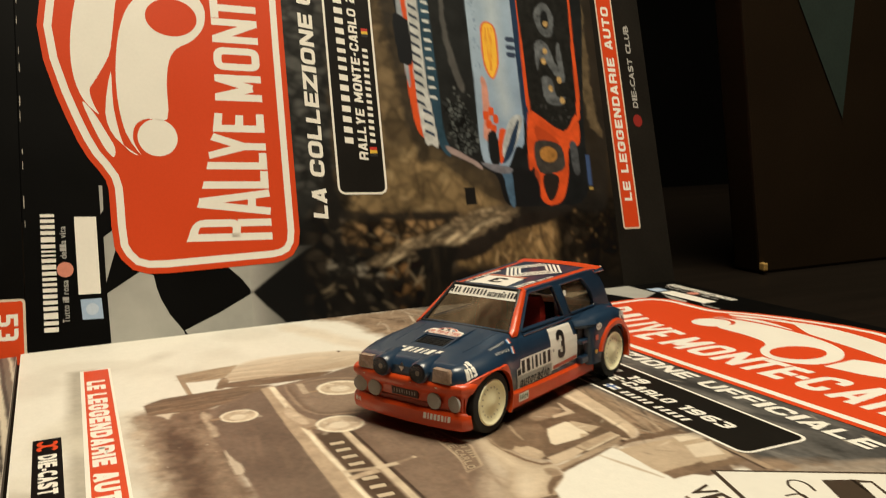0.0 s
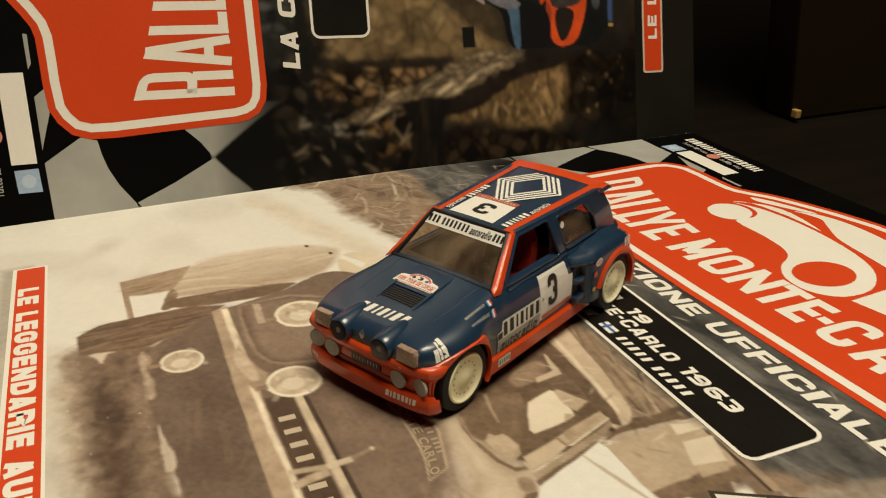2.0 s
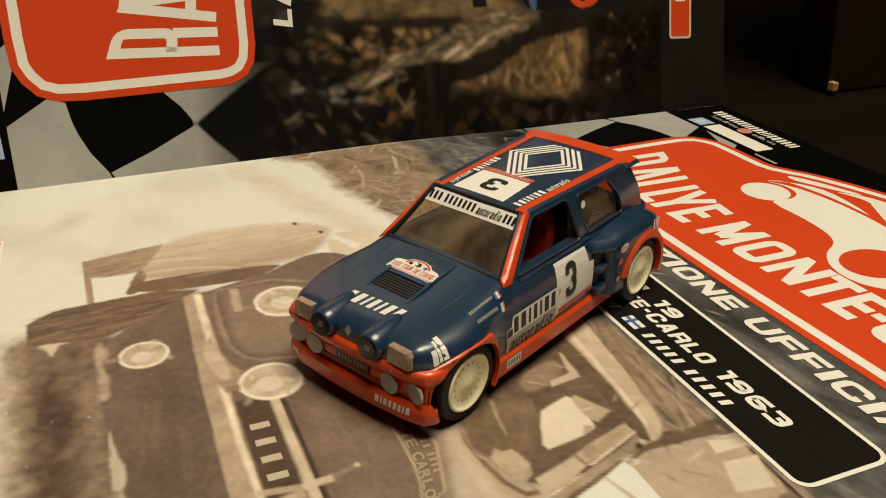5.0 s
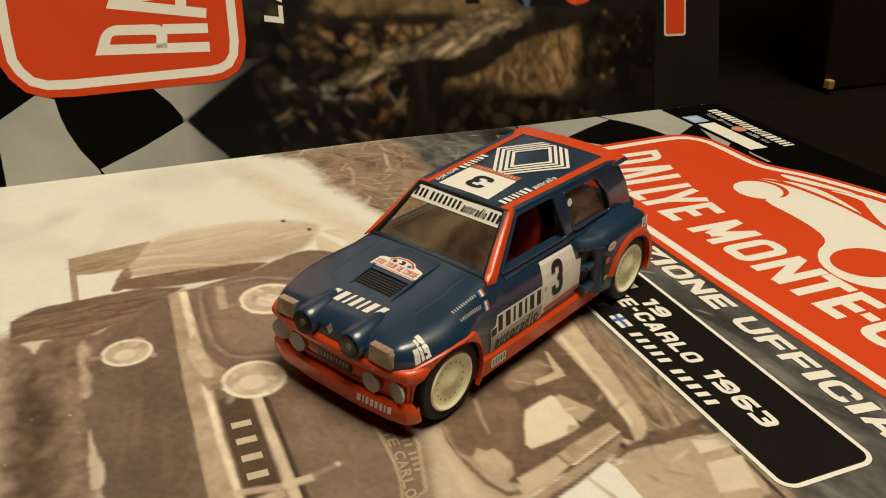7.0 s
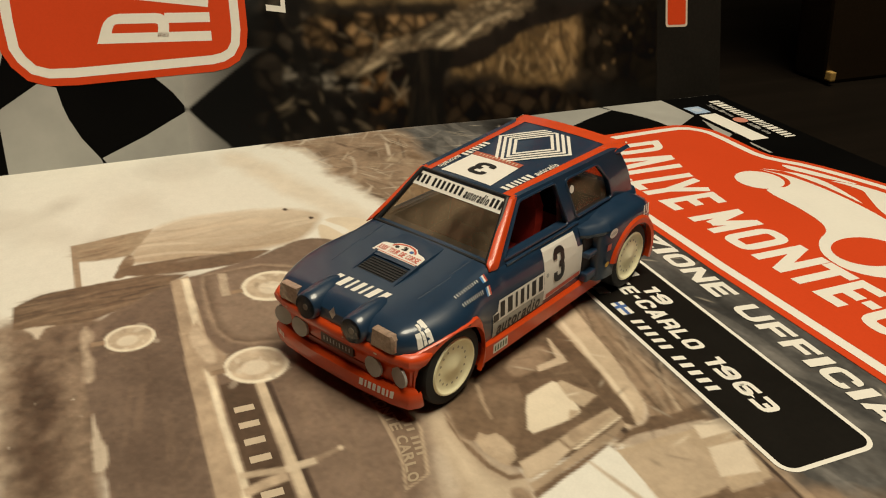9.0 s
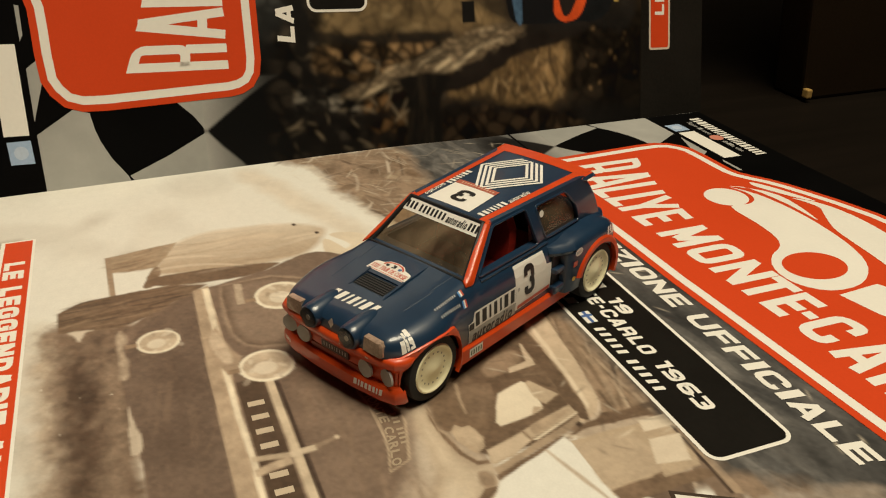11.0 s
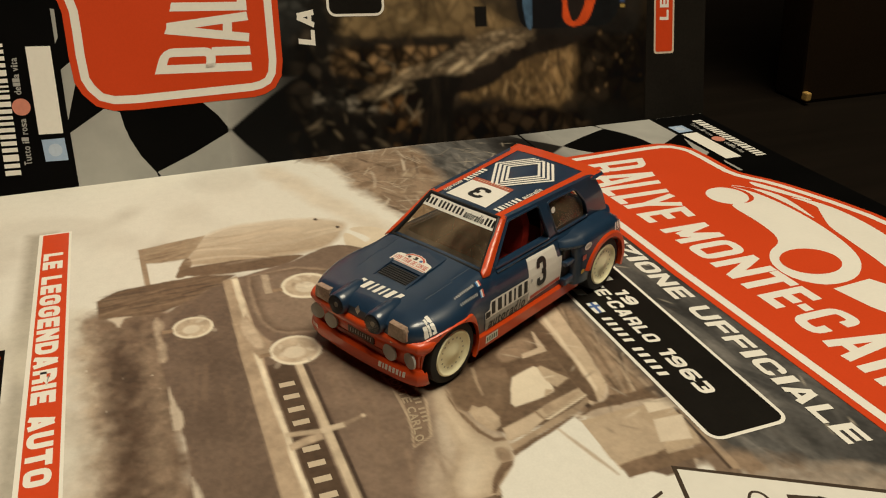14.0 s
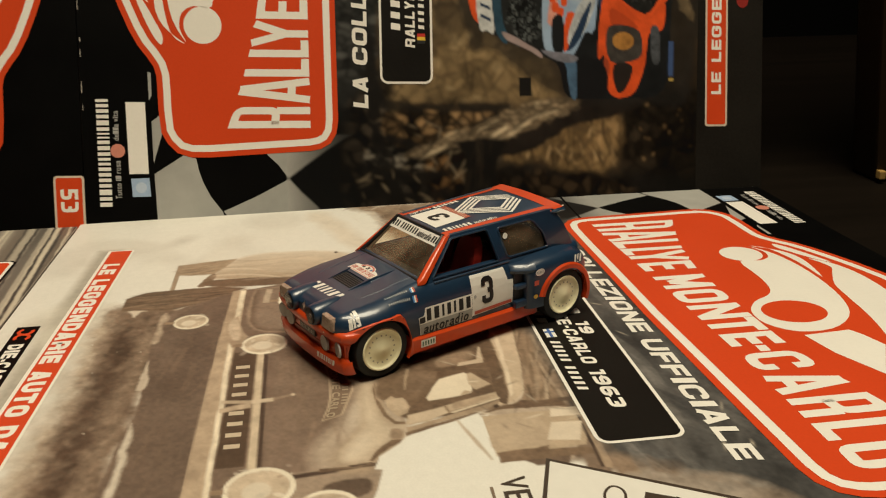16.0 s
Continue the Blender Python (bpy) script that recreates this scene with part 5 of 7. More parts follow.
sepia.strokes([(92, 98), (92, 107), (106, 108), (112, 92), (98, 86)], (0.085, 0.061, 0.042), 26, 4.0, 0.3, 60, 40, 0.6)
sepia.lay([(83.7, 109.7), (87.1, 115.4), (107.4, 111.3), (117.3, 109.2), (118.2, 105.6), (105.8, 107.6), (94.6, 107.8)], (0.47, 0.38, 0.28), 0.8, 0.4, 0.3, 5.0, stretch=(0.3, 2.0), curve=False)
sepia.strokes([(84, 110), (87, 115), (117, 109), (118, 106), (95, 108)], (0.20, 0.15, 0.105), 16, 9.0, 0.25, -8, 4, 0.8)
sepia.strokes([(84, 110), (87, 115), (117, 109), (118, 106), (95, 108)], (0.64, 0.55, 0.43), 14, 9.0, 0.25, -8, 4, 0.7)
sepia.lay([(122.2, 100.7), (122.3, 116.2), (121.4, 124.6), (130, 122.6), (136.7, 120.5), (137.8, 101.2)], (0.43, 0.35, 0.255), 0.7, 0.3, 0.12, curve=False)
sepia.lay([(137.0, 101.7), (137.2, 120.1), (140.0, 123.1), (140.1, 113.5), (140.3, 101.1)], (0.15, 0.11, 0.076), 0.8, 0.4, curve=False)
sepia.lay([(121.7, 99.5), (120.1, 105.6), (121.0, 120.1), (120.0, 124.8), (118.6, 122.7), (118.3, 106.8)], (0.12, 0.087, 0.060), 0.7, 0.3, curve=False)
sepia.lay([(119.5, 122.5), (120.2, 124.2), (145.8, 123.4), (144.9, 121.5)], (0.34, 0.265, 0.19), 0.6, 0.2, curve=False)
sepia.lay([(119.5, 121.9), (119.5, 122.6), (145.0, 121.8), (145.0, 121.0)], DUSK, 0.5, curve=False)
sepia.lay([(102.6, 77.0), (106.3, 79.9), (115.4, 79.4), (122.3, 82.0), (128.5, 82.1), (136.4, 76.1), (139.3, 74.0), (137.0, 68.6), (127.0, 71.8), (116.5, 75.9)], (0.37, 0.295, 0.215), 2.2, 0.6, 0.25, 3.0)
sepia.lay([(136.4, 64.8), (136.4, 70.1), (136.1, 76.3), (137.0, 76.8), (137.6, 70.1), (137.6, 64.6)], (0.10, 0.072, 0.050), 0.6, 0.2, curve=False)
sepia.lay([(121.2, 98.4), (129.0, 99.4), (138.0, 100.6), (138.0, 101.2), (129.0, 100.2), (121.2, 99.2)], (0.55, 0.46, 0.35), 0.6, curve=False)
# roof edge, hedge and dark patch behind the wing, toy car's sill shade painted in
sepia.lay([(99.1, 85.0), (89.0, 94.7), (82.9, 107.9), (88.5, 108.7), (97.7, 106.3), (101.6, 98.3), (103.7, 93.5), (108.0, 91.1), (110.7, 86.8), (108.0, 83.3)], (0.110, 0.080, 0.056), 1.6, 0.6, 0.4, 4.0, curve=False, strength=0.9)
sepia.lay([(94.0, 94.9), (90.8, 103.2), (95.7, 103.2), (98.8, 95.1)], (0.23, 0.175, 0.125), 1.6, 0.5, 0.3, 3.0)
sepia.lay([(96.9, 99.8), (95.8, 104.6), (89.1, 106.1), (89.0, 107.1), (97.8, 105.9), (98.6, 99.2)], (0.52, 0.43, 0.325), 0.6, 0.2, curve=False)
hedge = [(79.2, 117.3), (81.0, 122.8), (116.6, 125.0), (119.0, 116.8), (119.6, 110.4), (113.3, 112.5), (101.4, 114.8)]
sepia.lay(hedge, (0.25, 0.190, 0.135), 0.9, 0.4, 0.5, 4.0, curve=False)
sepia.strokes(hedge, (0.085, 0.062, 0.043), 34, 9.0, 0.40, -10, 7, 0.8)
sepia.strokes(hedge, (0.44, 0.36, 0.27), 22, 6.0, 0.30, -10, 9, 0.7)
sepia.lay([(83.4, 105.9), (81.4, 110.1), (86.9, 110.3), (97.0, 110.1), (114.2, 109.0), (118.6, 107.4), (117.0, 105.9), (101.0, 106.6), (89.8, 106.5)], (0.105, 0.076, 0.053), 0.8, 0.4, 0.3, 3.0, curve=False)
sepia.lay([(118.9, 108.3), (120.9, 111.3), (118.2, 124.0), (116.7, 123.8), (117.7, 115.4), (117.1, 111.1)], (0.125, 0.090, 0.063), 0.9, 0.5, 0.4, 3.0, curve=False)
sepia.lay([(78.5, 110.7), (76.5, 115.9), (79.2, 117.3), (101.4, 114.8), (112.6, 112.7), (116.7, 110.0), (116.3, 108.7), (114.0, 109.2), (96.5, 110.4), (86.3, 110.6)], (0.50, 0.41, 0.305), 0.7, 0.3, 0.2, 4.0, curve=False)
sepia.lay([(81.9, 111.5), (82.7, 112.7), (97.5, 111.6), (113.5, 110.2), (115.0, 109.2), (97.2, 110.6)], (0.66, 0.56, 0.43), 0.8, 0.3, 0.2, curve=False)
# wing, mirror, side glass and door edge
sepia.lay([(102.1, 78.6), (97.8, 87.7), (100.9, 94.4), (105.6, 93.1), (111.7, 89.2), (115.9, 85.5), (111.1, 82.5), (112.1, 79.9), (110.8, 78.2)], (0.135, 0.098, 0.068), 1.0, 0.5, 0.3, 4.0, curve=False)
sepia.lay([(100.4, 85.1), (106.3, 85.1), (109.9, 87.5), (107.5, 91.1), (102.4, 93.8), (100.1, 89.4)], (0.175, 0.130, 0.092), 3.0, 0.6, 0.4, 4.0)
sepia.lay([(97.6, 87.2), (104.9, 85.7), (108.0, 85.3), (107.9, 84.9), (103.9, 85.3), (97.8, 86.4)], (0.34, 0.27, 0.195), 0.8, 0.3, curve=False)
sepia.lay([(102.0, 74.4), (102.3, 78.0), (107.1, 77.8), (112.3, 78.1), (118.3, 79.6), (121.8, 81.5), (122.9, 83.7), (127.1, 83.0), (128.8, 81.9), (128.4, 80.0), (131.2, 77.7), (135.2, 74.9), (136.5, 71.2), (135.3, 66.5), (130.8, 67.3), (126.3, 70.6), (121.1, 73.2), (114.3, 74.0), (107.5, 74.0)], (0.40, 0.33, 0.25), 2.6, 0.6, 0.2, 4.0)
sepia.lay([(103.1, 76.5), (106.8, 76.9), (113.2, 77.3), (119.3, 78.3), (123.4, 80.9), (123.6, 82.7), (127.5, 80.1), (130.5, 77.5), (134.9, 74.0), (134.8, 70.1), (130.6, 70.4), (125.4, 73.9), (119.6, 74.9), (112.4, 75.1)], (0.56, 0.475, 0.365), 3.0, 0.5, 0.2, 4.0)
sepia.lay([(125.4, 73.9), (125.3, 75.5), (128.0, 75.8), (132.8, 73.1), (134.3, 70.3), (131.8, 70.2)], (0.62, 0.54, 0.43), 3.0, 0.6, 0.2, 3.0, strength=0.8)
sepia.lay([(124.6, 80.6), (124.5, 82.3), (127.0, 82.7), (128.8, 81.7), (128.1, 80.1)], (0.25, 0.19, 0.135), 1.2, 0.9, 0.5, 2.0, strength=0.85)
sepia.lay([(128.4, 80.0), (128.6, 82.4), (129.7, 81.7), (131.2, 79.5), (133.5, 77.2), (135.5, 75.7), (135.3, 74.8), (132.1, 76.6), (130.1, 78.2)], (0.125, 0.090, 0.062), 0.7, 0.4, 0.4, 3.0, curve=False)
sepia.lay([(136.2, 70.5), (135.7, 75.4), (136.2, 75.6), (136.9, 71.1)], (0.085, 0.062, 0.045), 0.6, curve=False)
sepia.lay([(102.9, 78.3), (110.8, 78.2), (114.1, 79.1), (118.6, 80.3), (121.2, 81.8), (121.5, 83.6), (122.6, 83.8), (122.2, 81.4), (119.0, 79.4), (113.4, 77.9), (107.1, 77.6)], (0.155, 0.113, 0.078), 0.7, 0.3, 0.3, curve=False)
sepia.lay([(112.1, 79.9), (110.2, 81.9), (111.6, 83.0), (111.6, 84.5), (115.8, 85.3), (117.8, 84.6), (119.5, 82.7), (118.3, 81.6), (115.3, 80.3)], (0.42, 0.34, 0.25), 0.7, 0.6, 0.3, 3.0, curve=False)
sepia.lay([(111.7, 82.2), (112.5, 84.4), (115.9, 84.5), (116.8, 82.6), (114.5, 81.4)], (0.48, 0.39, 0.29), 1.6, 0.5, 0.3, 2.0)
sepia.lay([(100.7, 94.0), (101.1, 101.9), (107.1, 105.5), (109.0, 106.2), (112.4, 98.7), (118.3, 84.9), (115.9, 85.5), (112.4, 88.9), (105.6, 92.9)], (0.115, 0.083, 0.058), 0.8, 0.4, 0.3, curve=False)
sepia.lay([(104.1, 93.8), (102.1, 100.3), (102.9, 100.8), (109.9, 100.9), (111.8, 100.5), (112.8, 97.4), (113.9, 89.8), (112.5, 89.4), (108.4, 91.4)], (0.68, 0.60, 0.475), 0.7, 0.3, 0.1, curve=False)
sepia.lay([(102.7, 100.6), (102.2, 101.9), (108.6, 105.4), (110.5, 101.7), (107.6, 100.4)], (0.47, 0.385, 0.285), 0.7, 0.4, 0.2, curve=False)
sepia.lay([(112.8, 97.4), (110.5, 99.0), (111.4, 100.7), (112.4, 98.7)], (0.42, 0.34, 0.25), 0.8, 0.2, curve=False)
sepia.lay([(119.3, 84.5), (116.7, 93.1), (115.4, 96.7), (112.5, 106.0), (115.3, 106.2), (119.2, 94.4), (122.2, 89.1), (123.2, 84.7), (122.6, 84.0)], (0.42, 0.345, 0.255), 0.7, 0.3, 0.2, 4.0, curve=False)
sepia.lay([(119.4, 84.7), (117.0, 92.9), (119.5, 93.7), (121.9, 89.2), (122.8, 84.5)], (0.52, 0.43, 0.325), 0.8, 0.3, 0.15, curve=False)
sepia.lay([(115.5, 96.1), (113.5, 104.4), (114.7, 104.3), (118.2, 95.9)], (0.37, 0.295, 0.215), 1.0, 0.3, 0.3, 3.0)
sepia.lay([(119.4, 93.6), (119.3, 94.8), (115.0, 106.4), (115.5, 106.2), (119.9, 95.0)], (0.66, 0.57, 0.44), 0.6, curve=False)
sepia.lay([(116.5, 93.1), (116.6, 93.6), (119.6, 94.2), (119.7, 93.8)], (0.22, 0.165, 0.115), 0.6, curve=False)
sepia.lay([(124.1, 83.9), (122.5, 88.9), (120.5, 93.8), (117.2, 103.5), (116.0, 105.8), (117.5, 105.5), (120.2, 100.9), (122.7, 92.7), (126.7, 83.7)], (0.32, 0.255, 0.185), 0.7, 0.3, 0.3, 4.0, curve=False)
sepia.lay([(126.2, 83.4), (123.2, 91.5), (120.1, 100.5), (121.0, 100.5), (122.9, 95.6), (127.6, 83.3)], (0.135, 0.098, 0.068), 0.7, 0.3, 0.3, curve=False)
sepia.lay([(127.6, 83.3), (122.9, 95.6), (120.9, 100.3), (123.9, 100.8), (140.2, 100.9), (143.6, 98.0), (138.4, 75.6), (134.1, 77.0), (130.0, 81.8)], SNOW, 0.7, 0.3, 0.03, curve=False)
sepia.lay([(123.0, 94.8), (123.2, 95.4), (132.3, 98.6), (139.0, 99.9), (139.1, 99.5), (133.0, 97.7)], (0.40, 0.325, 0.24), 0.9, 0.3, 0.2, curve=False, strength=0.8)
sepia.lay([(124.0, 101.0), (123.5, 112.6), (131.7, 115.4), (135.7, 112.8), (135.9, 105.3), (136.5, 101.1), (134.4, 100.8)], (0.44, 0.36, 0.268), 0.8, 0.4, 0.16, curve=False)
sepia.lay([(136.6, 101.0), (136.2, 106.1), (135.7, 112.8), (137.9, 111.4), (139.3, 107.6), (140.4, 101.3)], (0.165, 0.120, 0.084), 0.8, 0.8, 0.4, 3.0, curve=False)
sepia.lay([(121.5, 116.7), (121.7, 124.0), (125.3, 123.2), (125.0, 115.8)], (0.62, 0.54, 0.43), 0.6, curve=False)
sepia.lay([(127.2, 115.4), (127.7, 122.2), (134.9, 119.7), (133.7, 112.8)], (0.62, 0.54, 0.43), 0.6, curve=False)
# bumper, lamps and number panel
sepia.lay([(41.2, 40.3), (39.8, 44.1), (55.7, 44.3), (66.3, 44.0), (112, 42.6), (190, 42.6), (190, 37.6), (109, 38.4), (70, 39.2)], (0.40, 0.32, 0.235), 0.7, 0.2, 0.3, 4.0, curve=False)
sepia.lay([(41, 42.6), (41, 44.2), (60, 43.6), (77, 43.0), (107, 43.4), (190, 43.4), (190, 42.2), (107, 42.2), (77, 41.8), (60, 42.2)], (0.72, 0.63, 0.49), 1.0, 0.3, 0.3, 4.0, curve=False)
sepia.lay([(82, 43.8), (82, 49.4), (133, 49.6), (133, 43.6)], (0.066, 0.047, 0.033), 0.6, curve=False)
sepia.lay([(82, 49.6), (82, 51.4), (140, 52.2), (140, 50.4)], (0.52, 0.44, 0.33), 1.0, 0.2, 0.3, 4.0, curve=False)
sepia.lay([(82, 51.4), (82, 52.4), (140, 53.2), (140, 52.2)], DUSK, 0.6, curve=False)
sepia.lay([(105.8, 42.6), (107.2, 42.6), (108.3, 50), (106.9, 50)], (0.48, 0.40, 0.30), 0.7, curve=False, strength=0.85)
sepia.lay([(106.7, 49.6), (108.4, 49.6), (108.0, 54.6), (106.4, 54.6)], (0.60, 0.51, 0.39), 0.7, curve=False, strength=0.9)
sepia.lay([(106.4, 54.4), (107.7, 54.4), (106.1, 59.4), (105.3, 59.2)], (0.40, 0.32, 0.235), 0.8, curve=False, strength=0.45)
sepia.lay(ellipse(105.7, 59.0, 0.6, 0.5, 10), (0.55, 0.46, 0.35), 0.7, curve=False)
sepia.lay([(63.6, 40.3), (59.3, 43.1), (67.0, 44.6), (73.2, 46.7), (78.5, 45.2), (78.7, 42.8), (75.0, 41.7)], (0.34, 0.27, 0.20), 1.2, 0.5, 0.35, 3.0, curve=False)
sepia.lay([(64.2, 40.8), (61.4, 42.9), (68.9, 44.3), (74.3, 44.3), (73.6, 42.3)], (0.52, 0.43, 0.33), 1.4, 0.4, 0.3, 2.0)
sepia.lay([(109.6, 42.6), (107.6, 49.4), (110.1, 49.6), (111.4, 42.7)], (0.46, 0.375, 0.28), 0.9, 0.3, 0.3, 2.0, curve=False)
for cu, cv, r in ((60.9, 30.3, 4.7), (78.0, 51.2, 5.9), (50.2, 60.4, 6.5), (141, 53, 7.0), (150, 66, 6.4)):
    sepia.lay(ellipse(cu, cv, r, r * 1.02, 28), (0.74, 0.67, 0.54), 0.6, curve=False)
    sepia.lay(ellipse(cu, cv, r * 0.84, r * 0.86, 28), (0.50, 0.42, 0.32), 0.7, 0.3, 0.35, 3.0, curve=False)
    sepia.lay(ellipse(cu + 0.8, cv - 0.4, r * 0.40, r * 0.42, 20), (0.64, 0.57, 0.46), 0.9, 0.3, curve=False)
    sepia.blotches([(cu - r, cv - r), (cu + r, cv - r), (cu + r, cv + r), (cu - r, cv + r)], (0.72, 0.66, 0.55), 12, 0.3, 1.0, 0.6, 0.5)
    sepia.blotches([(cu - r, cv - r), (cu + r, cv - r), (cu + r, cv + r), (cu - r, cv + r)], (0.34, 0.27, 0.20), 8, 0.2, 0.7, 0.6, 0.5)
    sepia.lay([(cu - 0.8, cv - r - 2.4), (cu + 0.8, cv - r - 2.4), (cu + 0.8, cv - r + 0.2), (cu - 0.8, cv - r + 0.2)], (0.24, 0.18, 0.125), 0.6, curve=False)
ribbon = [(93.1, 66.6), (98, 67.3), (104.0, 67.5), (109, 67.3), (112.9, 66.8), (118.8, 65.3), (116.6, 70.2), (110.8, 71.8), (106.3, 73.1), (103.3, 73.1), (97.7, 71.4), (93, 70.6)]
sepia.lay(ribbon, (0.44, 0.36, 0.265), 0.6, 0.2, curve=False)
sepia.lay(inset(ribbon, 0.55), (0.175, 0.134, 0.100), 0.6, 0.2, 0.3, curve=False)
# dark sky of the cover's head over the picture's upper edge
sepia.lay([(-37, 121), (60, 121), (110, 122), (140, 124), (156, 150), (176, 130), (190.5, 110), (190.5, 178), (-40, 178)], (0.075, 0.078, 0.078), 5.0, 2.0, 0.9, 9.0, curve=False, stretch=(0.5, 1.6))
sepia.strokes([(-37, 124), (190, 124), (190, 160), (-37, 160)], (0.24, 0.24, 0.23), 60, 14.0, 1.2, 14, 10, 0.30)
sepia.strokes([(-37, 124), (190, 124), (190, 160), (-37, 160)], (0.02, 0.022, 0.024), 60, 14.0, 1.6, 14, 10, 0.35)
sepia.lay([(-37, 147), (190, 147), (190, 162), (-37, 162)], (0.028, 0.030, 0.032), 14.0, 1.0, 0.6, 8.0, strength=0.55, curve=False)
sepia.lay([(150, 116), (164, 148), (178, 124), (190, 104), (190, 130), (176, 146), (162, 156), (150, 140)], (0.20, 0.165, 0.13), 3.0, 2.0, 0.7, 4.0, strength=0.8)
sepia.lay([(-37, 166), (190.5, 166), (190.5, 180), (-37, 180)], (0.005, 0.005, 0.005), 12.0, 0.5, 0.3, curve=False)
sepia.lay([(-37, 150), (-37, 180), (-8, 180), (-6, 150)], (0.008, 0.008, 0.008), 12.0, 1.0, 0.3, curve=False)
warm = np.clip(1.0 - sepia.tone[..., 1:2] / 0.7, 0, 1)
sepia.tone *= 1 + warm * np.array([0.085, -0.02, -0.08])
sepia.tone *= 1 + 0.20 * np.clip(1.0 - sepia.tone[..., :1] / 0.34, 0, 1) ** 0.6
dim = np.clip(1.15 - 1.7 * sepia.tone[..., :1], 0, 1)
sepia.tone *= 1 + dim * (0.46 * (sepia.fbm(0.9, 2) - 0.5) + 0.30 * (sepia.fbm(5.0, 4) - 0.5))[..., None]
sepia.strokes(bank, (0.60, 0.52, 0.41), 90, 1.7, 0.24, 30, 80, 0.65)
for turn in (25, 75, 140):
    sepia.strokes([(-36, 78), (-8, 88), (26, 98), (40, 120), (10, 156), (-36, 156)], (0.56, 0.48, 0.38), 60, 3.4, 0.20, turn, 14, 0.55)
sepia.strokes(bank, (0.085, 0.062, 0.045), 110, 1.8, 0.26, 30, 80, 0.6)
faded_chequers(sepia)
sepia.print_on("cover_photo", page, 2, "sepia photograph of an old rally car on a snowy road")
dark0 = SEPIA[0]
page.words(bars([0.34] * 4, 89.4, 104.4, 44.8, 48.2, 0.6) + bars([0.34] * 4, 111.2, 126.2, 44.8, 48.2, 0.6), SEPIA[4], 3)
ribbon_foot = lambda p: 67.45 - 0.0098 * (p - 103.5) ** 2
faint = mat("sepia_faint", (0.38, 0.30, 0.21), 0.34)
page.text("ribbon_lettering", "MONTE CARLO", 93.8, 117.4, 0, 1, faint, 3, 0.03, 0.0, lambda p, q: ribbon_foot(p) + 0.75 + 1.9 * q)
page.words([[(c, ribbon_foot(c) + 3.1), (c + 0.6, ribbon_foot(c) + 3.1), (c + 0.6, ribbon_foot(c) + 4.5), (c, ribbon_foot(c) + 4.5)] for c in (102.6, 103.9, 105.2, 107.4, 108.7, 110.0, 111.3)], faint, 3)
sign = [(140.5, 110.8), (161.5, 148.3), (164.5, 147.5), (188, 98), (186, 96)]
page.shape("sign_rim", [inset(sign, -0.2)], dark0, 5)
page.shape("sign_face", [inset(sign, 1.1)], PAPER, 6)
page.shape("sign_car", [[(154.3, 126.6), (157.1, 132.4), (166.2, 128.8), (167.4, 126.8), (165.3, 121.2)]], dark0, 7)
page.shape("sign_car_cabin", [[(156.6, 131.9), (159.2, 135.0), (168.0, 131.4), (166.6, 128.0)]], dark0, 7)
page.shape("sign_car_window", [[(158.7, 132.2), (159.7, 134.1), (166.4, 131.1), (165.7, 128.6)]], PAPER, 8)
for squiggle in ([(157.5, 121.4), (154.4, 122.6), (152.3, 122.2), (151.6, 120.6), (153.4, 118.8), (156.0, 118.1), (158.8, 117.4), (163.7, 118.8)], [(156.5, 114.6), (156.6, 116.4), (157.5, 118.0), (160.7, 116.9), (163.4, 117.2), (166.2, 117.9), (168.6, 116.8), (167.3, 115.1)]):
    curve = smooth_loop(squiggle + squiggle[-2:0:-1], 3)[:3 * (len(squiggle) - 1)]
    for p, q in zip(curve, curve[1:]):
        d = (Vector(q) - Vector(p)).normalized().orthogonal() * 0.28
        page.shape("sign_scribble", [[(p[0] - d.x, p[1] - d.y), (q[0] - d.x, q[1] - d.y), (q[0] + d.x, q[1] + d.y), (p[0] + d.x, p[1] + d.y)]], dark0, 7)
page.text("sign_lettering", "VERGLAS", 145.2, 175.6, 99.7, 104.9, dark0, 7, 0.006)
page.shape("sign_underline", [[(148, 97.4), (176, 97.0), (176, 97.6), (148, 98.0)]], SEPIA[2], 7)

# ---- a second magazine beside it ----
STREAKS = photo("printed_streaks", ((0.30, (0.10, 0.085, 0.075)), (0.5, (0.36, 0.31, 0.26)), (0.66, (0.62, 0.57, 0.50)), (0.8, (0.25, 0.21, 0.18))), 40, stretch=(0.02, 5.0, 1), detail=3)
streaked = thing("magazine", lying @ Matrix.Translation((0, 0, -0.0006)), "magazine with a blurred streaky photograph on its cover", "magazine")
part("cover", box_bm(-40, 190, -215, -22.2, -2.6, 0, 0.2), STREAKS, streaked)
beside = Sheet(streaked)
rush = Photo(-40, 190, -80, -22.4, 0.45, 23)
rush.fill((0.30, 0.26, 0.215), 0.55, 5.0, (0.02, 1.0))
BLACKISH, DRAB, STRAW, GOLD = (0.045, 0.040, 0.038), (0.16, 0.13, 0.105), (0.40, 0.355, 0.285), (0.62, 0.55, 0.43)
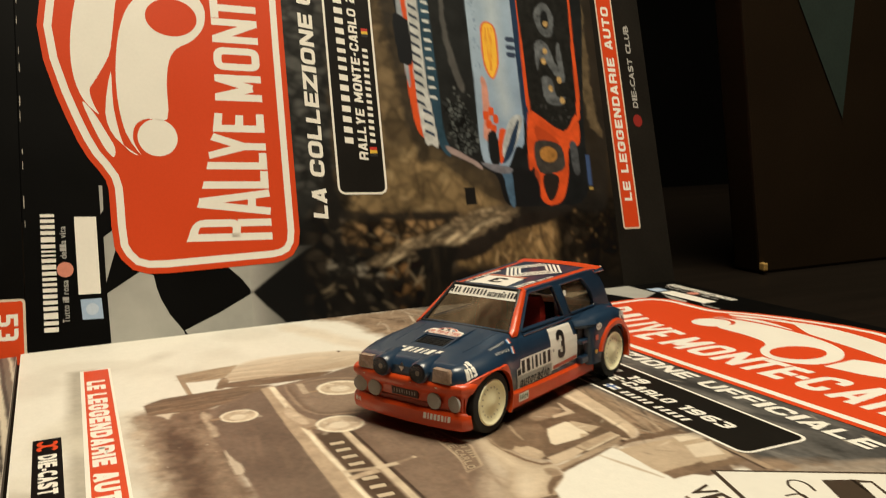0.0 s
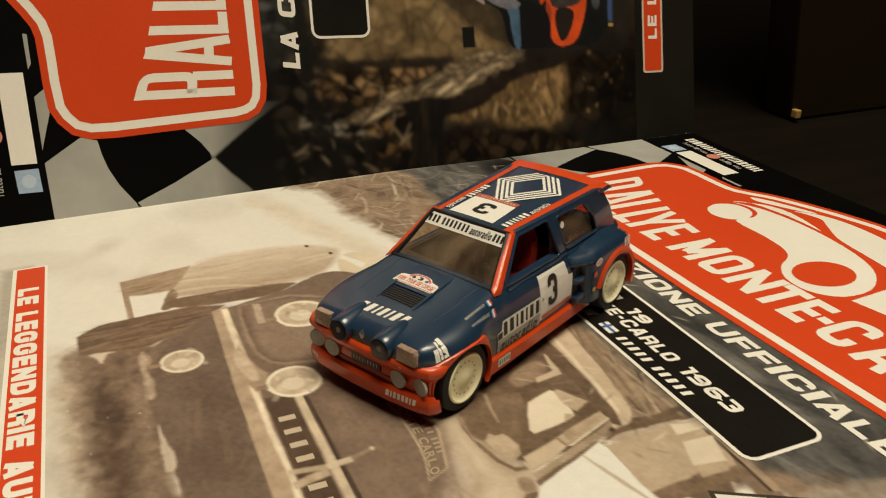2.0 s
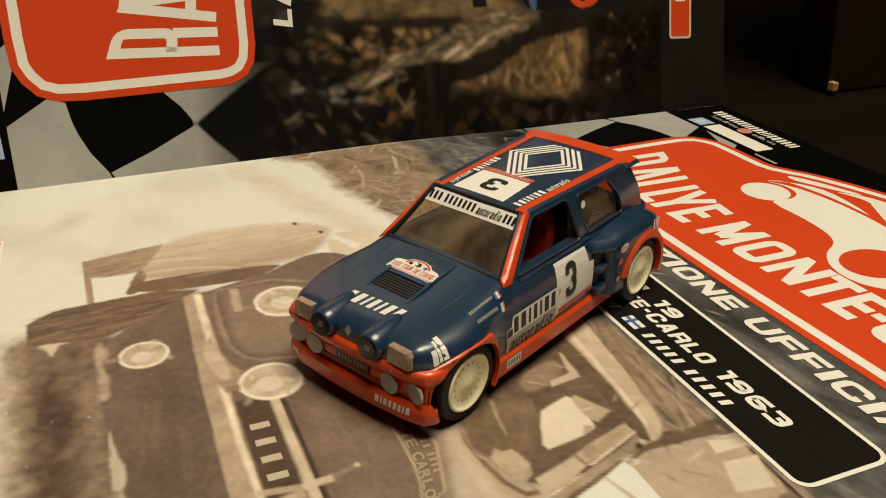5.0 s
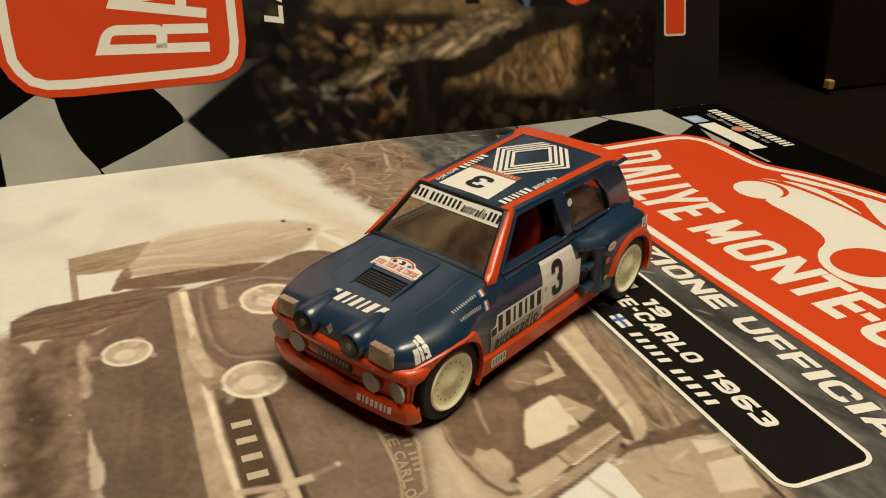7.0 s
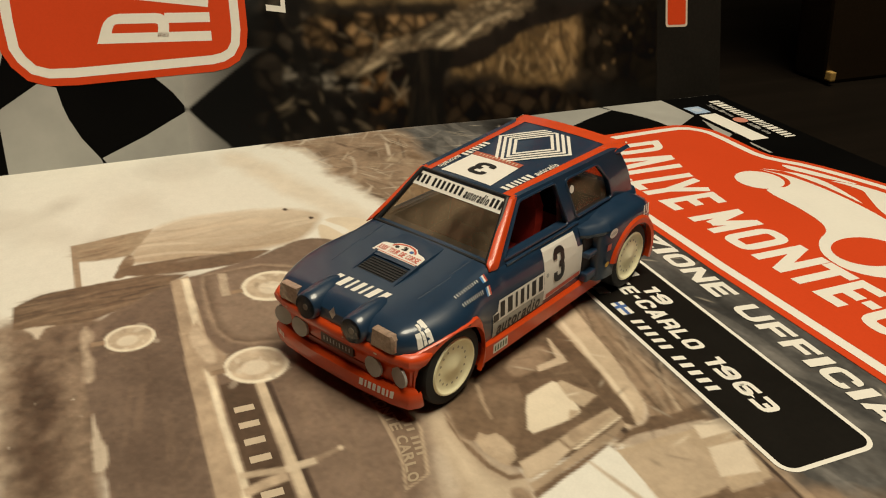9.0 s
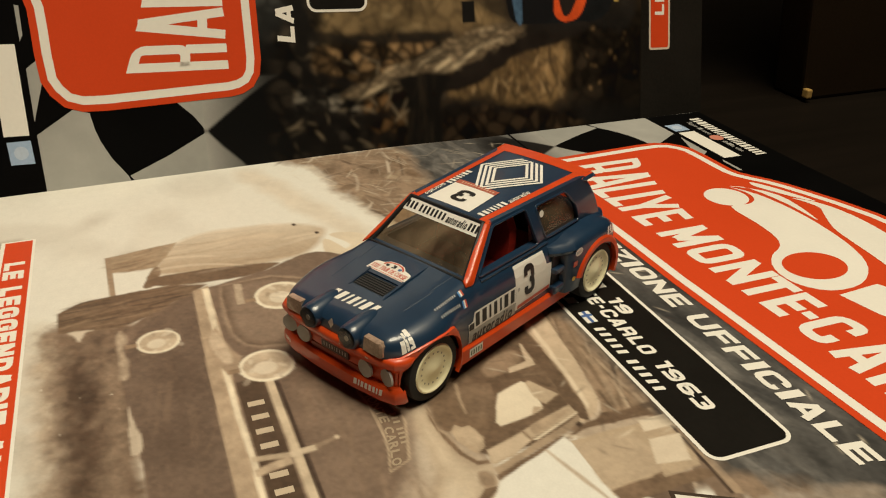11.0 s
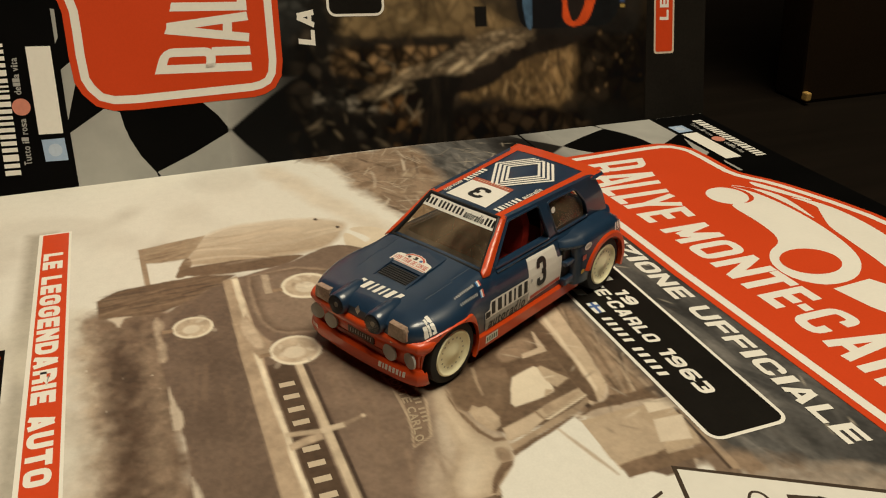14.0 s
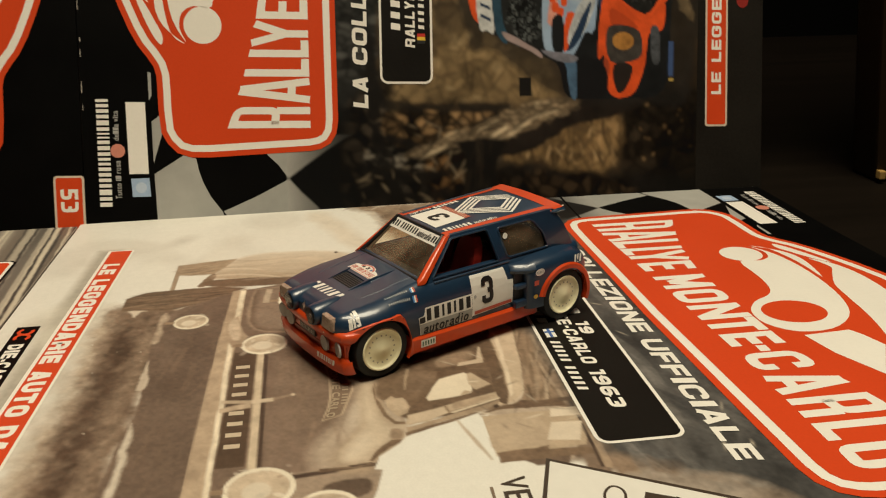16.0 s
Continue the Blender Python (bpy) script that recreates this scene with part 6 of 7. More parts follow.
for at_v, half, color, strength in ((-46.2, 0.5, GOLD, 0.8), (-44.4, 0.4, GOLD, 0.7), (-41.2, 2.4, DRAB, 0.8), (-37.4, 1.3, STRAW, 0.9), (-35.7, 0.5, BLACKISH, 0.9), (-33.4, 1.5, BLACKISH, 0.6), (-31.3, 0.8, STRAW, 0.9), (-29.6, 0.6, BLACKISH, 0.9), (-28.2, 0.8, GOLD, 0.8), (-26.6, 0.6, BLACKISH, 0.85), (-25.2, 0.9, DRAB, 0.9), (-23.9, 0.4, GOLD, 0.8), (-30.4, 0.3, GOLD, 0.7), (-39.6, 0.4, BLACKISH, 0.7), (-50, 2.0, BLACKISH, 0.7), (-55, 1.5, STRAW, 0.8), (-60, 2.0, BLACKISH, 0.8), (-22.4, 0.5, BLACKISH, 0.9), (-21.0, 0.6, STRAW, 0.9), (-19.4, 0.7, BLACKISH, 0.8)):
    a, b = at_v - 0.9, at_v + 15.6
    rush.lay([(-40, a - half), (190, b - half), (190, b + half), (-40, a + half)], color, max(half * 1.1, 0.7), 0.5, 0.2, 4.0, strength, False, (0.05, 1.0))
rush.print_on("cover_photo", beside, 1, "cover photograph blurred into streaks")
beside.shape("red_print_edge", [[(-2.4, -76), (0.6, -35.0), (2.4, -33.2), (60, -32.0), (60, -76)]], PRINT_BLACK, 2)
beside.shape("red_print_rim", [[(-1.8, -76), (1.3, -35.4), (2.8, -34.0), (60, -32.8), (60, -76)]], PRINT_WHITE, 3)
beside.shape("red_print", [[(-0.4, -76), (2.6, -36.0), (3.6, -35.0), (60, -33.8), (60, -76)]], PRINT_RED, 4)

# ---- dark furniture behind ----
cabinet = thing("cabinet", pose(0.2615, 0.1310, -0.0035), "dark brown lacquered cabinet door with a brass pin", "cabinet")
door = box_bm(0, 190, 0, 18, 0, 420, 1.5)
for v in door.verts:
    v.co.x -= 0.14 * v.co.z
part("door", door, mat("dark_brown_lacquer", (0.016, 0.0095, 0.0045), 0.55, spot=0.3, coarse=15, spec=0.12), cabinet)
# Flat teal wedge added for a reflection on the door, which has no inlay.
part("door_reflection", flat_bm([[(51, 75.4), (60.8, 200), (-23, 200)]], lambda a, b: (a, -0.4, b)), mat("teal_reflection_paint", (0.028, 0.042, 0.036), 0.6, spot=0.15, spec=0.2), cabinet, "dark teal wedge painted in for a reflection on the door")
part("hinge_pin", box_bm(-1.0, 1.8, -3.2, 0.2, 2.0, 5.8, 0.6), mat("brass", (0.80, 0.50, 0.16), 0.45, metal=0.6), cabinet, "small brass pin")

# ---- the toy rally car; x forwards, y to its left, z up, in millimetres ----
car_pose = pose(0.05308, 0.01839, 0.0001, 0, 0, -152.77)
car = thing("toy_rally_car", car_pose, "small die-cast rally car, dark blue over orange-red, standing on the magazine", "toy car")
WHEEL_X, WHEEL_Z, WHEEL_R = 28.55, 7.3, 7.3


def car_words(outlines, place, material):
    for o in outlines:
        part("letter_bar", flat_bm([o], place), material, car)


def loft_bm(sections):
    """A closed skin through rings of points, capped at both ends."""
    bm = bmesh.new()
    rings = [[bm.verts.new(p) for p in s] for s in sections]
    n = len(rings[0])
    for a, b in zip(rings, rings[1:]):
        for i in range(n):
            bm.faces.new((a[i], a[(i + 1) % n], b[(i + 1) % n], b[i]))
    bm.faces.new(rings[0])
    bm.faces.new(rings[-1][::-1])
    bmesh.ops.recalc_face_normals(bm, faces=bm.faces)
    return bm


def cut(bm, cutters):
    """The solid bm less the solids in cutters."""
    me = bpy.data.meshes.new("solid")
    bm.to_mesh(me)
    bm.free()
    ob, tools = new("solid", me), []
    for c in cutters:
        cm = bpy.data.meshes.new("cutter")
        bmesh.ops.recalc_face_normals(c, faces=c.faces)
        c.to_mesh(cm)
        c.free()
        tools.append(new("cutter", cm))
        mod = ob.modifiers.new("cut", "BOOLEAN")
        mod.object, mod.operation, mod.solver = tools[-1], "DIFFERENCE", "EXACT"
    dg = bpy.context.evaluated_depsgraph_get()
    res = bpy.data.meshes.new_from_object(ob.evaluated_get(dg))
    out = bmesh.new()
    out.from_mesh(res)
    for o in (ob, *tools):
        bpy.data.objects.remove(o)
    return out


def drum_bm(x, y0, y1, z, r, n=40, r1=None):
    bm = bmesh.new()
    m = Matrix.Translation((x, (y0 + y1) / 2, z)) @ Matrix.Rotation(radians(90), 4, "X")
    bmesh.ops.create_cone(bm, cap_ends=True, segments=n, radius1=r, radius2=r if r1 is None else r1, depth=abs(y1 - y0), matrix=m)
    return bm


def rod_bm(p, q, r, n=10):
    p, q = Vector(p), Vector(q)
    bm = bmesh.new()
    m = Matrix.Translation((p + q) / 2) @ (q - p).to_track_quat("Z", "Y").to_matrix().to_4x4()
    bmesh.ops.create_cone(bm, cap_ends=True, segments=n, radius1=r, radius2=r, depth=(q - p).length, matrix=m)
    return bm


def arches(well, mouth, s_in=17.35):
    """Wheel wells with slightly smaller mouths."""
    out = []
    for x, inner in ((WHEEL_X, 17.35), (-WHEEL_X, 19.6)):
        for s in (1, -1):
            out += [drum_bm(x, s * 9.5, s * inner, WHEEL_Z, well), drum_bm(x, s * (inner - 0.4), s * 27, WHEEL_Z - 0.25, mouth)]
    return out


BODY_X = (39.7, 39.4, 38.6, 37, 34, 30, 26, 23.5, 21.5, 19, 15, 12, 0, -12, -16, -30, -36.5, -38)
BODY_LOW = (13.5, 13.2, 13.2, 13.0, 5, 4, 4, 4, 4, 4, 4, 4, 4, 4, 4, 4, 5, 7)
BODY_WIDE = (12.6, 13.8, 15.0, 16.2, 17.6, 18.6, 18.8, 18.5, 18.0, 17.5, 17.35, 17.3, 17.3, 17.2, 17.1, 16.8, 16.2, 15.4)
BODY_WAIST = (14.0, 13.6, 13.4, 13.4, 13.8, 14.2, 14.3, 13.6, 12.0, 10.0, 9, 9, 9, 9, 9, 9, 10, 10)


def hood_z(x, y):
    return 16.9 + (39.0 - x) * 0.146 - 0.6 * max(x - 37.0, 0.0) ** 2 * 0.3 + 0.35 * (1 - (y / 14.0) ** 2)


def body_half(x):
    """Half a cross-section of the shell, from the sill up to the middle of the top."""
    lo, w, z0 = (float(np.interp(-x, [-k for k in BODY_X], t)) for t in (BODY_LOW, BODY_WIDE, BODY_WAIST))
    top = hood_z(x, 12.0) if x > 14 else (20.2 if x > -30 else 20.2 + (x + 30) * 0.12)
    yc = min(13.2, w - 1.6)
    pts = [(w - 0.6, lo), (w - 0.25, min(lo + 1.2, z0 - 0.3)), (w - 0.05, z0 - 0.2)]
    e = float(np.interp(x, (10, 24), (0.77, 0.95)))
    for k in range(8):
        a = 0.5 * math.pi * k / 7
        pts.append((yc + (w - yc) * math.cos(a) ** e, z0 + (top - z0) * math.sin(a) ** e))
    for y in (9.0, 5.0, 1.5):
        pts.append((y, hood_z(x, y) if x > 14 else top - 0.3))
    return pts


def on_wing(lift):
    # a: backwards along the wing, b: 0 at its waist to 1 at the bonnet
    def place(a, b):
        arc = body_half(-a)[3:11]
        k = min(max(b, 0.0), 1.0) * 7
        i = min(int(k), 6)
        p, q = Vector(arc[i]), Vector(arc[i + 1])
        n = Vector((q.y - p.y, p.x - q.x)).normalized()
        r = p.lerp(q, k - i) + n * lift
        return (-a, r.x, r.y)
    return place


def body_y(x, z):
    pts = body_half(x)[:10]
    return float(np.interp(z, [p[1] for p in pts], [p[0] for p in pts]))


def section(x):
    half = body_half(x)
    return [(x, y, z) for y, z in half] + [(x, -y, z) for y, z in reversed(half)]


def door_y(x, z):
    return body_y(x, z)


def roof_z(x, y):
    over = max(abs(y) - (roof_half(x) - 1.3), 0.0) / 1.3
    return 29.0 + (5.0 - x) * 0.030 + 0.45 * (1 - (y / 12.0) ** 2) - 0.75 * min(over, 1.2) ** 2.2


def roof_half(x):
    return 11.2 + (5.0 - x) * 0.055


STATIONS = [39.7, 39.55, 39.3, 38.9, 38.2, 37.2, 36, 34.5, 33, 31.5, 30, 28.5, 27, 25.5, 24, 22.5, 21, 19, 17, 15.5, 14.2, 13.8, 12, 6, 0, -6, -12, -18, -24, -30, -34, -36.5, -37.5, -38]
shell = loft_bm([section(x) for x in STATIONS])
part("body_shell", cut(shell, arches(8.7, 8.1) + [box_bm(-25, 11, -12.8, 12.8, 12.5, 25)]), BLUE, car, "dark blue enamelled body shell", smooth=True)
part("underbody", box_bm(-36, 37, -9.3, 9.3, 3.2, 11.5), PLASTIC_BLACK, car)

# front apron with chin spoiler
plan = [(33.0, 18.1), (37.0, 17.9), (39.0, 16.6), (40.0, 13.0), (40.6, 6.0), (40.7, 0.0)]
plan = plan + [(x, -y) for x, y in reversed(plan[:-1])] + [(33.0, -18.1)]


def tier(z, out, rise=0.0):
    k = len(plan)
    pts = inset(plan[:-1], out)
    return [(x if abs(x - 33.0) > 1.2 + abs(out) else 31.0, y, z + rise) for x, y in pts]


apron = loft_bm([tier(3.4, 1.2), tier(6.0, 1.5), tier(8.0, 1.55), tier(9.9, 1.4), tier(10.7, 0.95), tier(11.3, 0.45), tier(12.0, 0.15), tier(12.7, 0.12), tier(13.2, 0.35), tier(13.6, 0.95)])
part("front_apron", cut(apron, arches(8.8, 8.4)), ORANGE, car, "orange-red front apron", smooth=True)
lip = loft_bm([tier(2.7, 1.0), tier(3.2, 0.45), tier(4.6, 0.15), tier(6.2, 0.2), tier(6.9, 0.8)])
part("chin_spoiler", cut(lip, arches(8.8, 8.4)), ORANGE, car, smooth=True)
# Darker orange box: the shade in the apron's recess put into its colour.
part("apron_recess_shade", box_bm(37.6, 39.25, -7.2, 7.2, 6.6, 8.2, 0.2), mat("orange_in_shade", (0.30, 0.03, 0.008), 0.4), car)


def arch_flare(x, s, a0, a1, r0, r1, y0, y1, n=22):
    secs = []
    for k in range(n + 1):
        a = radians(a0 + (a1 - a0) * k / n)
        c, d = math.cos(a), math.sin(a)
        secs.append([(x + r * c, s * y, WHEEL_Z + r * d) for r, y in ((r0, y0), (r1, y0), (r1, y1 - 0.5), (r1 - 0.5, y1), (r0, y1))])
    return loft_bm(secs)


for s in (1, -1):
    edge = ((37.4, 16.35, 13.5), (36, 17.0, 14.0), (34, 17.8, 14.6), (31, 18.55, 15.2), (28.5, 18.9, 15.45), (26, 18.95, 15.5), (24.6, 18.9, 15.7), (23.6, 18.75, 15.4), (22.6, 18.6, 14.2), (21.4, 18.4, 11.4), (20.4, 18.1, 8.4), (19.8, 17.8, 6.4))
    rings = [[(x, s * y, z) for y, z in ((12.0, 3.0), (w - 0.1, 3.0), (w + 0.12, z1 - 1.0), (w + 0.05, z1 - 0.15), (w - 0.25, z1), (12.0, z1))] for x, w, z1 in edge]
    part("front_wheel_arch", cut(loft_bm(rings), arches(8.7, 8.05) + [box_bm(18, 21.2, s * 12, s * 27, 0, 3.2)]), ORANGE, car, smooth=True)
    part("rear_wheel_arch", arch_flare(-WHEEL_X, s, 12, 200, 7.9, 9.5, 15.2, 20.7), ORANGE, car, smooth=True)
    sill = loft_bm([[(x, s * y, z) for y, z in ((15.0, 2.9), (17.2, 2.9), (17.85, 3.6), (17.85, 6.3 + d), (17.3, 7.0 + d), (15.0, 7.0 + d))] for x, d in ((20.6, 0.6), (10, 0.2), (-10, 0.0), (-20.5, 0.2))])
    part("sill", cut(sill, arches(8.4, 7.6)), ORANGE, car, smooth=True)
rear = loft_bm([[(x, y, z) for y, z in ((-w, 4.0), (w, 4.0), (w + 0.4, 6.0), (w + 0.2, 11.6), (w - 0.6, 12.6), (-w + 0.6, 12.6), (-w - 0.2, 11.6), (-w - 0.4, 6.0))] for x, w in ((-33.0, 19.4), (-36.6, 19.3), (-38.2, 17.8), (-38.8, 15.5))])
part("rear_bumper", cut(rear, arches(8.4, 7.6)), ORANGE, car, smooth=True)

# wide rear wings with intakes in front
for s in (1, -1):
    wing = loft_bm([[(x, s * y, z) for y, z in ((13.0, 6.0), (w - 0.2, 6.0), (w, 10.0), (w, 14.0), (w - 0.1, h - 2.6), (w - 0.6, h - 1.1), (w - 1.6, h - 0.3), (w - 3.0, h), (13.0, h + 0.5))] for x, w, h in ((-15.8, 18.6, 18.0), (-16.3, 19.3, 18.5), (-18.0, 19.95, 19.0), (-22, 20.2, 19.4), (-28.6, 20.3, 19.5), (-33, 20.2, 19.1), (-36.0, 19.4, 18.2), (-37.6, 18.2, 16.8))])
    part("rear_wing", cut(wing, arches(8.4, 7.6)), BLUE, car, smooth=True)
    shelf = loft_bm([[(x, s * y, z) for y, z in ((13.0, 16.4), (w, 16.4), (w + 0.3, 17.2), (w - 0.6, h - 0.5), (w - 1.8, h), (13.0, h + 0.4))] for x, w, h in ((-11.8, 16.4, 19.2), (-13.2, 17.6, 18.8), (-16.4, 19.2, 18.7), (-18.2, 19.7, 19.0))])
    part("wing_shelf", shelf, BLUE, car, smooth=True)
    part("rear_intake", box_bm(-16.6, -12.6, s * 15.2, s * 17.4, 7.0, 16.8, 0.3), PLASTIC_BLACK, car, "black air intake")
    part("intake_bar", box_bm(-17.0, -12.4, s * 15.5, s * 18.7, 12.2, 13.5, 0.4), BLUE, car)
    part("intake_step", box_bm(-17.2, -12.2, s * 15.5, s * 18.8, 6.9, 9.0, 0.5), BLUE, car)

# roof with its tail spoiler
grid_x = [5.6, 5.4, 5.0, 2, -4, -10, -16, -22, -28, -30, -32.4, -33.4]


def roof_ring(x, lift):
    w = roof_half(x) + (0.8 if x < -29 else 0.0)
    half = [w, w - 0.3, w - 0.7, w - 1.2, w * 0.6]
    ys = [-y for y in half] + [0] + half[::-1]
    up = 0.0 if x > -29 else (-29 - x) * 0.06
    drop = {5.6: 0.7, 5.4: 0.3, -33.4: 0.35}.get(x, 0.0)
    top = [(x, y, roof_z(x, y * roof_half(x) / w) + up - drop) for y in ys]
    bot = [(x, y * 0.97, roof_z(x, 0) + up - 1.75) for y in reversed(ys)]
    return top + bot


part("roof", loft_bm([roof_ring(x, 0) for x in grid_x]), BLUE, car, smooth=True)


def on_roof(lift):
    def place(a, b):
        w = 1.0 if a > -29 else roof_half(a) / (roof_half(a) + 0.8)
        return (a, b, roof_z(a, b * w) + lift + (0.0 if a > -29 else (-29 - a) * 0.06))
    return place


for s in (1, -1):
    lines = [((4.9, s * (8.7 + 2.45 * k / 6)), (-29.0 - 3.8 * k / 6, s * (10.2 + 3.3 * k / 6))) for k in range(7)]
    part("roof_stripe", band_bm(lines, on_roof(0.07), 30), ORANGE, car, smooth=True)
lines = [((-29.0 - 3.8 * k / 4, -10.2 - 3.3 * k / 4), (-29.0 - 3.8 * k / 4, 10.2 + 3.3 * k / 4)) for k in range(5)]
part("roof_stripe", band_bm(lines, on_roof(0.08), 30), ORANGE, car, smooth=True)

# pillars, panes and frames
def round_off(pts, r, n=5):
    """The outline with each corner rounded by about r."""
    out, m = [], len(pts)
    for i in range(m):
        p, c, q = Vector(pts[i - 1]), Vector(pts[i]), Vector(pts[(i + 1) % m])
        a, b = c + (p - c).normalized() * r, c + (q - c).normalized() * r
        out += [tuple(a.lerp(c, k / n).lerp(c.lerp(b, k / n), k / n)) for k in range(n + 1)]
    return out


WINDOWS = [round_off([(11.9, 20.3), (3.9, 28.4), (-7.2, 28.75), (-9.4, 20.2)], 0.8), round_off([(-12.4, 20.4), (-10.3, 28.4), (-21.8, 28.7), (-25.2, 24.6), (-26.8, 20.3)], 1.3)]


def side_at(x, z, s, out=0.0):
    """A place on the sloping side of the cabin."""
    k = (z - 19.6) / 9.6
    belly = 0.35 * math.sin(math.pi * min(max(k, 0.0), 1.0))
    return (x, s * ((15.0 - 0.022 * max(-x - 10.0, 0.0)) * (1 - k) + (roof_half(x) + 0.15) * k + belly + out), z)


def side_bm(s):
    """One side of the cabin: a plate with its two window openings."""
    outer = round_off([(13.6, 19.4), (4.4, 29.2), (-29.8, 30.1), (-33.0, 25.0), (-36.2, 18.9)], 0.5, 3)
    bm = bmesh.new()
    for loop in [outer] + WINDOWS:
        vs = [bm.verts.new((x, 0, z)) for x, z in loop]
        for p, q in zip(vs, vs[1:] + vs[:1]):
            bm.edges.new((p, q))
    bmesh.ops.triangle_fill(bm, edges=bm.edges[:], use_beauty=True, normal=(0, 1, 0))
    for z in (21.5, 23.5, 25.5, 27.5):
        bmesh.ops.bisect_plane(bm, geom=bm.verts[:] + bm.edges[:] + bm.faces[:], dist=1e-5, plane_co=(0, 0, z), plane_no=(0, 0, 1))
    grown = bmesh.ops.extrude_face_region(bm, geom=bm.faces[:])
    inner = {v for v in grown["geom"] if isinstance(v, bmesh.types.BMVert)}
    for v in bm.verts:
        v.co = side_at(v.co.x, v.co.z, s, -1.15 if v in inner else 0.0)
    return bm


def tube_bm(pts, r, n=7):
    """A closed tube along a loop of points."""
    pts = [Vector(p) for p in pts]
    pts = [p for p, q in zip(pts, pts[1:] + pts[:1]) if (q - p).length > 1e-4]
    m, bm, rings = len(pts), bmesh.new(), []
    for i, p in enumerate(pts):
        t = (pts[(i + 1) % m] - pts[i - 1]).normalized()
        u = t.cross(Vector((0, 1, 0))).normalized()
        w = t.cross(u)
        rings.append([bm.verts.new(p + (u * math.cos(a) + w * math.sin(a)) * r) for a in (2 * math.pi * k / n for k in range(n))])
    for i in range(m):
        a, b = rings[i], rings[(i + 1) % m]
        for k in range(n):
            bm.faces.new((a[k], a[(k + 1) % n], b[(k + 1) % n], b[k]))
    return bm


for s in (1, -1):
    pil = loft_bm([[(16.5, s * 15.0, 19.8), (14.7, s * 15.4, 19.7), (13.9, s * 14.5, 20.3), (15.9, s * 14.1, 20.5)], [(16.2, s * 15.2, 20.2), (14.0, s * 15.6, 20.1), (13.1, s * 14.3, 20.6), (15.8, s * 13.8, 20.9)], [(14.9, s * 14.9, 21.0), (13.0, s * 15.2, 21.0), (12.4, s * 13.6, 21.4), (14.8, s * 13.4, 21.6)], [(5.4, s * 11.3, 29.0), (3.6, s * 11.5, 29.2), (3.6, s * 10.3, 29.3), (5.6, s * 10.0, 29.2)]])
    bmesh.ops.bevel(pil, geom=[e for e in pil.edges if len(e.link_faces) == 2 and e.calc_length() > 0.9 and abs((e.verts[0].co - e.verts[1].co).z) > 0.3], offset=0.32, segments=3, affect="EDGES", profile=0.5)
    part("windscreen_pillar", pil, ORANGE, car, smooth=True)
    part("cabin_side", side_bm(s), BLUE, car, smooth=True)
    for loop in WINDOWS:
        part("window_frame", tube_bm([side_at(x, z, s, 0.02) for x, z in loop], 0.28), BLUE, car, smooth=True)
    bm = bmesh.new()
    bm.faces.new([bm.verts.new(p) for p in ((-11.8, s * 14.25, 19.9), (-30.4, s * 13.9, 19.9), (-23.8, s * 12.0, 28.9), (-9.7, s * 11.6, 28.9))])
    part("quarter_pane", bm, GLASS, car)
    part("door_panel_line", rod_bm((11.6, s * door_y(0, 19.4), 19.4), (-12.5, s * door_y(0, 19.4), 19.5), 0.35, 6), BLUE, car)
bm = bmesh.new()
bm.faces.new([bm.verts.new(p) for p in ((14.6, 13.7, 20.2), (14.6, -13.7, 20.2), (5.2, -10.4, 28.9), (5.2, 10.4, 28.9))])
part("windscreen", bm, SCREEN, car)
bm = bmesh.new()
bm.faces.new([bm.verts.new(p) for p in ((-35.4, 13.2, 19.2), (-35.4, -13.2, 19.2), (-29.5, -12, 29.4), (-29.5, 12, 29.4))])
part("tail_pane", bm, GLASS, car)
for p, q in (((15.2, 13.8, 20.35), (15.2, -13.8, 20.35)), ((5.1, 10.6, 29.0), (5.1, -10.6, 29.0)), ((15.0, 13.5, 20.5), (5.4, 10.3, 29.1)), ((15.0, -13.5, 20.5), (5.4, -10.3, 29.1))):
    part("windscreen_seal", rod_bm(p, q, 0.45, 8), PLASTIC_BLACK, car)


def on_screen(lift):
    # a: towards the car's left, b: up the pane from its foot
    d = Vector((-9.4, 0, 8.7)).normalized()
    nrm = Vector((8.7, 0, 9.4)).normalized()
    return lambda a, b: tuple(Vector((14.6, a, 20.2)) + d * b + nrm * lift)


part("sun_strip", flat_bm([[(-11.3, 9.4), (11.3, 9.4), (10.5, 12.5), (-10.5, 12.5)]], on_screen(0.12)), DECAL, car, "white sun strip with black bars and lettering")
car_words(bars([0.5] * 3, -10.2, -7.4, 10.1, 11.9, 0.4) + bars([0.5] * 7, -6.4, 0.8, 10.1, 11.9, 0.45) + bars([0.6] * 3, 7.6, 10.2, 10.1, 11.9, 0.4), on_screen(0.18), DECAL_BLACK)
part("sun_strip_lettering", text_bm("autoradio", 1.4, 7.2, 10.0, 12.2, on_screen(0.18), 0.02, 0.2), DECAL_BLACK, car)

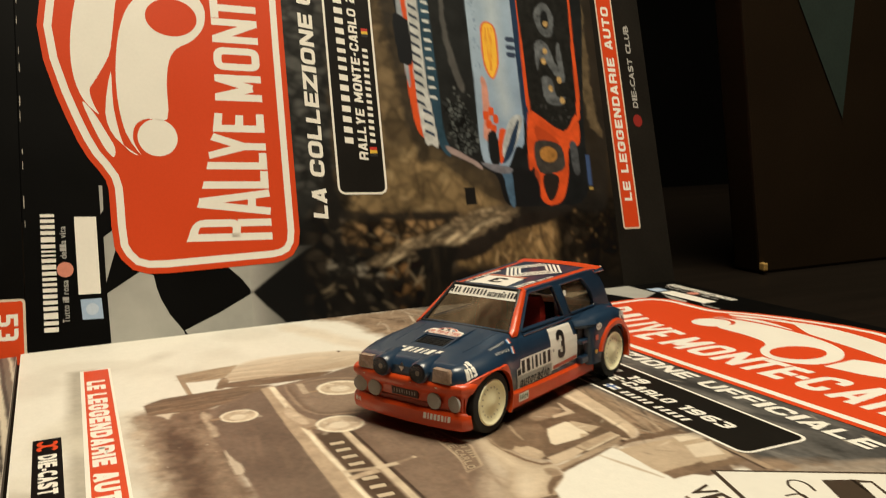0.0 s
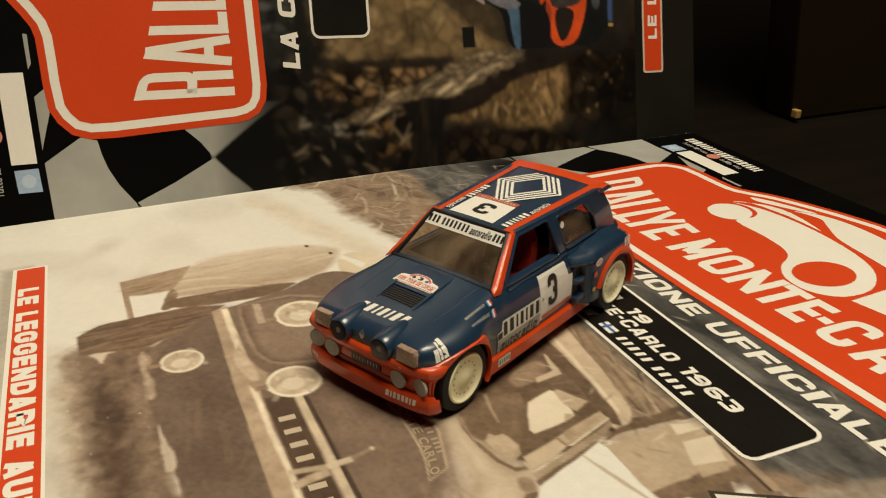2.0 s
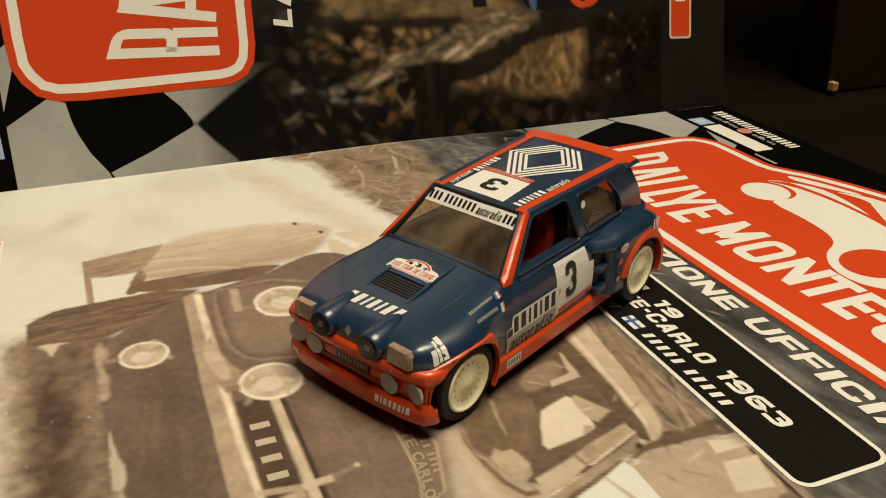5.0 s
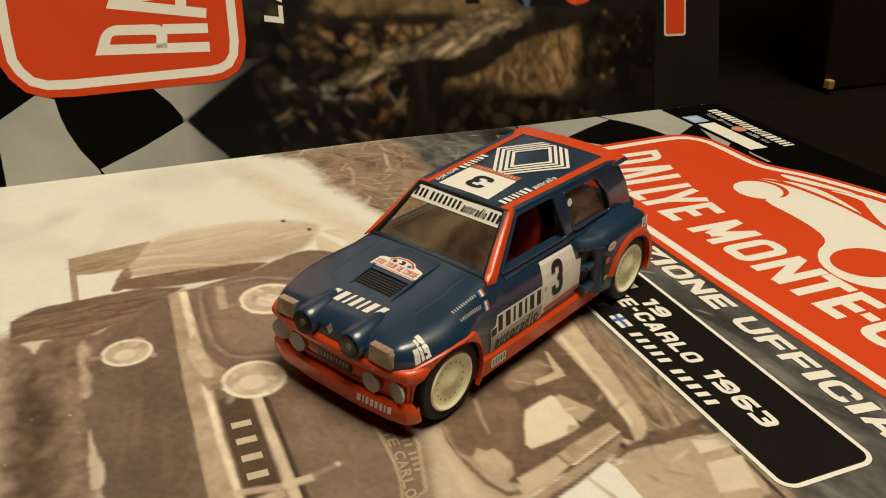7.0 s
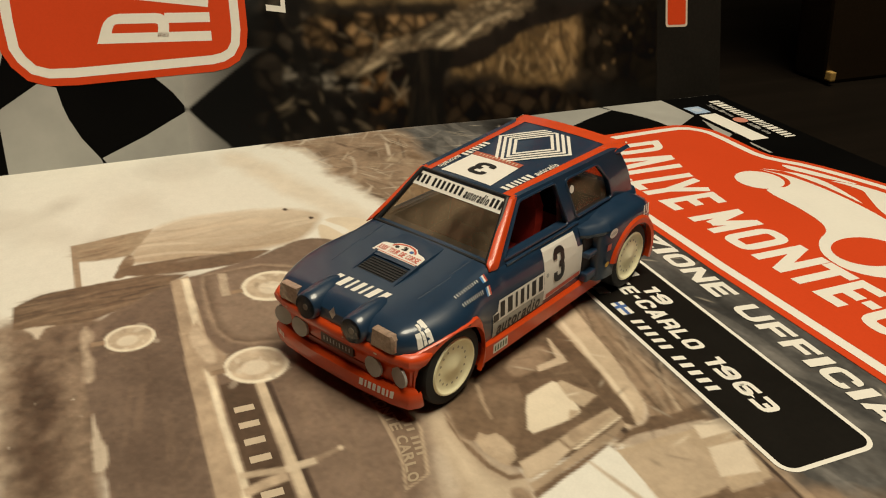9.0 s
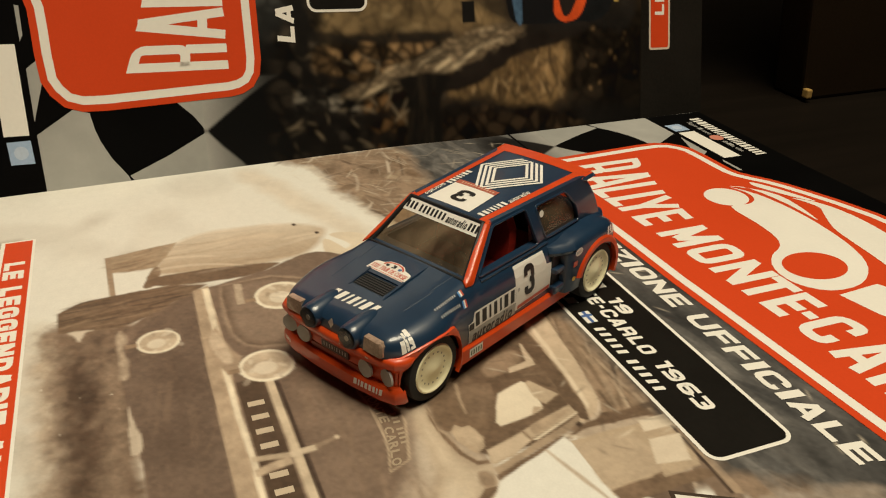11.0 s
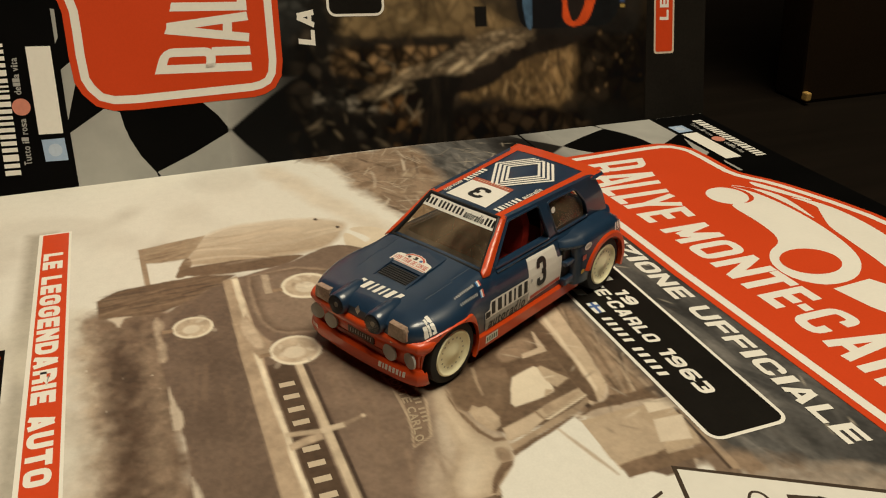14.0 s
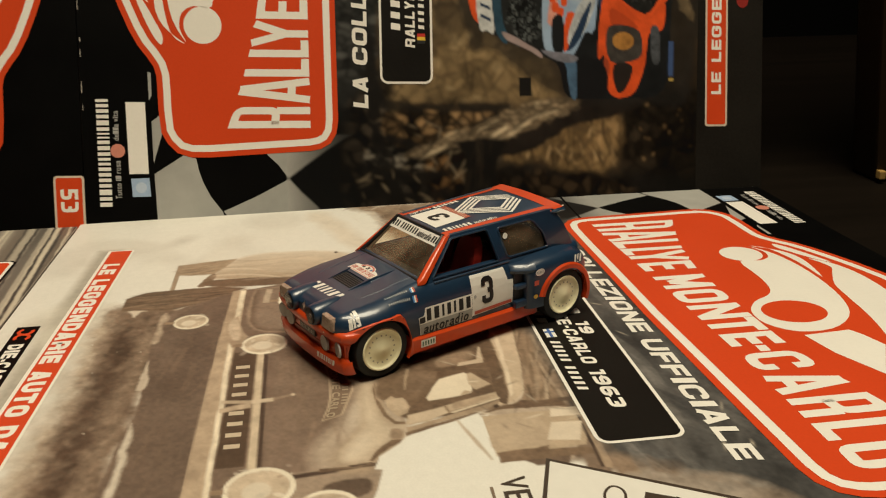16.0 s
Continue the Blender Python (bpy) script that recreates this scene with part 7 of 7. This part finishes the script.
# cabin inside
part("cabin_tub", box_bm(-24.5, 11, -12.6, 12.6, 12.0, 13.0), INTERIOR, car)
for y in (6.2, -6.2):
    part("seat", box_bm(-4.0, 3.5, y - 4.2, y + 4.2, 13, 15.5, 1.0), INTERIOR, car, smooth=True)
    part("seat_back", loft_bm([[(-3.0 + dx, y + 4.2 * k, z), (-3.0 + dx, y - 4.2 * k, z), (-5.6 + dx, y - 4.2 * k, z), (-5.6 + dx, y + 4.2 * k, z)] for dx, k, z in ((0, 1, 13), (-1.6, 1, 20), (-2.4, 0.85, 23), (-2.8, 0.5, 25.4))]), INTERIOR, car)
part("dashboard", box_bm(9.0, 12.8, -12.6, 12.6, 15.5, 19.0, 0.8), PLASTIC_BLACK, car)
part("steering_wheel", drum_bm(0, -0.5, 0.5, 0, 2.6, 20), PLASTIC_BLACK, car).matrix_local = pose(0.0070, 0.0062, 0.0185, 0, 0, 70)
for s in (1, -1):
    part("roll_bar", rod_bm((-12.6, s * 11.6, 13), (-11.0, s * 10.6, 28.6), 0.5), DECAL, car, "white roll bar")

# bonnet: scoop, pods, lamps
part("bonnet_vent", flat_bm([[(25.0, -5.0), (29.2, -4.8), (29.2, 3.8), (25.0, 4.0)]], lambda a, b: (a, b, hood_z(a, b) + 0.05)), PLASTIC_BLACK, car, "black louvred bonnet vent")
for k in range(6):
    x = 25.5 + 0.66 * k
    part("vent_slat", box_bm(x - 0.13, x + 0.13, -4.7, 3.7, hood_z(x, 0) - 0.1, hood_z(x, 0) + 0.16), mat("vent_slat_paint", (0.03, 0.03, 0.03), 0.35), car)
hump = loft_bm([[(x, y - 0.3, z) for y, z in ((-w, hood_z(x, w) - 0.5), (w, hood_z(x, w) - 0.5), (w - 0.4, hood_z(x, w) + h), (0, hood_z(x, 0) + h * 1.1), (-w + 0.4, hood_z(x, w) + h))] for x, w, h in ((16.0, 5.2, 0.02), (19.0, 5.4, 0.36), (24.2, 5.4, 0.40), (24.8, 5.2, 0.36))])
part("bonnet_scoop", hump, BLUE, car, smooth=True)
for s in (1, -1):
    rib = loft_bm([[(x, s * y - 0.3, z) for y, z in ((4.9 - w, hood_z(x, 5) - 0.4), (4.9 + w, hood_z(x, 5) - 0.4), (4.9 + w * 0.6, hood_z(x, 5) + h), (4.9 - w * 0.6, hood_z(x, 5) + h))] for x, w, h in ((23.6, 0.5, 0.65), (26.5, 0.45, 0.45), (30.0, 0.3, 0.05))])
    part("scoop_rib", rib, BLUE, car, smooth=True)
    pod = loft_bm([[(x, s * 5.6 + r * math.cos(a), z + r * 0.96 * math.sin(a)) for a in (2 * math.pi * k / 20 for k in range(20))] for x, r, z in ((31.5, 0.9, 17.0), (34.0, 2.0, 16.5), (36.6, 2.6, 15.8), (39.4, 2.7, 15.35), (40.6, 2.6, 15.2), (41.0, 2.3, 15.2))])
    part("lamp_pod", pod, BLUE, car, smooth=True)
    part("pod_lens", drum_bm(0, -0.3, 0.3, 0, 2.05, 24), LENS, car, "clear round lamp lens").matrix_local = pose(0.04108, s * 0.0056, 0.0152, 0, 0, 90)
    part("pod_reflector", drum_bm(0, -0.1, 0.1, 0, 2.0, 24), mat("lens_backing_dark", (0.03, 0.03, 0.03), 0.25), car).matrix_local = pose(0.04085, s * 0.0056, 0.0152, 0, 0, 90)
    part("pod_bulb", drum_bm(0, -0.1, 0.1, 0, 0.6, 14), LAMP_GREY, car).matrix_local = pose(0.04100, s * 0.0056, 0.0152, 0, 0, 90)
    hl = loft_bm([[(x - (z - 13.4) * 0.06, s * (9.0 + (y - 9.0) * k), 15.1 + (z - 15.1) * k) for y, z in ((9.0, 13.5), (13.6, 13.5), (14.1, 13.9), (13.9, 16.1), (13.3, 16.7), (9.2, 16.8))] for x, k in ((37.0, 1.0), (39.65, 1.0), (39.95, 0.92))])
    part("headlight", hl, HEADLIGHT, car, "clear plastic rectangular headlight", smooth=True)
    for y, x in ((9.1, 39.45), (14.3, 38.75)):
        part("fog_lamp", drum_bm(0, -0.22, 0.22, 0, 2.0, 28, 1.92), LAMP_GREY, car, "round grey fog lamp").matrix_local = pose(x * MM, s * y * MM, 0.0090, 0, 0, 90 - s * (3 if y < 12 else 12))
# Black strip added as the shadow line in the gap between nose and apron.
part("nose_shadow_strip", box_bm(38.6, 39.62, -8.8, 8.8, 13.3, 14.2), PLASTIC_BLACK, car)
part("nose_emblem", flat_bm([[(-0.8, 15.6), (0, 14.5), (0.8, 15.6), (0, 16.7)]], lambda a, b: (39.85 - max(b - 15.4, 0) * 0.35, a - 0.2, b)), STEEL, car)
part("number_plate", box_bm(38.2, 39.6, -3.6, 4.4, 8.6, 10.7, 0.15), mat("number_plate_paint", (0.045, 0.009, 0.006), 0.35), car)
car_words(bars([0.3] * 4 + [0.1] + [0.3] * 4, -2.8, 3.7, 9.2, 10.1, 0.6), lambda a, b: (39.66, a, b), LAMP_GREY)


def on_lip(a, b):
    xs = [p[0] for p in plan[:6]][::-1]
    ys = [p[1] for p in plan[:6]][::-1]
    return (float(np.interp(abs(a), ys, xs)) - 0.02 - max(b - 5.8, 0) * 0.2, a, b)


car_words(bars([0.75, 0.35, 0.6, 0.6, 0.6, 0.55, 0.35, 0.6], 6.6, 13.8, 4.8, 6.2, 0.3, 0.12), on_lip, DECAL)
car_words(bars([0.5] * 4, -15.6, -13.4, 4.9, 5.9, 0.3), on_lip, DECAL)


# wheels
def wheel(x, s):
    hub = 17.7 if x > 0 else 19.9
    w = thing("wheel", Matrix.Identity(4), "", "")
    w.parent = car
    prof = [(0.0, -5.2), (6.4, -5.2), (7.1, -4.9), (7.3, -4.3), (7.3, -0.9), (7.1, -0.3), (6.4, 0.0), (5.4, -0.15), (5.3, -1.5), (0.0, -1.5)]
    secs = [[(x + r * math.cos(a), s * (hub + y), WHEEL_Z + r * math.sin(a)) for r, y in prof[1:-1]] for a in (2 * math.pi * k / 40 for k in range(40))]
    bm = bmesh.new()
    rings = [[bm.verts.new(p) for p in q] for q in secs]
    for i in range(40):
        a, b = rings[i], rings[(i + 1) % 40]
        for j in range(len(a) - 1):
            bm.faces.new((a[j], a[j + 1], b[j + 1], b[j]))
    part("tyre", bm, TYRE, w, "black rubber tyre", smooth=True)
    prof = [(5.5, -0.1), (5.3, 0.2), (5.05, 0.18), (4.85, -0.1), (4.4, -0.42), (2.4, -0.34), (2.0, -0.1), (1.2, 0.0), (0.9, 0.15), (0.01, 0.2)]
    bm = bmesh.new()
    rings = [[bm.verts.new((x + r * math.cos(a), s * (hub + y), WHEEL_Z + r * math.sin(a))) for r, y in prof] for a in (2 * math.pi * k / 40 for k in range(40))]
    for i in range(40):
        a, b = rings[i], rings[(i + 1) % 40]
        for j in range(len(a) - 1):
            bm.faces.new((a[j], a[j + 1], b[j + 1], b[j]))
    part("rim", bm, RIM, w, "cream plastic rim", smooth=True)
    # Discs in darker cream paint the shade of the rim's holes; nothing is cut.
    for k in range(16):
        a = 2 * math.pi * k / 16
        part("rim_hole_shade", drum_bm(x + 3.5 * math.cos(a), s * (hub - 0.6), s * (hub - 0.34), WHEEL_Z + 3.5 * math.sin(a), 0.24, 8), mat("rim_shade", (0.50, 0.45, 0.30), 0.5), w)


for wx in (WHEEL_X, -WHEEL_X):
    for ws in (1, -1):
        wheel(wx, ws)


# decals
def on_door(lift):
    # a: backwards along the door, b: up
    return lambda a, b: (-a, door_y(-a, b) + lift, b)


LETTERS = (0.62, 0.66, 0.3, 0.5, 0.3, 0.62, 0.6)
car_words(bars(LETTERS, -6.4, 5.6, 0.0, 2.9, 0.4, 0.2), lambda a, b: (34.9 - b - 0.06 * a, a, hood_z(34.9 - b - 0.06 * a, a) + 0.10), DECAL)


def on_bonnet_plate(lift):
    # a: to the reader's right in front of the car, b: up towards the windscreen
    return lambda a, b: (23.9 - b, a - 0.6, hood_z(23.9 - b, a) + lift + 0.42)


part("rally_decal", band_bm([((-5.6, 0.0), (5.2, 0.0)), ((-5.4, 2.6), (5.0, 2.6))], on_bonnet_plate(0.10)), DECAL, car, "white rally decal with red lettering")
part("rally_decal_dome", flat_bm([[(-5.4, 2.58), (5.0, 2.58), (4.4, 3.0), (2.8, 3.3), (1.8, 4.2), (0, 4.55), (-2.2, 4.2), (-3.2, 3.3), (-4.8, 3.0)]], on_bonnet_plate(0.11)), DECAL, car)
part("rally_decal_lettering", text_bm("XXIX TOUR DE CORSE", -5.1, 4.7, 0.7, 2.1, on_bonnet_plate(0.17), 0.012), DECAL_RED, car)
part("rally_decal_line", flat_bm([[(-5.2, 0.15), (4.8, 0.15), (4.8, 0.32), (-5.2, 0.32)]], on_bonnet_plate(0.17)), DECAL_RED, car)
part("rally_decal_arch", flat_bm([[(-3.1, 2.7), (-2.9, 3.3), (-2.0, 4.0), (0, 4.35), (1.6, 4.0), (2.5, 3.3), (2.7, 2.7), (2.3, 2.7), (2.1, 3.1), (1.3, 3.7), (0, 4.0), (-1.7, 3.7), (-2.5, 3.1), (-2.7, 2.7)]], on_bonnet_plate(0.17)), DECAL_RED, car)
for a, tint in ((-1.9, DECAL_BLACK), (1.6, mat("decal_blue", (0.06, 0.12, 0.30), 0.4))):
    part("decal_emblem", flat_bm([ellipse(a, 2.85, 0.45, 0.4, 16)], on_bonnet_plate(0.17)), tint, car)
part("rally_decal_number", text_bm("3", -0.8, 0.5, 2.5, 3.6, on_bonnet_plate(0.17), 0.05), DECAL_BLACK, car)
part("door_number_field", fine_flat_bm([[(-1.2, 8.2), (12.2, 8.6), (12.6, 15.1), (10.7, 15.3), (9.9, 18.7), (-1.2, 18.9)]], on_door(0.12), 2.0), DECAL, car, "white number field")
# racing threes with hooked ends
part("door_number", block_bm((("Ʒ", 1.9, 5.7),), on_door(0.24), 1.25, 1.35, 0.0, lambda a: 10.7, lambda a: 17.9), DECAL_BLACK, car)
part("number_screw", flat_bm([ellipse(-0.3, 13.4, 0.45, 0.45, 12)], on_door(0.24)), LAMP_GREY, car)
part("door_banner", fine_flat_bm([[(-17.4, 7.6), (-1.25, 7.6), (-1.25, 14.5), (-15.6, 14.5), (-16.2, 12.6), (-17.8, 12.4)]], on_door(0.12), 2.0), DECAL, car, "white door banner")
part("banner_foot", fine_flat_bm([[(-17.3, 7.65), (-1.3, 7.65), (-1.3, 10.5), (-17.6, 10.5)]], on_door(0.16), 2.0), mat("decal_silver", (0.36, 0.35, 0.32), 0.35, metal=0.2), car, "worn silver lower band")
car_words(bars(LETTERS, -15.4, -1.8, 11.0, 14.1, 0.42), on_door(0.20), DECAL_BLACK)
part("banner_step", flat_bm([[(-17.6, 10.8), (-15.9, 10.8), (-15.9, 12.3), (-17.6, 12.3)]], on_door(0.2)), DECAL_BLACK, car)
part("door_lettering", text_bm("autoradio", -16.6, -2.4, 7.7, 10.6, on_door(0.20), 0.02, 0.2), DECAL_BLACK, car)
part("sill_decal", flat_bm([[(-17.6, 4.4), (-13.2, 4.4), (-13.2, 6.4), (-17.6, 6.4)]], lambda a, b: (-a, 17.95, b)), DECAL, car)
car_words(bars([0.5] * 5, -17.2, -13.6, 4.8, 6.0, 0.5), lambda a, b: (-a, 18.0, b), mat("decal_green", (0.05, 0.12, 0.06), 0.4))
for a0, a1, b0, b1 in ((-36.6, -35.7, 0.10, 0.55), (-35.5, -35.0, 0.14, 0.80), (-34.8, -33.9, 0.16, 0.86)):
    part("letter_bar", fine_flat_bm([[(a0, b0), (a1, b0 + 0.03), (a1 + 0.25, b1), (a0 + 0.25, b1)]], on_wing(0.10), 0.3), DECAL, car)
part("roof_number_field", fine_flat_bm([[(-6.2, -7.1), (-6.3, 4.4), (3.8, 5.2), (3.8, -6.9)]], on_roof(0.09), 1.5), DECAL, car)
part("roof_number", block_bm((("Ʒ", -1.2, 2.9),), lambda a, b: on_roof(0.15)(b, -a), 1.25, 1.2, 0.0, lambda a: -4.3, lambda a: 1.5), DECAL_BLACK, car)
part("roof_red_band", fine_flat_bm([[(-6.25, -7.1), (-6.35, 4.4), (-8.3, 4.3), (-8.2, -7.5)]], on_roof(0.09), 1.5), mat("decal_brick_red", (0.40, 0.10, 0.06), 0.45), car)
car_words(bars([0.4] * 12, -5.8, 3.4, 6.8, 7.6, 0.6), lambda a, b: on_roof(0.14)(-b, a), mat("decal_tan", (0.62, 0.42, 0.30), 0.45))
lozenge = [(-5.0, -0.7), (-18.4, -9.3), (-31.8, -0.4), (-19.2, 8.5)]
for k in range(4):
    f0, f1 = 1 - 0.15 * k, 1 - 0.15 * k - 0.088
    o, i2 = ([(-18.6 + (x + 18.6) * f, -0.5 + (y + 0.5) * f) for x, y in lozenge] for f in (f0, f1))
    bm = bmesh.new()
    for m in range(4):
        bm.faces.new([bm.verts.new((a, b, 0)) for a, b in (o[m], o[(m + 1) % 4], i2[(m + 1) % 4], i2[m])])
    for x, way in ((-7.7, 1), (-27.2, -1)):
        bmesh.ops.bisect_plane(bm, geom=bm.verts[:] + bm.edges[:] + bm.faces[:], dist=1e-5, plane_co=(x, 0, 0), plane_no=(way, 0, 0), clear_outer=True)
    for x in (-12.0, -16.0, -20.0, -24.0):
        bmesh.ops.bisect_plane(bm, geom=bm.verts[:] + bm.edges[:] + bm.faces[:], dist=1e-5, plane_co=(x, 0, 0), plane_no=(1, 0, 0))
    for v in bm.verts:
        v.co = on_roof(0.12)(v.co.x, v.co.y)
    part("roof_emblem_line", bm, DECAL, car)
for s in (1, -1):
    for what in ("bars", "word"):
        a0, a1 = (0.0, 8.4) if what == "bars" else (9.2, 16.4)
        place = (lambda a, b: on_roof(0.14)(3.2 - a, 8.7 + a * 0.05 - b)) if s == 1 else (lambda a, b: on_roof(0.14)(-13.4 + a, -9.5 + a * 0.05 + b))
        if what == "bars":
            car_words(bars(LETTERS, a0, a1, 0, 1.7, 0.4), place, DECAL)
        else:
            part("roof_lettering", text_bm("autoradio", a0, a1, 0, 1.6, place, 0.012, 0.2), DECAL, car)
for k in range(2):
    z = 18.9 - 1.5 * k
    car_words(bars([0.16] * 11, -25.8, -19.6, z - 1.05, z - 0.35, 0.5), (lambda k: lambda a, b: on_wing(0.12)(a, 0.84 - 0.24 * k + (b - 18.9 + 1.5 * k) * 0.10 + (-19.4 - a) * 0.004))(k), DECAL)
    for m, flag in enumerate((mat("flag_sky", (0.08, 0.25, 0.55), 0.4), DECAL, DECAL_RED)):
        part("pennant_stripe", flat_bm([[(-18.7 + 0.42 * m, z - 1.2), (-18.28 + 0.42 * m, z - 1.2), (-18.28 + 0.42 * m, z - 0.2), (-18.7 + 0.42 * m, z - 0.2)]], (lambda k: lambda a, b: on_wing(0.12)(a, 0.84 - 0.24 * k + (b - 18.9 + 1.5 * k) * 0.15))(k)), flag, car)
part("oval_decal", flat_bm([ellipse(0, 0, 1.6, 1.0, 24)], lambda a, b: (-19.2 - a, 20.18, 16.3 + b)), DECAL, car)
car_words(bars([0.4] * 5, -1.1, 1.1, -0.3, 0.3, 0.4), lambda a, b: (-19.2 - a, 20.24, 16.3 + b), LAMP_GREY)
part("red_decal", flat_bm([[(-0.8, -0.7), (0.8, -0.7), (0.8, 0.7), (-0.8, 0.7)]], lambda a, b: (-18.2 - a, 20.1, 13.4 + b)), DECAL_RED, car)
part("yellow_decal", flat_bm([ellipse(0, 0, 0.8, 0.6, 16)], lambda a, b: (-18.0 - a, 20.1, 9.6 + b)), mat("decal_yellow", (0.6, 0.38, 0.05), 0.4), car)
car_words(bars([0.4, 0.3, 0.4], 31.4, 34.2, 16.0, 18.2, 0.25, 0.2), lambda a, b: (-a, 20.3 - (b - 16.0) * 0.16 - (a - 31.4) * 0.10, b), DECAL)
part("window_sticker", flat_bm([ellipse(0, 0, 0.8, 0.8, 20)], lambda a, b: (-13.0 - a, 12.9 - b * 0.2, 25.8 + b)), DECAL, car, "round white window sticker")
part("red_door_strip", flat_bm([[(-0.6, 8.5), (11.8, 8.8), (11.8, 9.7), (-0.6, 9.4)]], on_door(0.22)), DECAL_RED, car)

# chipped paint and moulding marks
for x, y, r in ((-32.6, -13.4, 0.5), (-33.0, 13.2, 0.35), (4.6, 10.9, 0.25)):
    part("paint_chip", flat_bm([ellipse(x, y, r, r * 0.6, 9)], on_roof(0.13)), mat("bare_primer", (0.62, 0.50, 0.38), 0.5), car)
for x in (30.0, 22.0):
    part("bonnet_crease", rod_bm((x, 10.4, hood_z(x, 10.4) - 0.02), (x - 8.0, 11.0, hood_z(x - 8.0, 11.0) - 0.02), 0.12, 6), BLUE, car)
    part("bonnet_crease", rod_bm((x, -10.4, hood_z(x, 10.4) - 0.02), (x - 8.0, -11.0, hood_z(x - 8.0, 11.0) - 0.02), 0.12, 6), BLUE, car)
for x, z, r in ((33.6, 14.3, 0.34), (30.4, 15.0, 0.42), (26.4, 15.2, 0.36), (23.0, 14.4, 0.26)):
    part("paint_chip", flat_bm([ellipse(-x, z, r, r * 0.5, 9, 20)], lambda a, b: (-a, float(np.interp(-a, (21.4, 24.6, 28.5, 34.0), (18.4, 18.9, 18.9, 17.8))) + 0.14, b)), DECAL_BLACK, car)
for y, z, r in ((10.2, 12.4, 0.4), (-12.0, 12.2, 0.3), (3.0, 12.6, 0.25)):
    part("paint_chip", flat_bm([ellipse(y, z, r, r * 0.45, 9)], lambda a, b: (on_lip(a, 5.0)[0] - 0.06, a, b)), mat("bare_primer", (0.62, 0.50, 0.38), 0.5), car)
